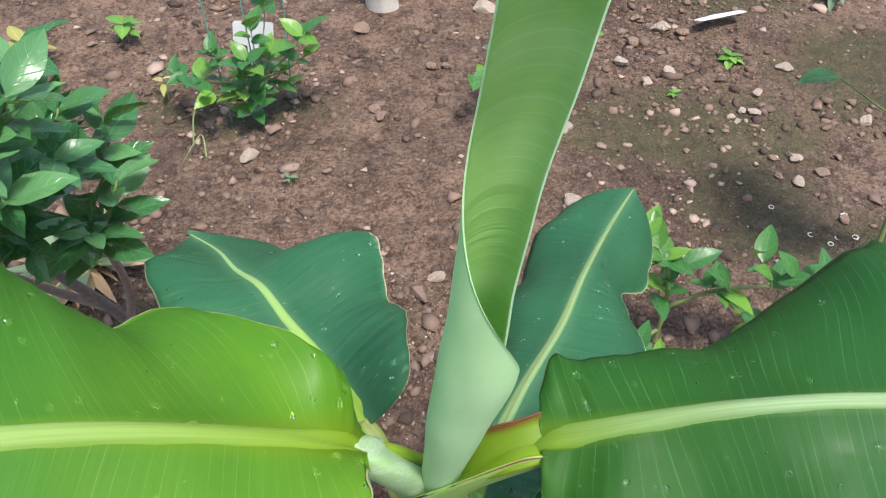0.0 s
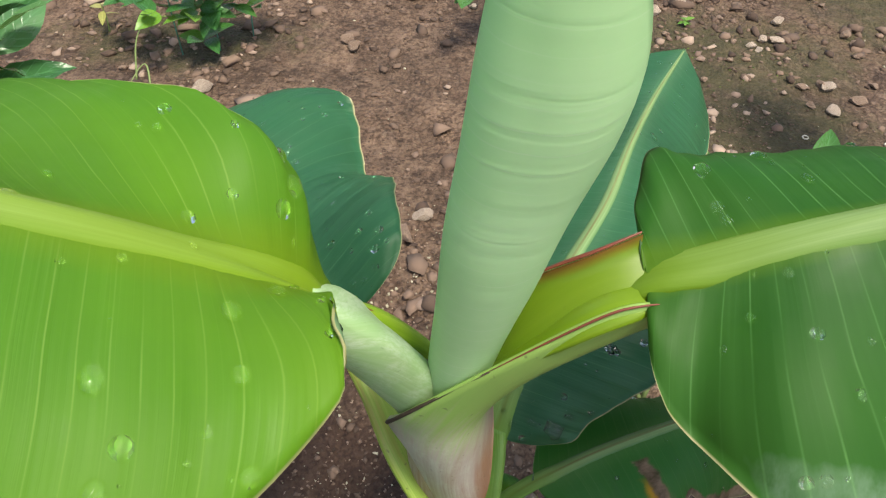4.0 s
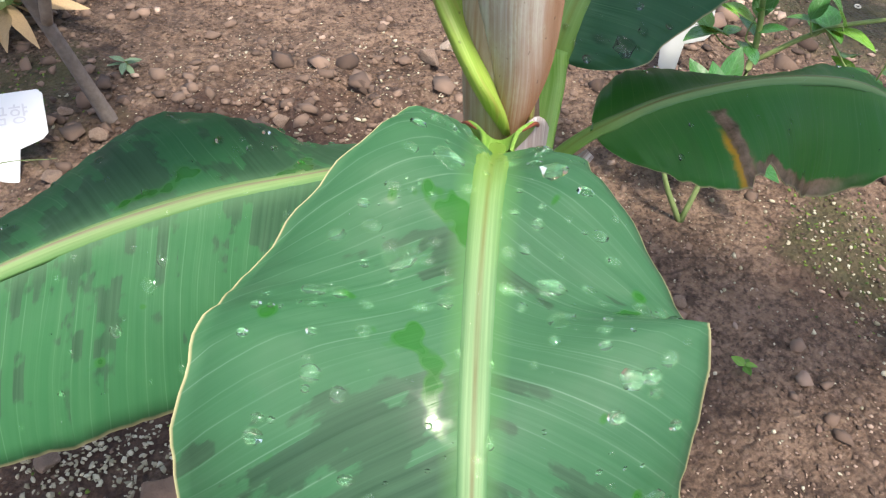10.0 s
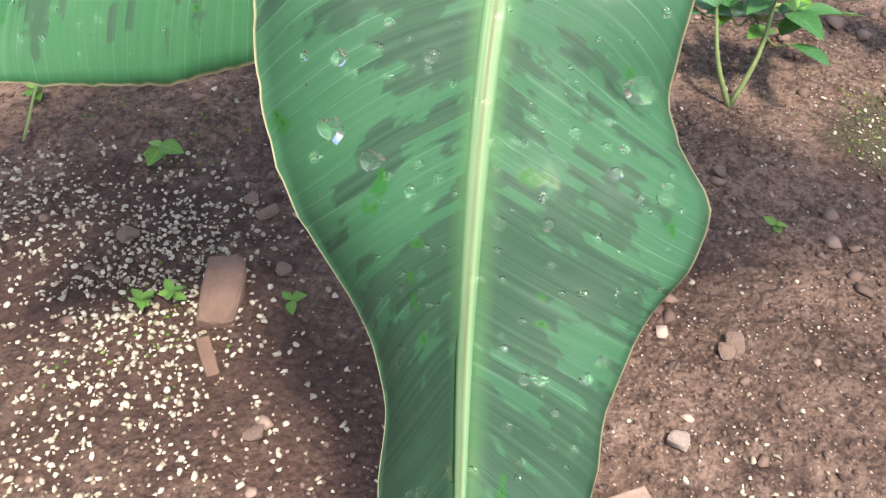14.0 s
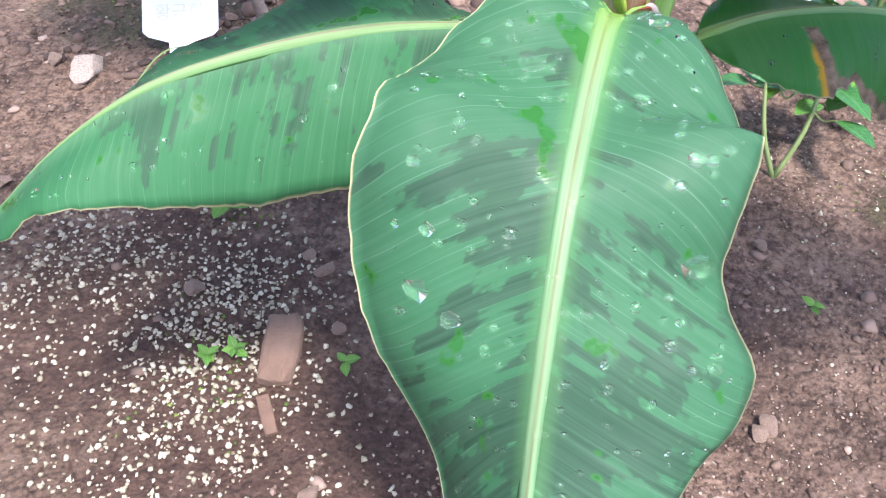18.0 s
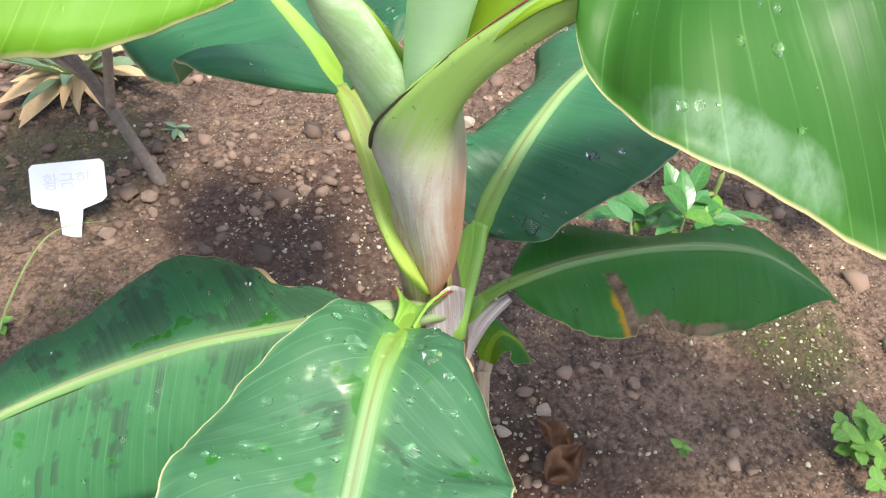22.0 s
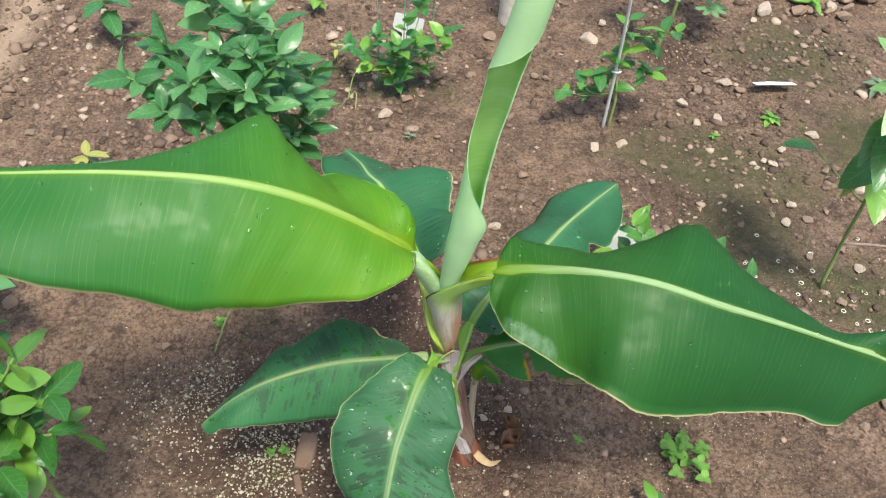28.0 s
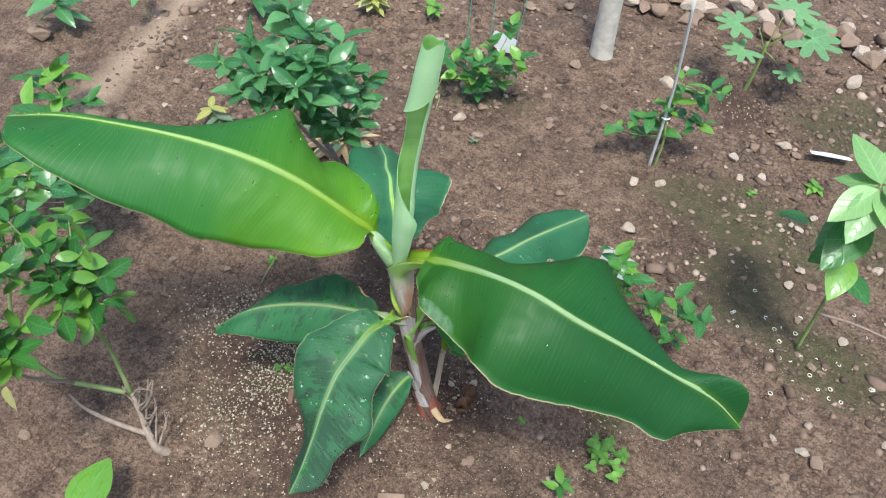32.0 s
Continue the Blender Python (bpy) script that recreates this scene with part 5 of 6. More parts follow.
def grains(name, places, sizes, material, label, category, seed, sides=0, flat=0.7, sink=0.2):
    """Many small lumps in one mesh."""
    rng = np.random.default_rng(seed)
    if sides:
        bm = bmesh.new()
        bmesh.ops.create_icosphere(bm, subdivisions=1, radius=1.0)
        base = np.array([tuple(v.co) for v in bm.verts])
        tris = np.array([[v.index for v in f.verts] for f in bm.faces])
        bm.free()
    else:
        base = np.array([(1, 0, 0), (-1, 0, 0), (0, 1, 0), (0, -1, 0), (0, 0, 1), (0, 0, -1)], dtype=float)
        tris = np.array([(0, 2, 4), (2, 1, 4), (1, 3, 4), (3, 0, 4), (2, 0, 5), (1, 2, 5), (3, 1, 5), (0, 3, 5)])
    n = len(places)
    ang = rng.uniform(0, 2 * np.pi, n)
    shape = 1.0 + rng.uniform(-0.6, 0.5, (n, len(base), 1))
    v = base[None] * shape * (sizes[:, None, None] * 0.5)
    v[:, :, 2] *= flat
    v[:, :, 0] *= rng.uniform(0.75, 1.6, (n, 1))
    v[:, :, 2] *= rng.uniform(0.6, 1.3, (n, 1))
    c, s = np.cos(ang)[:, None], np.sin(ang)[:, None]
    x, y = v[:, :, 0] * c - v[:, :, 1] * s, v[:, :, 0] * s + v[:, :, 1] * c
    z = np.array([soil_height(p[0], p[1]) for p in places])
    out = np.stack([x + places[:, :1], y + places[:, 1:2], v[:, :, 2] + (z + sizes * sink)[:, None]], axis=2).reshape(-1, 3)
    faces = (tris[None] + (np.arange(n) * len(base))[:, None, None]).reshape(-1, 3)
    me = bpy.data.meshes.new(name)
    me.vertices.add(len(out))
    me.vertices.foreach_set("co", out.ravel())
    me.loops.add(len(faces) * 3)
    me.loops.foreach_set("vertex_index", faces.ravel().astype(np.int32))
    me.polygons.add(len(faces))
    me.polygons.foreach_set("loop_start", np.arange(len(faces), dtype=np.int32) * 3)
    me.materials.append(material)
    me.update(calc_edges=True)
    me.validate()
    ob = new(name, me)
    tagged(ob, label, category, kind="stuff")
    return ob


grain_rng = np.random.default_rng(11)


def scattered(n, x0, x1, y0, y1, clump=0.0, scale=6.0):
    p = np.column_stack([grain_rng.uniform(x0, x1, n), grain_rng.uniform(y0, y1, n)])
    if clump:
        keep = np.array([noise.noise((a * scale, b * scale, 3.3)) * 0.5 + 0.5 for a, b in p]) > grain_rng.uniform(clump * 0.5, 0.5 + clump * 0.5, n)
        p = p[keep]
    return p


p = scattered(26000, -0.60, 0.75, -0.20, 1.05, 0.5)
grains("soil_crumbs", p, grain_rng.uniform(0.0018, 0.0050, len(p)), CLOD, "fine dark soil crumbs", "soil crumbs", 1)
p = scattered(9000, -1.3, 1.15, -0.3, 2.2, 0.8, 5.0)
grains("soil_clods", p, grain_rng.gamma(2.0, 0.0018, len(p)) + 0.003, CLOD, "crumbly brown soil clods", "soil clods", 2, 1, 0.55, 0.08)
p = np.concatenate([np.column_stack([grain_rng.normal(cx, sx, n), grain_rng.normal(cy, sy, n)]) for cx, cy, sx, sy, n in ((-0.05, 0.70, 0.16, 0.06, 300), (-0.30, 0.63, 0.07, 0.06, 110), (0.15, 0.38, 0.10, 0.08, 120), (0.45, 1.45, 0.14, 0.12, 260), (0.25, 1.55, 0.25, 0.2, 240))])
p = np.concatenate([p] + [np.column_stack([grain_rng.normal(cx, sx, n), grain_rng.normal(cy, sy, n)]) for cx, cy, sx, sy, n in ((0.55, 1.35, 0.12, 0.14, 170), (0.72, 1.75, 0.18, 0.16, 200), (-0.35, 1.5, 0.25, 0.16, 150), (0.05, 1.05, 0.10, 0.14, 70), (-0.75, 0.75, 0.16, 0.20, 130))])
grains("soil_clods", p, grain_rng.gamma(1.6, 0.0030, len(p)) + 0.003, CLOD, "dug reddish soil clods behind the stem", "soil clods", 3, 1, 0.55, 0.08)
p = scattered(5200, -1.3, 1.15, -0.3, 2.3, 0.8, 3.0)
grains("small_pebbles", p, grain_rng.gamma(1.5, 0.0026, len(p)) + 0.0022, PEBBLE, "small brown and tan pebbles in soil", "pebbles", 4, 1, 0.5, 0.08)
p = scattered(9000, -0.2, 0.75, -0.2, 0.9, 0.4, 4.0)
grains("pale_grit", p, grain_rng.uniform(0.0013, 0.0032, len(p)), PEBBLE, "fine pale grit on damp soil", "grit", 5)
p = np.concatenate([np.column_stack([grain_rng.normal(cx, sx, n), grain_rng.normal(cy, sy, n)]) for cx, cy, sx, sy, n in (
    (-0.36, 0.29, 0.055, 0.035, 330), (-0.22, 0.29, 0.05, 0.045, 420), (-0.19, 0.20, 0.040, 0.055, 620), (-0.21, 0.08, 0.05, 0.06, 330), (-0.29, 0.16, 0.07, 0.07, 430), (-0.42, 0.23, 0.05, 0.05, 260), (-0.10, 0.06, 0.07, 0.08, 260), (-0.18, 0.00, 0.08, 0.06, 150), (0.06, 0.20, 0.05, 0.07, 120),
    (0.43, 0.49, 0.045, 0.06, 120), (0.25, 0.08, 0.06, 0.06, 120), (0.0, 0.70, 0.06, 0.08, 130), (-0.13, 0.60, 0.07, 0.05, 90), (0.1, 0.45, 0.3, 0.25, 320), (0.15, 0.36, 0.05, 0.05, 90), (0.40, 1.62, 0.05, 0.06, 90), (0.3, 1.2, 0.5, 0.5, 160))])
grains("perlite_grains", p, np.minimum(grain_rng.gamma(3.0, 0.00068, len(p)) + 0.0010, 0.0046), PERLITE, "white and cream perlite grains strewn on soil", "perlite", 6, 1, 0.8, 0.25)

p = np.concatenate([np.column_stack([grain_rng.normal(cx, sx, n), grain_rng.normal(cy, sy, n)]) for cx, cy, sx, sy, n in (
    (-0.43, 0.63, 0.025, 0.03, 110), (-0.40, 0.70, 0.04, 0.03, 80), (-0.33, 0.45, 0.03, 0.03, 110), (0.44, 0.52, 0.035, 0.05, 170), (-0.22, 0.40, 0.03, 0.03, 60), (0.80, 0.90, 0.05, 0.04, 110), (-0.20, 0.19, 0.03, 0.03, 60), (0.40, 1.15, 0.10, 0.05, 90))])
grains("moss_tufts", p, grain_rng.uniform(0.0014, 0.0036, len(p)), MOSS, "tiny green moss tufts on damp soil", "moss", 7, 1, 0.8, 0.1)
p = scattered(15000, -1.4, 1.25, 0.50, 2.4, 0.75, 3.5)
grains("soil_clods", p, grain_rng.gamma(1.4, 0.0050, len(p)) + 0.004, CLOD, "coarse dry brown clods on open soil", "soil clods", 9, 1, 0.6, 0.08)
p = scattered(3600, -1.4, 1.30, 0.85, 2.5, 0.85, 2.6)
grains("small_pebbles", p, grain_rng.gamma(1.4, 0.0042, len(p)) + 0.006, PEBBLE, "tan pebbles strewn over open soil", "pebbles", 10, 1, 0.6, 0.08)

p = np.concatenate([scattered(2600, 0.08, 0.75, -0.10, 0.62, 0.4, 5.0), scattered(1500, -0.35, 0.25, 0.45, 0.85, 0.4, 5.0)])
grains("pale_specks", p, grain_rng.uniform(0.0010, 0.0024, len(p)), PERLITE, "fine pale specks sprinkled on brown soil", "grit", 12, 0, 0.7, 0.2)

# white snail-like husks: small rings and curls
ring_rng = random.Random(21)
for q in range(36):
    x, y = ring_rng.gauss(0.80, 0.11), ring_rng.gauss(0.85, 0.10)
    r = ring_rng.uniform(0.0028, 0.0048)
    arc = ring_rng.choice([6.0, 6.0, 4.2, 2.2])
    z = soil_height(x, y) + 0.002
    a0 = ring_rng.uniform(0, 6.28)
    pts = [(x + r * math.cos(a0 + arc * i / 7), y + r * math.sin(a0 + arc * i / 7), z) for i in range(8)]
    ob = new("husk_ring", sweep("husk_ring", pts, [0.0008, 0.0013, 0.0011, 0.0007], HUSK, 18, 6))
    tagged(ob, "small white curled husk lying on dark soil", "husk", "white husks")


# ---- foliage helpers ----
def shrub_leaf_mesh(name, material, width=0.42, fold=0.25, droop=0.35, tip=1.6, rows=9, cols=5, wavy=0.02, seed=0, peak=0.85, blunt=0.8):
    """A pointed oval leaf one unit long, lying along y, upper side to z."""
    verts, uvs = [], []
    for i in range(rows):
        s = i / (rows - 1)
        w = width * 0.5 * (math.sin(math.pi * min(1.0, s ** peak)) ** blunt if 0 < s < 1 else 0.0) * (1.0 - 0.25 * s ** tip) + 0.004
        for j in range(cols):
            v = 2 * j / (cols - 1) - 1
            z = fold * w * abs(v) - droop * s * s * 0.6 + wavy * noise.noise((s * 5 + seed, v * 2, seed))
            verts.append((w * v, s, z))
            uvs.append((s, v))
    return mesh_of(name, verts, grid_faces(rows, cols), [material], uvs={"share": uvs})


def leaf_at(parent, me, pos, out, up, size, twist=0.0):
    out = Vector(out).normalized()
    side = out.cross(Vector(up))
    side = side.normalized() if side.length > 1e-3 else Vector((1, 0, 0))
    nrm = side.cross(out)
    rot = Matrix((side, out, nrm)).transposed().to_4x4() @ Matrix.Rotation(twist, 4, 'Y')
    ob = new("leaf", me)
    ob.parent = parent
    ob.matrix_basis = Matrix.Translation(Vector(pos) - parent.location) @ rot @ Matrix.Scale(size, 4)
    return ob


def stem_part(name, pts, radii, material, parent, label="", sides=7, steps=16):
    me = sweep(name, [tuple(Vector(p) - parent.location) for p in pts], radii, material, steps, sides)
    return piece(name, me, parent, label)


def base_of(name, x, y, label, category, group=""):
    ob = new(name)
    ob.location = (x, y, soil_height(x, y))
    tagged(ob, label, category, group)
    return ob


def shrub(root, nodes, tips, meshes, size, per_tip, bark, seed, lift=0.35, main_r=0.006, spread=1.0, jitter=0.2):
    """Branches from a main node to each tip, with a whorl of leaves round every tip."""
    rng = random.Random(seed)
    for tip in tips:
        tip = Vector(tip)
        node = min((Vector(n) for n in nodes), key=lambda n: (n - tip).length)
        mid = node.lerp(tip, 0.55) + Vector((rng.uniform(-0.01, 0.01), rng.uniform(-0.01, 0.01), -0.012))
        stem_part("twig", [node, mid, tip], [main_r * 0.5, main_r * 0.36, main_r * 0.22], bark, root, sides=5, steps=8)
        way = (tip - node).normalized()
        a0 = rng.uniform(0, 6.28)
        n = per_tip + rng.randint(-1, 1)
        for q in range(n):
            a = a0 + q * 2.4
            back = 0.030 * q / max(1, n - 1) * spread
            open_ = 0.55 + 0.5 * q / max(1, n - 1)
            out = Vector((math.cos(a) * open_, math.sin(a) * open_, lift * (1.0 - 0.9 * q / n) + rng.uniform(-0.12, 0.12))) + way * 0.35
            leaf_at(root, rng.choice(meshes), tip - way * back, out, (rng.uniform(-jitter, jitter), rng.uniform(-jitter, jitter), 1.0), size * rng.uniform(0.6, 1.15), rng.uniform(-1.7, 1.7) * jitter)


def leaf_set(material, **more):
    return [shrub_leaf_mesh("leaf", material, seed=q, droop=d, **more) for q, d in ((1, 0.15), (2, 0.35), (3, 0.55))]


# shrub with bare twigs, beside the path
root = base_of("leafy_shrub", -0.279, -0.075, "leafy green shrub with bare lower twigs in soil", "shrub")
stem_part("trunk", [(-0.272, -0.068, -0.01), (-0.290, -0.078, 0.015), (-0.313, -0.070, 0.035), (-0.345, -0.050, 0.060), (-0.376, -0.035, 0.085)], [0.011, 0.0085, 0.007, 0.006, 0.005], BARK, root, "grey woody trunk")
stem_part("branch", [(-0.376, -0.035, 0.085), (-0.405, -0.020, 0.13), (-0.425, -0.010, 0.18), (-0.40, -0.03, 0.30), (-0.42, -0.04, 0.40)], [0.005, 0.0045, 0.004, 0.0035, 0.003], GREEN_TWIG, root)
stem_part("branch", [(-0.376, -0.035, 0.085), (-0.430, -0.065, 0.105), (-0.495, -0.096, 0.13), (-0.55, -0.10, 0.22), (-0.58, -0.03, 0.36)], [0.0055, 0.005, 0.0045, 0.004, 0.003], GREEN_TWIG, root)
stem_part("branch", [(-0.313, -0.070, 0.035), (-0.375, -0.090, 0.052), (-0.437, -0.102, 0.070), (-0.475, -0.10, 0.085)], [0.006, 0.005, 0.0035, 0.0015], BARK, root, "bare dead branch")
stem_part("branch", [(-0.465, -0.085, 0.12), (-0.46, -0.15, 0.24), (-0.42, -0.18, 0.38)], [0.004, 0.0035, 0.003], BARK, root)
dead = random.Random(8)
for q in range(11):
    a = Vector((-0.285 - 0.0085 * q, -0.075 + 0.0035 * q, 0.020 + 0.006 * q))
    b = a + Vector((dead.uniform(-0.035, 0.045), dead.uniform(0.0, 0.06), dead.uniform(0.03, 0.085)))
    m = a.lerp(b, 0.5) + Vector((dead.uniform(-0.012, 0.012), dead.uniform(-0.012, 0.012), 0.0))
    stem_part("dead_twig", [a, m, b], [0.0026, 0.0020, 0.0011], BARK, root, "bare dead twig", sides=5, steps=8)
    stem_part("dead_twig", [m, m.lerp(b, 0.5) + Vector((0.010, -0.006, 0.010)), m + Vector((dead.uniform(-0.025, 0.025), dead.uniform(-0.01, 0.03), 0.035))], [0.0016, 0.0013, 0.0008], BARK, root, sides=5, steps=6)
FRESH_LEAVES = leaf_set(SHRUB_FRESH, width=0.56, fold=0.16, peak=1.15, blunt=0.72, wavy=0.05)
shrub(root, [(-0.42, -0.04, 0.40), (-0.40, -0.03, 0.30), (-0.42, -0.18, 0.38), (-0.58, -0.03, 0.36), (-0.55, -0.10, 0.24)],
      [(-0.68, 0.08, 0.50), (-0.64, 0.12, 0.45), (-0.58, -0.03, 0.52), (-0.49, -0.03, 0.52), (-0.50, -0.10, 0.50), (-0.43, -0.03, 0.49), (-0.37, 0.01, 0.50), (-0.43, -0.11, 0.52), (-0.39, -0.06, 0.46),
       (-0.34, 0.0, 0.45), (-0.33, -0.01, 0.39), (-0.40, -0.17, 0.52), (-0.36, -0.13, 0.47), (-0.36, -0.08, 0.42), (-0.40, -0.22, 0.49), (-0.35, -0.18, 0.44), (-0.37, -0.24, 0.46), (-0.64, 0.06, 0.42), (-0.54, 0.10, 0.40), (-0.35, -0.05, 0.37),
       (-0.46, -0.15, 0.54), (-0.50, -0.20, 0.50), (-0.56, -0.08, 0.50), (-0.47, 0.05, 0.46), (-0.60, 0.02, 0.48)],
      FRESH_LEAVES, 0.053, 9, GREEN_TWIG, 31, lift=0.0, spread=2.2, jitter=0.5)
leaf_at(root, shrub_leaf_mesh("leaf", LEAF_YELLOW, droop=0.2), (-0.325, -0.215, 0.43), (0.1, -0.3, -1.0), (0.2, -1.0, 0.2), 0.055)

# dense dark shrub behind
root = base_of("dark_shrub", -0.309, 0.658, "dense glossy dark-green shrub on a woody stem", "shrub")
stem_part("trunk", [(-0.309, 0.658, -0.01), (-0.325, 0.652, 0.07), (-0.345, 0.640, 0.17), (-0.360, 0.600, 0.29), (-0.35, 0.56, 0.42)], [0.0095, 0.0072, 0.0070, 0.0060, 0.0050], BARK_DARK, root, "dark grey woody stem")
stem_part("branch", [(-0.345, 0.640, 0.17), (-0.39, 0.61, 0.25), (-0.42, 0.55, 0.38)], [0.006, 0.005, 0.004], BARK, root)
stem_part("branch", [(-0.335, 0.645, 0.13), (-0.30, 0.62, 0.24), (-0.28, 0.58, 0.36)], [0.006, 0.005, 0.004], BARK, root)
shrub(root, [(-0.35, 0.56, 0.42), (-0.42, 0.55, 0.38), (-0.28, 0.58, 0.36), (-0.36, 0.60, 0.30)],
      [(-0.45, 0.43, 0.56), (-0.43, 0.50, 0.58), (-0.33, 0.48, 0.60), (-0.35, 0.42, 0.58), (-0.27, 0.43, 0.58), (-0.26, 0.52, 0.58), (-0.31, 0.55, 0.62), (-0.39, 0.57, 0.62), (-0.26, 0.54, 0.50), (-0.27, 0.47, 0.52),
       (-0.33, 0.43, 0.52), (-0.40, 0.42, 0.52), (-0.25, 0.60, 0.42), (-0.27, 0.55, 0.40), (-0.30, 0.51, 0.42), (-0.27, 0.66, 0.45), (-0.33, 0.66, 0.52), (-0.28, 0.48, 0.60), (-0.35, 0.50, 0.52), (-0.28, 0.61, 0.50)],
      leaf_set(SHRUB_DEEP, width=0.50, fold=0.26, wavy=0.06, peak=0.95), 0.060, 12, GREEN_TWIG, 32, lift=0.10, spread=2.0, jitter=0.45)

# strap-leaved plant with dead orange leaves at its foot
root = base_of("strap_leaf_plant", -0.49, 0.84, "grey-green strap-leaved plant with dead orange leaves", "plant")
straps = leaf_set(LEAF_GREY, width=0.16, fold=0.5)
dry = leaf_set(DRY_TAN, width=0.26, fold=0.3)
strap_rng = random.Random(4)
for q in range(16):
    a = q * 2.4
    leaf_at(root, strap_rng.choice(straps), (-0.49 + 0.01 * math.cos(a), 0.84 + 0.01 * math.sin(a), 0.02), (math.cos(a), math.sin(a), 1.4 - 0.05 * q), (0, 0, 1), strap_rng.uniform(0.09, 0.15))
for q in range(26):
    a = q * 2.4 + 0.3
    ob = leaf_at(root, strap_rng.choice(dry), (-0.49 + 0.015 * math.cos(a), 0.84 + 0.015 * math.sin(a), 0.035), (math.cos(a), math.sin(a), strap_rng.uniform(-0.1, 0.25)), (0.2, 0.1, 1), strap_rng.uniform(0.06, 0.10), strap_rng.uniform(-0.6, 0.6))
    ob.name = "dead_leaf"

# climber on green wires
root = base_of("climbing_vine", -0.28, 1.235, "small green climbing vine held by green wires", "vine")
for x0, y0, x1, y1 in ((-0.33, 1.22, -0.36, 1.30), (-0.27, 1.23, -0.285, 1.31), (-0.22, 1.27, -0.19, 1.36)):
    stem_part("wire", [(x0, y0, 0.0), ((x0 + x1) / 2, (y0 + y1) / 2, 0.35), (x1, y1, 0.75)], [0.0014, 0.0014, 0.0014], WIRE, root, "thin green support wire", sides=5)
shrub(root, [(-0.28, 1.235, 0.02), (-0.28, 1.24, 0.08)],
      [(-0.37, 1.22, 0.10), (-0.30, 1.20, 0.08), (-0.26, 1.23, 0.06), (-0.23, 1.28, 0.08), (-0.17, 1.24, 0.14), (-0.27, 1.19, 0.16), (-0.34, 1.22, 0.16), (-0.24, 1.24, 0.14), (-0.21, 1.26, 0.06), (-0.29, 1.20, 0.04),
       (-0.42, 1.24, 0.10), (-0.25, 1.34, 0.20), (-0.17, 1.24, 0.18), (-0.35, 1.17, 0.10), (-0.26, 1.23, 0.20), (-0.28, 1.20, 0.12)],
      leaf_set(SHRUB_CITRUS, width=0.66), 0.048, 5, GREEN_TWIG, 33, main_r=0.004)

# sapling tied to a pale stake
root = base_of("staked_sapling", 0.25, 1.245, "young citrus sapling tied to a pale stake", "sapling")
stem_part("stake", [(0.250, 1.245, -0.02), (0.243, 1.260, 0.24), (0.226, 1.232, 0.51)], [0.0042, 0.0040, 0.0038], PLASTIC_GREY, root, "pale grey stake")
stem_part("stem", [(0.262, 1.252, -0.01), (0.262, 1.262, 0.08), (0.245, 1.268, 0.17), (0.245, 1.29, 0.25)], [0.004, 0.0035, 0.003, 0.002], GREEN_TWIG, root)
stem_part("tie", [(0.238, 1.258, 0.155), (0.250, 1.250, 0.160), (0.258, 1.262, 0.158), (0.248, 1.272, 0.155)], [0.002, 0.002, 0.002, 0.002], PLASTIC_WHITE, root, "white tie band")
shrub(root, [(0.255, 1.265, 0.09), (0.245, 1.268, 0.17), (0.245, 1.29, 0.24)],
      [(0.13, 1.22, 0.10), (0.17, 1.24, 0.12), (0.20, 1.26, 0.14), (0.19, 1.26, 0.08), (0.23, 1.29, 0.12), (0.23, 1.29, 0.18), (0.26, 1.28, 0.20), (0.25, 1.32, 0.26), (0.27, 1.31, 0.14), (0.31, 1.32, 0.14), (0.34, 1.33, 0.13), (0.30, 1.31, 0.22), (0.36, 1.27, 0.28), (0.33, 1.30, 0.26)],
      leaf_set(SHRUB_CITRUS, width=0.56), 0.052, 4, GREEN_TWIG, 34, main_r=0.004, lift=0.1)

# pale trunk
root = base_of("tree_trunk", -0.06, 1.63, "pale grey slender tree trunk standing in soil", "tree")
stem_part("trunk", [(-0.06, 1.63, -0.02), (-0.062, 1.632, 0.03), (-0.070, 1.64, 0.25), (-0.08, 1.66, 0.6), (-0.10, 1.70, 1.2)], [0.046, 0.036, 0.033, 0.031, 0.028], PALE_BARK, root, "smooth pale bark", sides=18, steps=30)

# citrus behind the broad leaf
root = base_of("young_citrus", 0.37, 0.70, "young glossy citrus with bright new leaves, in soil", "citrus plant")
stem_part("stem", [(0.37, 0.70, -0.01), (0.37, 0.70, 0.10), (0.35, 0.70, 0.19)], [0.004, 0.0035, 0.0025], GREEN_TWIG, root)
stem_part("branch", [(0.37, 0.70, 0.08), (0.43, 0.69, 0.13), (0.50, 0.67, 0.16), (0.545, 0.66, 0.18)], [0.003, 0.0026, 0.002, 0.0014], GREEN_TWIG, root)
stem_part("branch", [(0.37, 0.70, 0.03), (0.33, 0.66, 0.05), (0.30, 0.62, 0.06)], [0.003, 0.0025, 0.002], GREEN_TWIG, root)
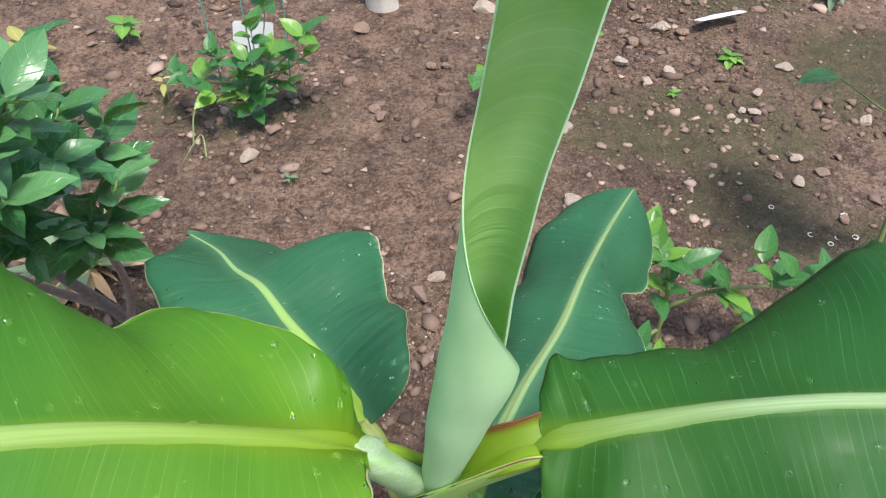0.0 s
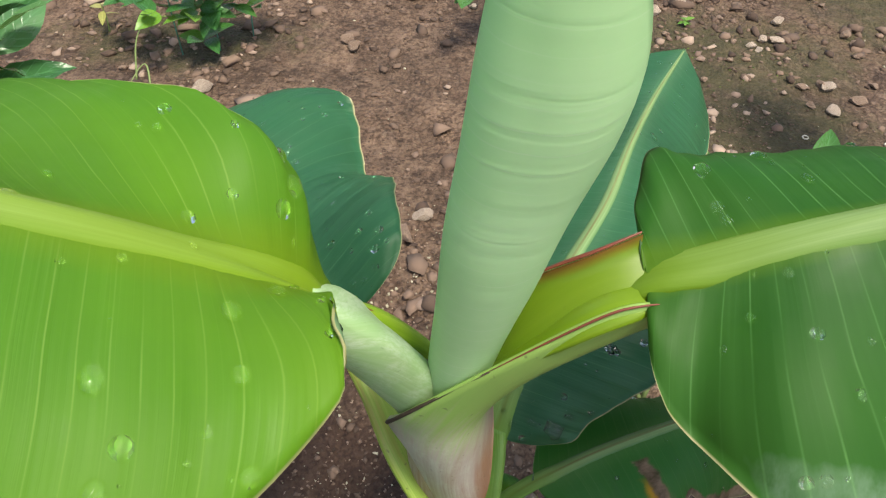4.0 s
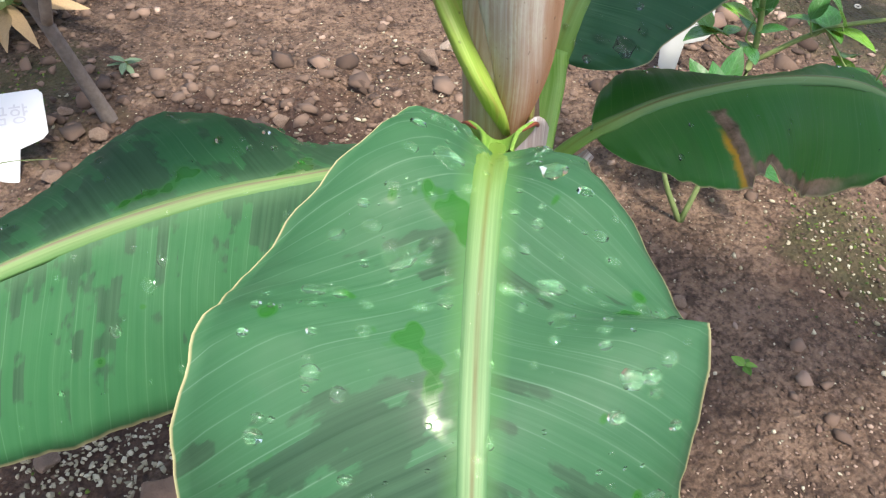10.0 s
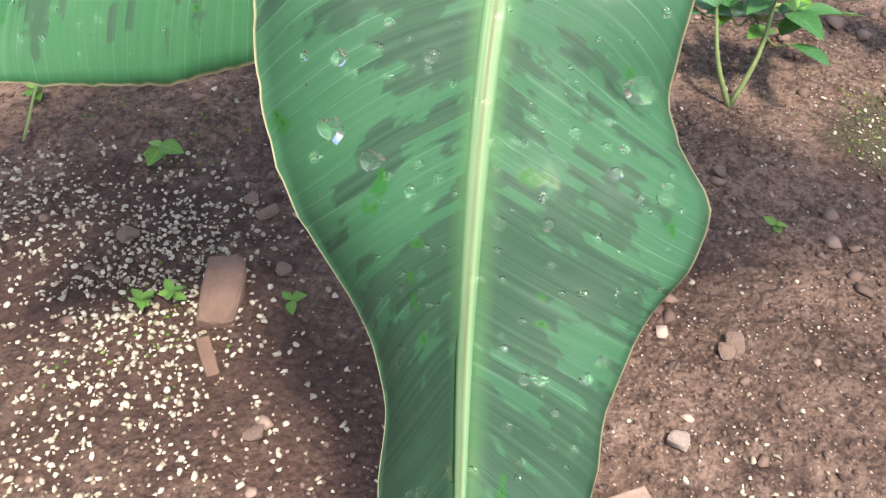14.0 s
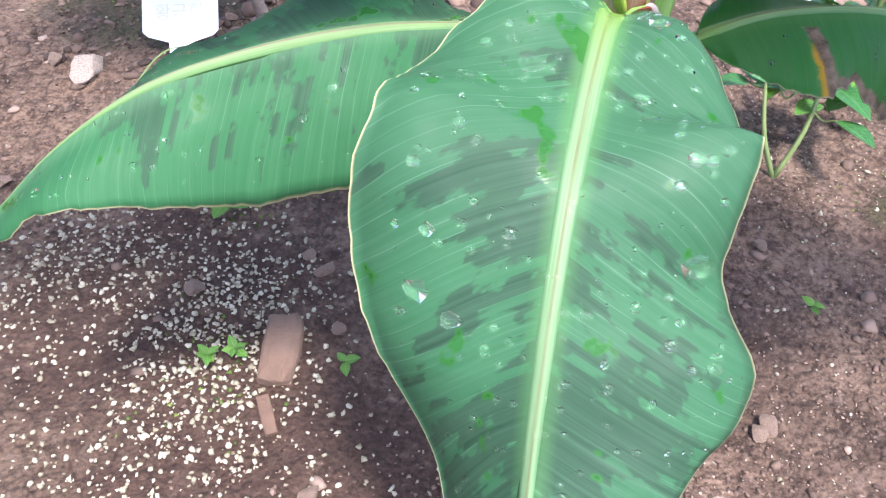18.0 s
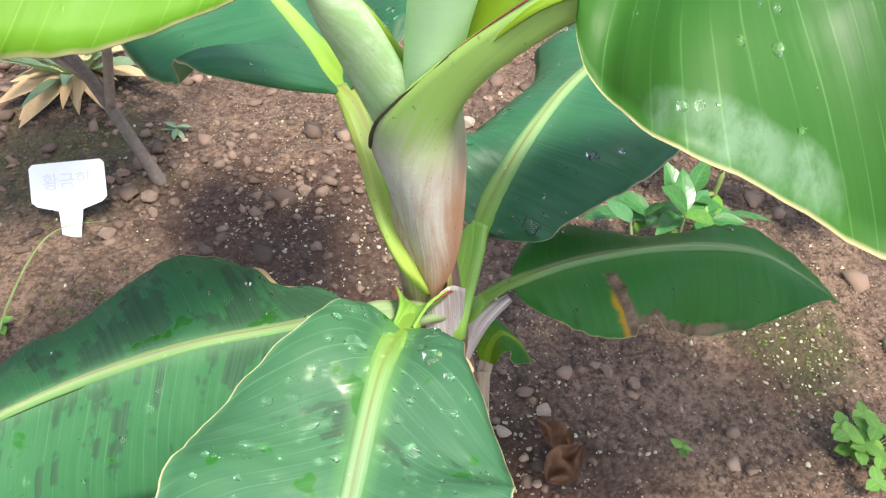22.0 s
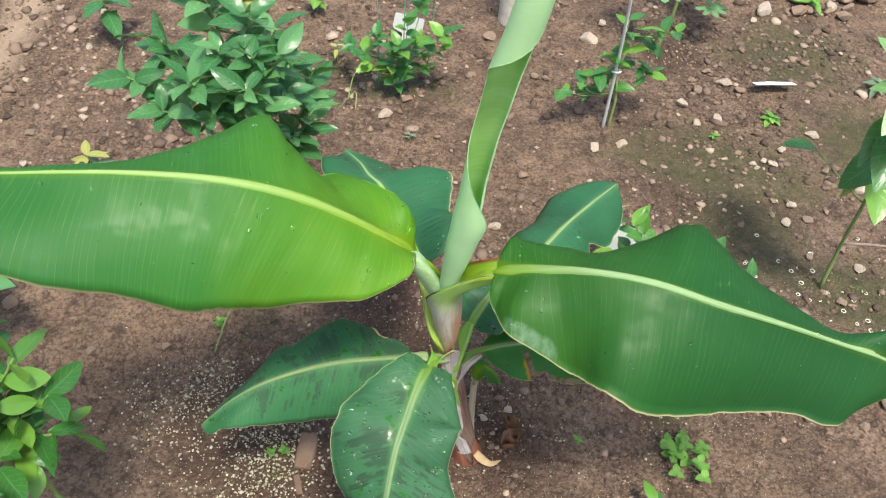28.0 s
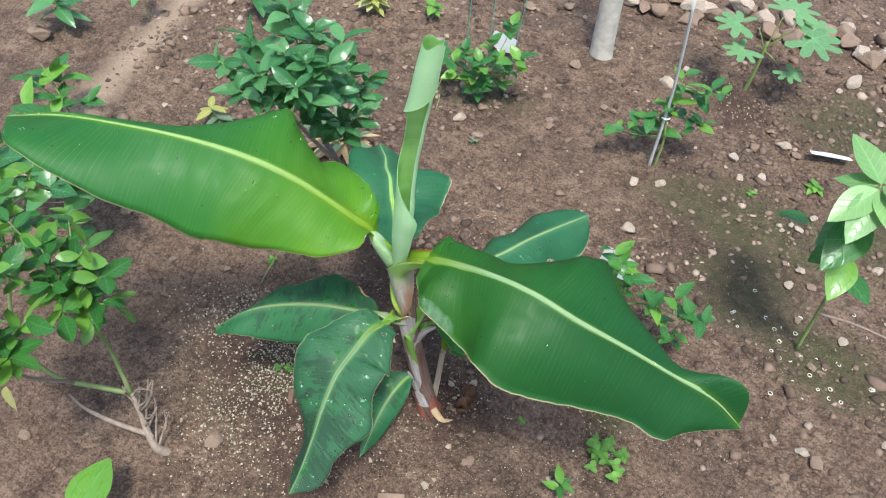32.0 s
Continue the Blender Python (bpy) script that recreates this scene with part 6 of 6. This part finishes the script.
shrub(root, [(0.30, 0.62, 0.06), (0.37, 0.70, 0.10), (0.43, 0.69, 0.13), (0.50, 0.67, 0.155), (0.35, 0.70, 0.18)],
      [(0.31, 0.71, 0.22), (0.34, 0.70, 0.20), (0.37, 0.69, 0.18), (0.41, 0.69, 0.14), (0.44, 0.68, 0.14), (0.46, 0.69, 0.20), (0.48, 0.67, 0.18), (0.51, 0.67, 0.18), (0.54, 0.66, 0.19), (0.48, 0.68, 0.08), (0.50, 0.68, 0.06), (0.36, 0.70, 0.14), (0.33, 0.73, 0.10), (0.30, 0.70, 0.14), (0.31, 0.61, 0.11), (0.27, 0.61, 0.07), (0.34, 0.60, 0.08), (0.30, 0.57, 0.12), (0.25, 0.63, 0.05), (0.36, 0.63, 0.06), (0.33, 0.57, 0.06)],
      leaf_set(SHRUB_CITRUS, width=0.54), 0.048, 4, GREEN_TWIG, 35, main_r=0.003)

# large-leaved plant at the edge
LEAF_ONE = shrub_leaf_mesh("leaf", SHRUB_CITRUS, width=0.5)
root = base_of("large_leaf_plant", 0.755, 0.860, "pale large-leaved plant on a thin stem", "plant")
stem_part("stem", [(0.755, 0.860, -0.01), (0.748, 0.875, 0.12), (0.735, 0.865, 0.26), (0.715, 0.850, 0.42), (0.700, 0.840, 0.525)], [0.0045, 0.0040, 0.0034, 0.0028, 0.002], GREEN_TWIG, root)
stem_part("branch", [(0.748, 0.875, 0.12), (0.82, 0.87, 0.14), (0.92, 0.86, 0.15)], [0.003, 0.0026, 0.002], BARK, root)
PALE_LEAVES = leaf_set(LEAF_PALE, width=0.56, fold=0.2)
DEEP_LEAVES = leaf_set(SHRUB_CITRUS, width=0.62, fold=0.15)
for hub, tip, kind in (((0.700, 0.840, 0.525), (0.629, 0.905, 0.560), 0), ((0.698, 0.838, 0.520), (0.630, 0.845, 0.502), 0), ((0.700, 0.832, 0.518), (0.648, 0.752, 0.486), 0), ((0.702, 0.835, 0.515), (0.690, 0.735, 0.470), 0),
                       ((0.704, 0.842, 0.520), (0.790, 0.800, 0.540), 0), ((0.702, 0.846, 0.522), (0.720, 0.945, 0.550), 0), ((0.704, 0.840, 0.510), (0.760, 0.755, 0.500), 0), ((0.704, 0.846, 0.524), (0.785, 0.885, 0.560), 0),
                       ((0.712, 0.850, 0.455), (0.655, 0.780, 0.400), 1), ((0.716, 0.850, 0.430), (0.683, 0.736, 0.400), 1), ((0.728, 0.858, 0.340), (0.680, 0.890, 0.240), 1), ((0.730, 0.860, 0.320), (0.728, 0.765, 0.300), 1),
                       ((0.722, 0.855, 0.370), (0.660, 0.830, 0.300), 1), ((0.735, 0.862, 0.270), (0.790, 0.800, 0.300), 1)):
    way = Vector(tip) - Vector(hub)
    leaf_at(root, (PALE_LEAVES, DEEP_LEAVES)[kind][kind], hub, way, (0.1, -0.2, 1.0), way.length * 1.05)
stem_part("leaf_stalk", [(0.735, 0.865, 0.24), (0.700, 0.935, 0.235), (0.650, 0.985, 0.255)], [0.002, 0.0016, 0.0012], GREEN_TWIG, root, sides=5, steps=6)
leaf_at(root, LEAF_ONE, (0.650, 0.985, 0.255), (-0.8, -0.25, 0.25), (0, 0, 1), 0.075)

# papaya-like seedling with lobed leaves
def lobed_leaf(material):
    verts, faces, uvs = [(0, 0.45, 0.02)], [], [(0.2, 0.0)]
    ring = []
    for q in range(28):
        a = -2.5 + 5.0 * q / 27
        r = 0.30 + 0.30 * abs(math.sin(q * math.pi / 4)) ** 0.8
        verts.append((r * math.sin(a), 0.45 + r * math.cos(a), -0.10 * r * r + 0.02 * math.sin(q)))
        uvs.append((0.9, 0.9 * math.sin(q * math.pi / 4)))
        ring.append(q + 1)
    for q in range(27):
        faces.append((0, ring[q], ring[q + 1]))
    return mesh_of("leaf", verts, faces, [material], uvs={"share": uvs})


root = base_of("lobed_leaf_seedling", 0.38, 1.72, "soft green seedling with deeply lobed leaves", "seedling")
stem_part("stem", [(0.38, 1.72, -0.01), (0.385, 1.725, 0.08), (0.385, 1.73, 0.17)], [0.006, 0.005, 0.004], GREEN_TWIG, root)
lobed = lobed_leaf(LEAF_PAPAYA)
for x, y, z, size in ((0.345, 1.72, 0.21, 0.12), (0.395, 1.76, 0.24, 0.13), (0.425, 1.73, 0.22, 0.15), (0.36, 1.69, 0.17, 0.10), (0.44, 1.77, 0.21, 0.12), (0.44, 1.71, 0.12, 0.08)):
    out = Vector((x, y, z)) - Vector((0.385, 1.73, 0.14))
    stem_part("leaf_stalk", [(0.385, 1.73, 0.14), Vector((0.385, 1.73, 0.15)).lerp(Vector((x, y, z)), 0.6), (x, y, z)], [0.0022, 0.0018, 0.0014], GREEN_TWIG, root, sides=5, steps=6)
    leaf_at(root, lobed, (x, y, z), (out.x, out.y, 0.0), (0, 0, 1), size)

# small citrus under the lime leaf's tip
root = base_of("small_citrus", -1.13, 0.50, "small citrus seedling with glossy leaves", "seedling")
stem_part("stem", [(-1.13, 0.50, -0.01), (-1.14, 0.50, 0.10), (-1.19, 0.51, 0.19)], [0.003, 0.0025, 0.0015], GREEN_TWIG, root)
shrub(root, [(-1.14, 0.50, 0.09)], [(-1.20, 0.48, 0.15), (-1.18, 0.54, 0.15), (-1.12, 0.48, 0.13), (-1.06, 0.52, 0.12), (-1.15, 0.41, 0.13), (-1.08, 0.42, 0.13)], leaf_set(SHRUB_CITRUS, width=0.5), 0.085, 4, GREEN_TWIG, 38, main_r=0.003)
root = base_of("dark_seedling", -0.95, 0.24, "low dark glossy seedling among the shrubs", "seedling")
shrub(root, [(-0.95, 0.24, 0.05)], [(-0.98, 0.28, 0.18), (-0.90, 0.22, 0.2), (-0.84, 0.28, 0.2), (-0.80, 0.20, 0.22), (-1.0, 0.20, 0.2), (-0.75, 0.27, 0.18)], leaf_set(SHRUB_DEEP, width=0.5), 0.10, 5, BARK, 39, main_r=0.004)

# low plants, each with a few leaves round its stem
LOW = {"yellow": leaf_set(LEAF_YELLOW, width=0.4), "cream": leaf_set(LEAF_YELLOW, width=0.55), "grey": leaf_set(LEAF_GREY, width=0.4), "clover": leaf_set(LEAF_CLOVER, width=0.7), "fresh": leaf_set(SHRUB_FRESH, width=0.5), "deep": leaf_set(SHRUB_DEEP, width=0.5)}
low_rng = random.Random(77)


def low_plant(name, x, y, kind, n, size, height, label, lift=0.5, category="weed"):
    root = base_of(name, x, y, label, category)
    z = soil_height(x, y)
    stem_part("stem", [(x, y, z - 0.005), (x + 0.003, y, z + height * 0.5), (x, y + 0.003, z + height)], [0.0016, 0.0014, 0.001], GREEN_TWIG, root, sides=5, steps=6)
    for q in range(n):
        a = q * 2.4 + low_rng.uniform(-0.3, 0.3)
        h = height * (1.0 - 0.5 * q / n)
        leaf_at(root, low_rng.choice(LOW[kind]), (x, y, z + h), (math.cos(a), math.sin(a), lift - 0.5 * q / n), (0, 0, 1), size * low_rng.uniform(0.7, 1.1), low_rng.uniform(-0.3, 0.3))


low_plant("weed", -0.321, 0.751, "grey", 6, 0.026, 0.012, "small grey-green weed rosette on soil", 0.25)
low_plant("weed", 0.665, 1.40, "clover", 8, 0.030, 0.016, "small green weed rosette on soil", 0.3)
low_plant("weed", 0.522, 1.284, "clover", 6, 0.018, 0.010, "tiny green weed on soil", 0.4)
low_plant("weed", -0.255, 0.365, "clover", 5, 0.024, 0.016, "small three-leaved seedling on soil", 0.2)
low_plant("weed", -0.205, 0.195, "clover", 7, 0.012, 0.010, "tiny green sprout among perlite", 0.6)
low_plant("weed", -0.185, 0.205, "clover", 6, 0.011, 0.012, "tiny green sprout among perlite", 0.6)
low_plant("weed", -0.095, 0.215, "clover", 3, 0.012, 0.006, "tiny yellow-green sprout on soil", 0.4)
low_plant("weed", -0.40, 0.42, "clover", 7, 0.016, 0.016, "small green weed beside a long grass blade", 0.5)
low_plant("weed", 0.30, 0.36, "clover", 4, 0.012, 0.008, "tiny green sprout on soil", 0.5)
low_plant("weed", -0.60, 1.50, "clover", 7, 0.045, 0.05, "round-leaved green weed on bare soil", 0.4)
low_plant("weed", -0.47, 1.30, "yellow", 4, 0.030, 0.05, "small weed with a yellow leaf", 0.2)
low_plant("weed", -0.85, 0.73, "yellow", 5, 0.060, 0.05, "small weed with yellowing leaves", 0.3)
low_plant("weed", -0.82, 0.72, "grey", 6, 0.055, 0.04, "small dull green weed", 0.3)
low_plant("weed", -0.20, 1.05, "grey", 5, 0.018, 0.014, "tiny green weed on soil", 0.4)
low_plant("seedling", 0.43, 0.255, "fresh", 5, 0.040, 0.06, "bright green seedling with glossy leaves", 0.4, "seedling")
root = base_of("seedling", -0.278, -0.276, "seedling with one broad green leaf", "seedling")
stem_part("stem", [(-0.278, -0.276, -0.005), (-0.272, -0.272, 0.05), (-0.268, -0.266, 0.115)], [0.003, 0.0025, 0.002], GREEN_TWIG, root)
broad = shrub_leaf_mesh("leaf", SHRUB_CITRUS, width=0.78, fold=0.15, droop=0.15, tip=0.8, rows=14, cols=9)
leaf_at(root, broad, (-0.268, -0.266, 0.115), (-0.25, 0.97, 0.06), (0, 0, 1), 0.11)
low_plant("seedling", 0.235, 0.05, "fresh", 4, 0.030, 0.02, "small fresh green seedling on soil", 0.3, "seedling")
low_plant("variegated_plant", -1.50, 0.80, "deep", 9, 0.11, 0.12, "dark green plant with pale leaf margins", 0.2, "plant")
low_plant("variegated_plant", -1.06, 1.20, "deep", 7, 0.09, 0.13, "small dark-green plant on a thin stem", 0.2, "plant")
low_plant("variegated_plant", -1.33, 0.98, "deep", 4, 0.07, 0.14, "small dark-green plant on a thin stem", 0.2, "plant")
low_plant("croton_plant", -0.78, 1.42, "cream", 14, 0.065, 0.06, "cream and yellow leaved low plant", 0.35, "plant")
low_plant("weed", 0.95, 1.62, "grey", 9, 0.045, 0.03, "low grey-green weed near the border", 0.3)
low_plant("weed", 0.80, 2.0, "clover", 7, 0.05, 0.05, "low green weed near the border", 0.3)

# broad weed on two pale stalks
root = base_of("broad_leaf_weed", 0.283, 0.537, "weed with round leaf on two pale stalks", "weed")
stem_part("stalk", [(0.283, 0.537, 0.0), (0.262, 0.555, 0.04), (0.25, 0.585, 0.085)], [0.003, 0.0026, 0.002], GREEN_TWIG, root, sides=6, steps=8)
stem_part("stalk", [(0.284, 0.537, 0.0), (0.300, 0.560, 0.05), (0.305, 0.59, 0.10)], [0.003, 0.0026, 0.002], GREEN_TWIG, root, sides=6, steps=8)
leaf_at(root, LOW["deep"][0], (0.305, 0.585, 0.10), (0.5, 0.7, 0.1), (0, 0, 1), 0.05)
leaf_at(root, LOW["deep"][1], (0.25, 0.58, 0.085), (-0.5, 0.8, 0.1), (0, 0, 1), 0.045)

# clover clump
heart = shrub_leaf_mesh("leaflet", LEAF_CLOVER, width=0.95, fold=0.2, droop=0.1, tip=0.5)
root = base_of("clover_clump", 0.475, 0.375, "clump of light green clover on bare soil", "clover")
clover_rng = random.Random(3)
for q in range(17):
    x, y = 0.475 + clover_rng.gauss(0, 0.022), 0.380 + clover_rng.gauss(0, 0.024)
    h = clover_rng.uniform(0.015, 0.04)
    stem_part("stalk", [(0.475, 0.375, 0.0), (0.475 * 0.4 + x * 0.6, 0.375 * 0.4 + y * 0.6, h * 0.7), (x, y, h)], [0.0008, 0.0008, 0.0007], GREEN_TWIG, root, sides=5, steps=6)
    a0 = clover_rng.uniform(0, 6.28)
    for k in range(3):
        a = a0 + k * 2.094
        ob = leaf_at(root, heart, (x, y, h), (math.cos(a), math.sin(a), 0.1), (0, 0, 1), clover_rng.uniform(0.013, 0.018))
        ob.name = "leaflet"

# long grass blades
for pts in ([(-0.385, 0.36, 0.0), (-0.375, 0.42, 0.05), (-0.36, 0.50, 0.07), (-0.33, 0.565, 0.03)], [(-0.39, 1.15, 0.0), (-0.385, 1.19, 0.05), (-0.36, 1.22, 0.08)], [(-0.36, 1.12, 0.0), (-0.37, 1.15, 0.03), (-0.40, 1.10, 0.004)]):
    ob = new("grass_blade", sweep("grass_blade", pts, [0.0018, 0.0016, 0.0012, 0.0006], GREEN_TWIG, 20, 6, 0.35))
    tagged(ob, "single long green grass blade arching over soil", "grass")

# dry sheath and dead leaf at the stem's foot
ob = new("dry_husk", sweep("dry_husk", [(0.128, 0.285, 0.02), (0.142, 0.278, 0.014), (0.160, 0.276, 0.007), (0.176, 0.288, 0.005)], [0.006, 0.008, 0.0055, 0.001], DRY_TAN, 20, 10, 0.4, 0.5))
tagged(ob, "pale dry fallen leaf sheath on soil", "dry leaf")
ob = new("dead_leaf", shrub_leaf_mesh("dead_leaf", DRY_LEAF, width=0.8, fold=1.2, droop=-0.7, wavy=0.45, rows=16, cols=11, seed=6))
ob.matrix_basis = pose(0.172, 0.312, 0.006, 14, 12, -40) @ Matrix.Scale(0.044, 4)
tagged(ob, "curled brown dead leaf on soil", "dead leaf")
ob = new("dead_leaf", shrub_leaf_mesh("dead_leaf", DRY_LEAF, width=0.6, fold=1.0, droop=-0.5, wavy=0.4, rows=16, cols=11, seed=9))
ob.matrix_basis = pose(0.195, 0.345, 0.008, 14, -10, 60) @ Matrix.Scale(0.045, 4)
tagged(ob, "crumpled brown dead leaf on soil", "dead leaf")


# ---- plant labels ----
def t_label(name, pos, turn, lean, width, tall, material, label, text="", roll=0.0, spike=1.05):
    """A T-shaped plastic plant label: a rounded plate on a short spike."""
    w, h = width / 2, tall
    outline = [(-w * 0.22, -h * spike), (w * 0.14, -h * spike), (w * 0.34, -h * 0.12), (w * 0.86, 0.0), (w, h * 0.10), (w, h * 0.78), (w * 0.9, h * 0.86), (-w * 0.9, h * 0.86), (-w, h * 0.78), (-w, h * 0.10), (-w * 0.86, 0.0), (-w * 0.30, -h * 0.12)]
    bm = bmesh.new()
    face = bm.faces.new([bm.verts.new((x, 0.0, z)) for x, z in outline])
    ext = bmesh.ops.extrude_face_region(bm, geom=[face])
    bmesh.ops.translate(bm, verts=[e for e in ext["geom"] if isinstance(e, bmesh.types.BMVert)], vec=(0, 0.0016, 0))
    bmesh.ops.recalc_face_normals(bm, faces=bm.faces[:])
    bmesh.ops.bevel(bm, geom=bm.edges[:], offset=0.0004, segments=1, affect='EDGES')
    root = new(name)
    root.matrix_basis = pose(*pos, 0, 0, turn) @ pose(0, 0, 0, lean, 0, 0) @ pose(0, 0, 0, 0, roll, 0)
    tagged(root, label, "plant label")
    part("plate", bm, material, root)
    if text:
        curve = bpy.data.curves.new("writing", 'FONT')
        curve.body = text
        curve.size = 0.021
        curve.align_x, curve.align_y = 'CENTER', 'CENTER'
        curve.extrude = 0.0001
        curve.materials.append(INK)
        ob = new("writing", curve)
        ob.parent = root
        ob.matrix_basis = pose(0, -0.0012, h * 0.45, 90, 0, 0)
        tagged(ob, "handwritten grey words")
    return root


t_label("plant_label", (-0.388, 0.582, 0.030), 4, -48, 0.088, 0.058, PLASTIC_WHITE, "white T-shaped plastic plant label stuck in soil", "황금향", -8.0)
t_label("plant_label", (0.668, 1.545, 0.020), 20, 64, 0.108, 0.040, PLASTIC_WHITE, "white plastic plant label tipped over on soil", roll=-6.0, spike=0.2)
t_label("plant_label", (-0.315, 1.430, 0.040), -6, -30, 0.085, 0.050, PLASTIC_GREY, "weathered grey plant label behind the vine")
t_label("plant_label", (0.315, 0.795, 0.050), -8, -30, 0.085, 0.060, PLASTIC_GREY, "weathered grey plant label beside the citrus")


# ---- water on the leaves ----
def water_drops(seed=17):
    rng = random.Random(seed)
    verts, faces = [], []
    plan = {0: (170, 0.0036), 1: (130, 0.0028), 2: (150, 0.0025), 3: (400, 0.0029), 4: (200, 0.0025), 5: (200, 0.0025), 6: (50, 0.0019)}
    for b, (n, big) in plan.items():
        me = BLADES[b].data
        cols = 29 if b < 2 else 25
        rows = len(me.vertices) // 2 // cols
        for _ in range(n):
            i, j = rng.randint(rows // 4 if b < 2 else 4, rows - 4), rng.randint(2, cols - 3)
            v = me.vertices[i * cols + j]
            o = me.vertices[i * cols + j + 1].co
            nrm = v.normal.copy()
            if nrm.z < 0:
                nrm.negate()
            c = v.co.lerp(o, rng.random())
            t1 = (o - v.co).normalized()
            t2 = nrm.cross(t1)
            r = big * rng.uniform(0.3, 1.0) ** 1.6
            long_ = rng.uniform(0.9, 1.4)
            splash = rng.random() < 0.07 and b in (2, 3, 4)
            if splash:
                r *= 2.1
            high = 0.18 if splash else 0.62
            start = len(verts)
            around = 10
            for k, (rad, h) in enumerate(((1.0, -0.05), (0.92, 0.35), (0.62, 0.8))):
                for q in range(around):
                    a = 2 * math.pi * q / around
                    wob = 1.0 + (0.45 * noise.noise((math.cos(a) * 1.5 + c.x * 90, math.sin(a) * 1.5, c.y * 90)) if splash else 0.0)
                    verts.append(c + t1 * (math.cos(a) * r * rad * long_ * wob) + t2 * (math.sin(a) * r * rad * wob) + nrm * (h * r * high))
            verts.append(c + nrm * (r * high))
            for k in range(2):
                for q in range(around):
                    p0, p1 = start + k * around + q, start + k * around + (q + 1) % around
                    faces.append((p0, p1, p1 + around, p0 + around))
            for q in range(around):
                faces.append((start + 2 * around + q, start + 2 * around + (q + 1) % around, start + 3 * around))
            faces.append(tuple(start + q for q in range(around))[::-1])
    ob = new("water_drops", mesh_of("water_drops", verts, faces, [WATER]))
    ob.visible_shadow = False
    tagged(ob, "clear water drops and splashes lying on the leaves", "water drops", kind="stuff")


water_drops()
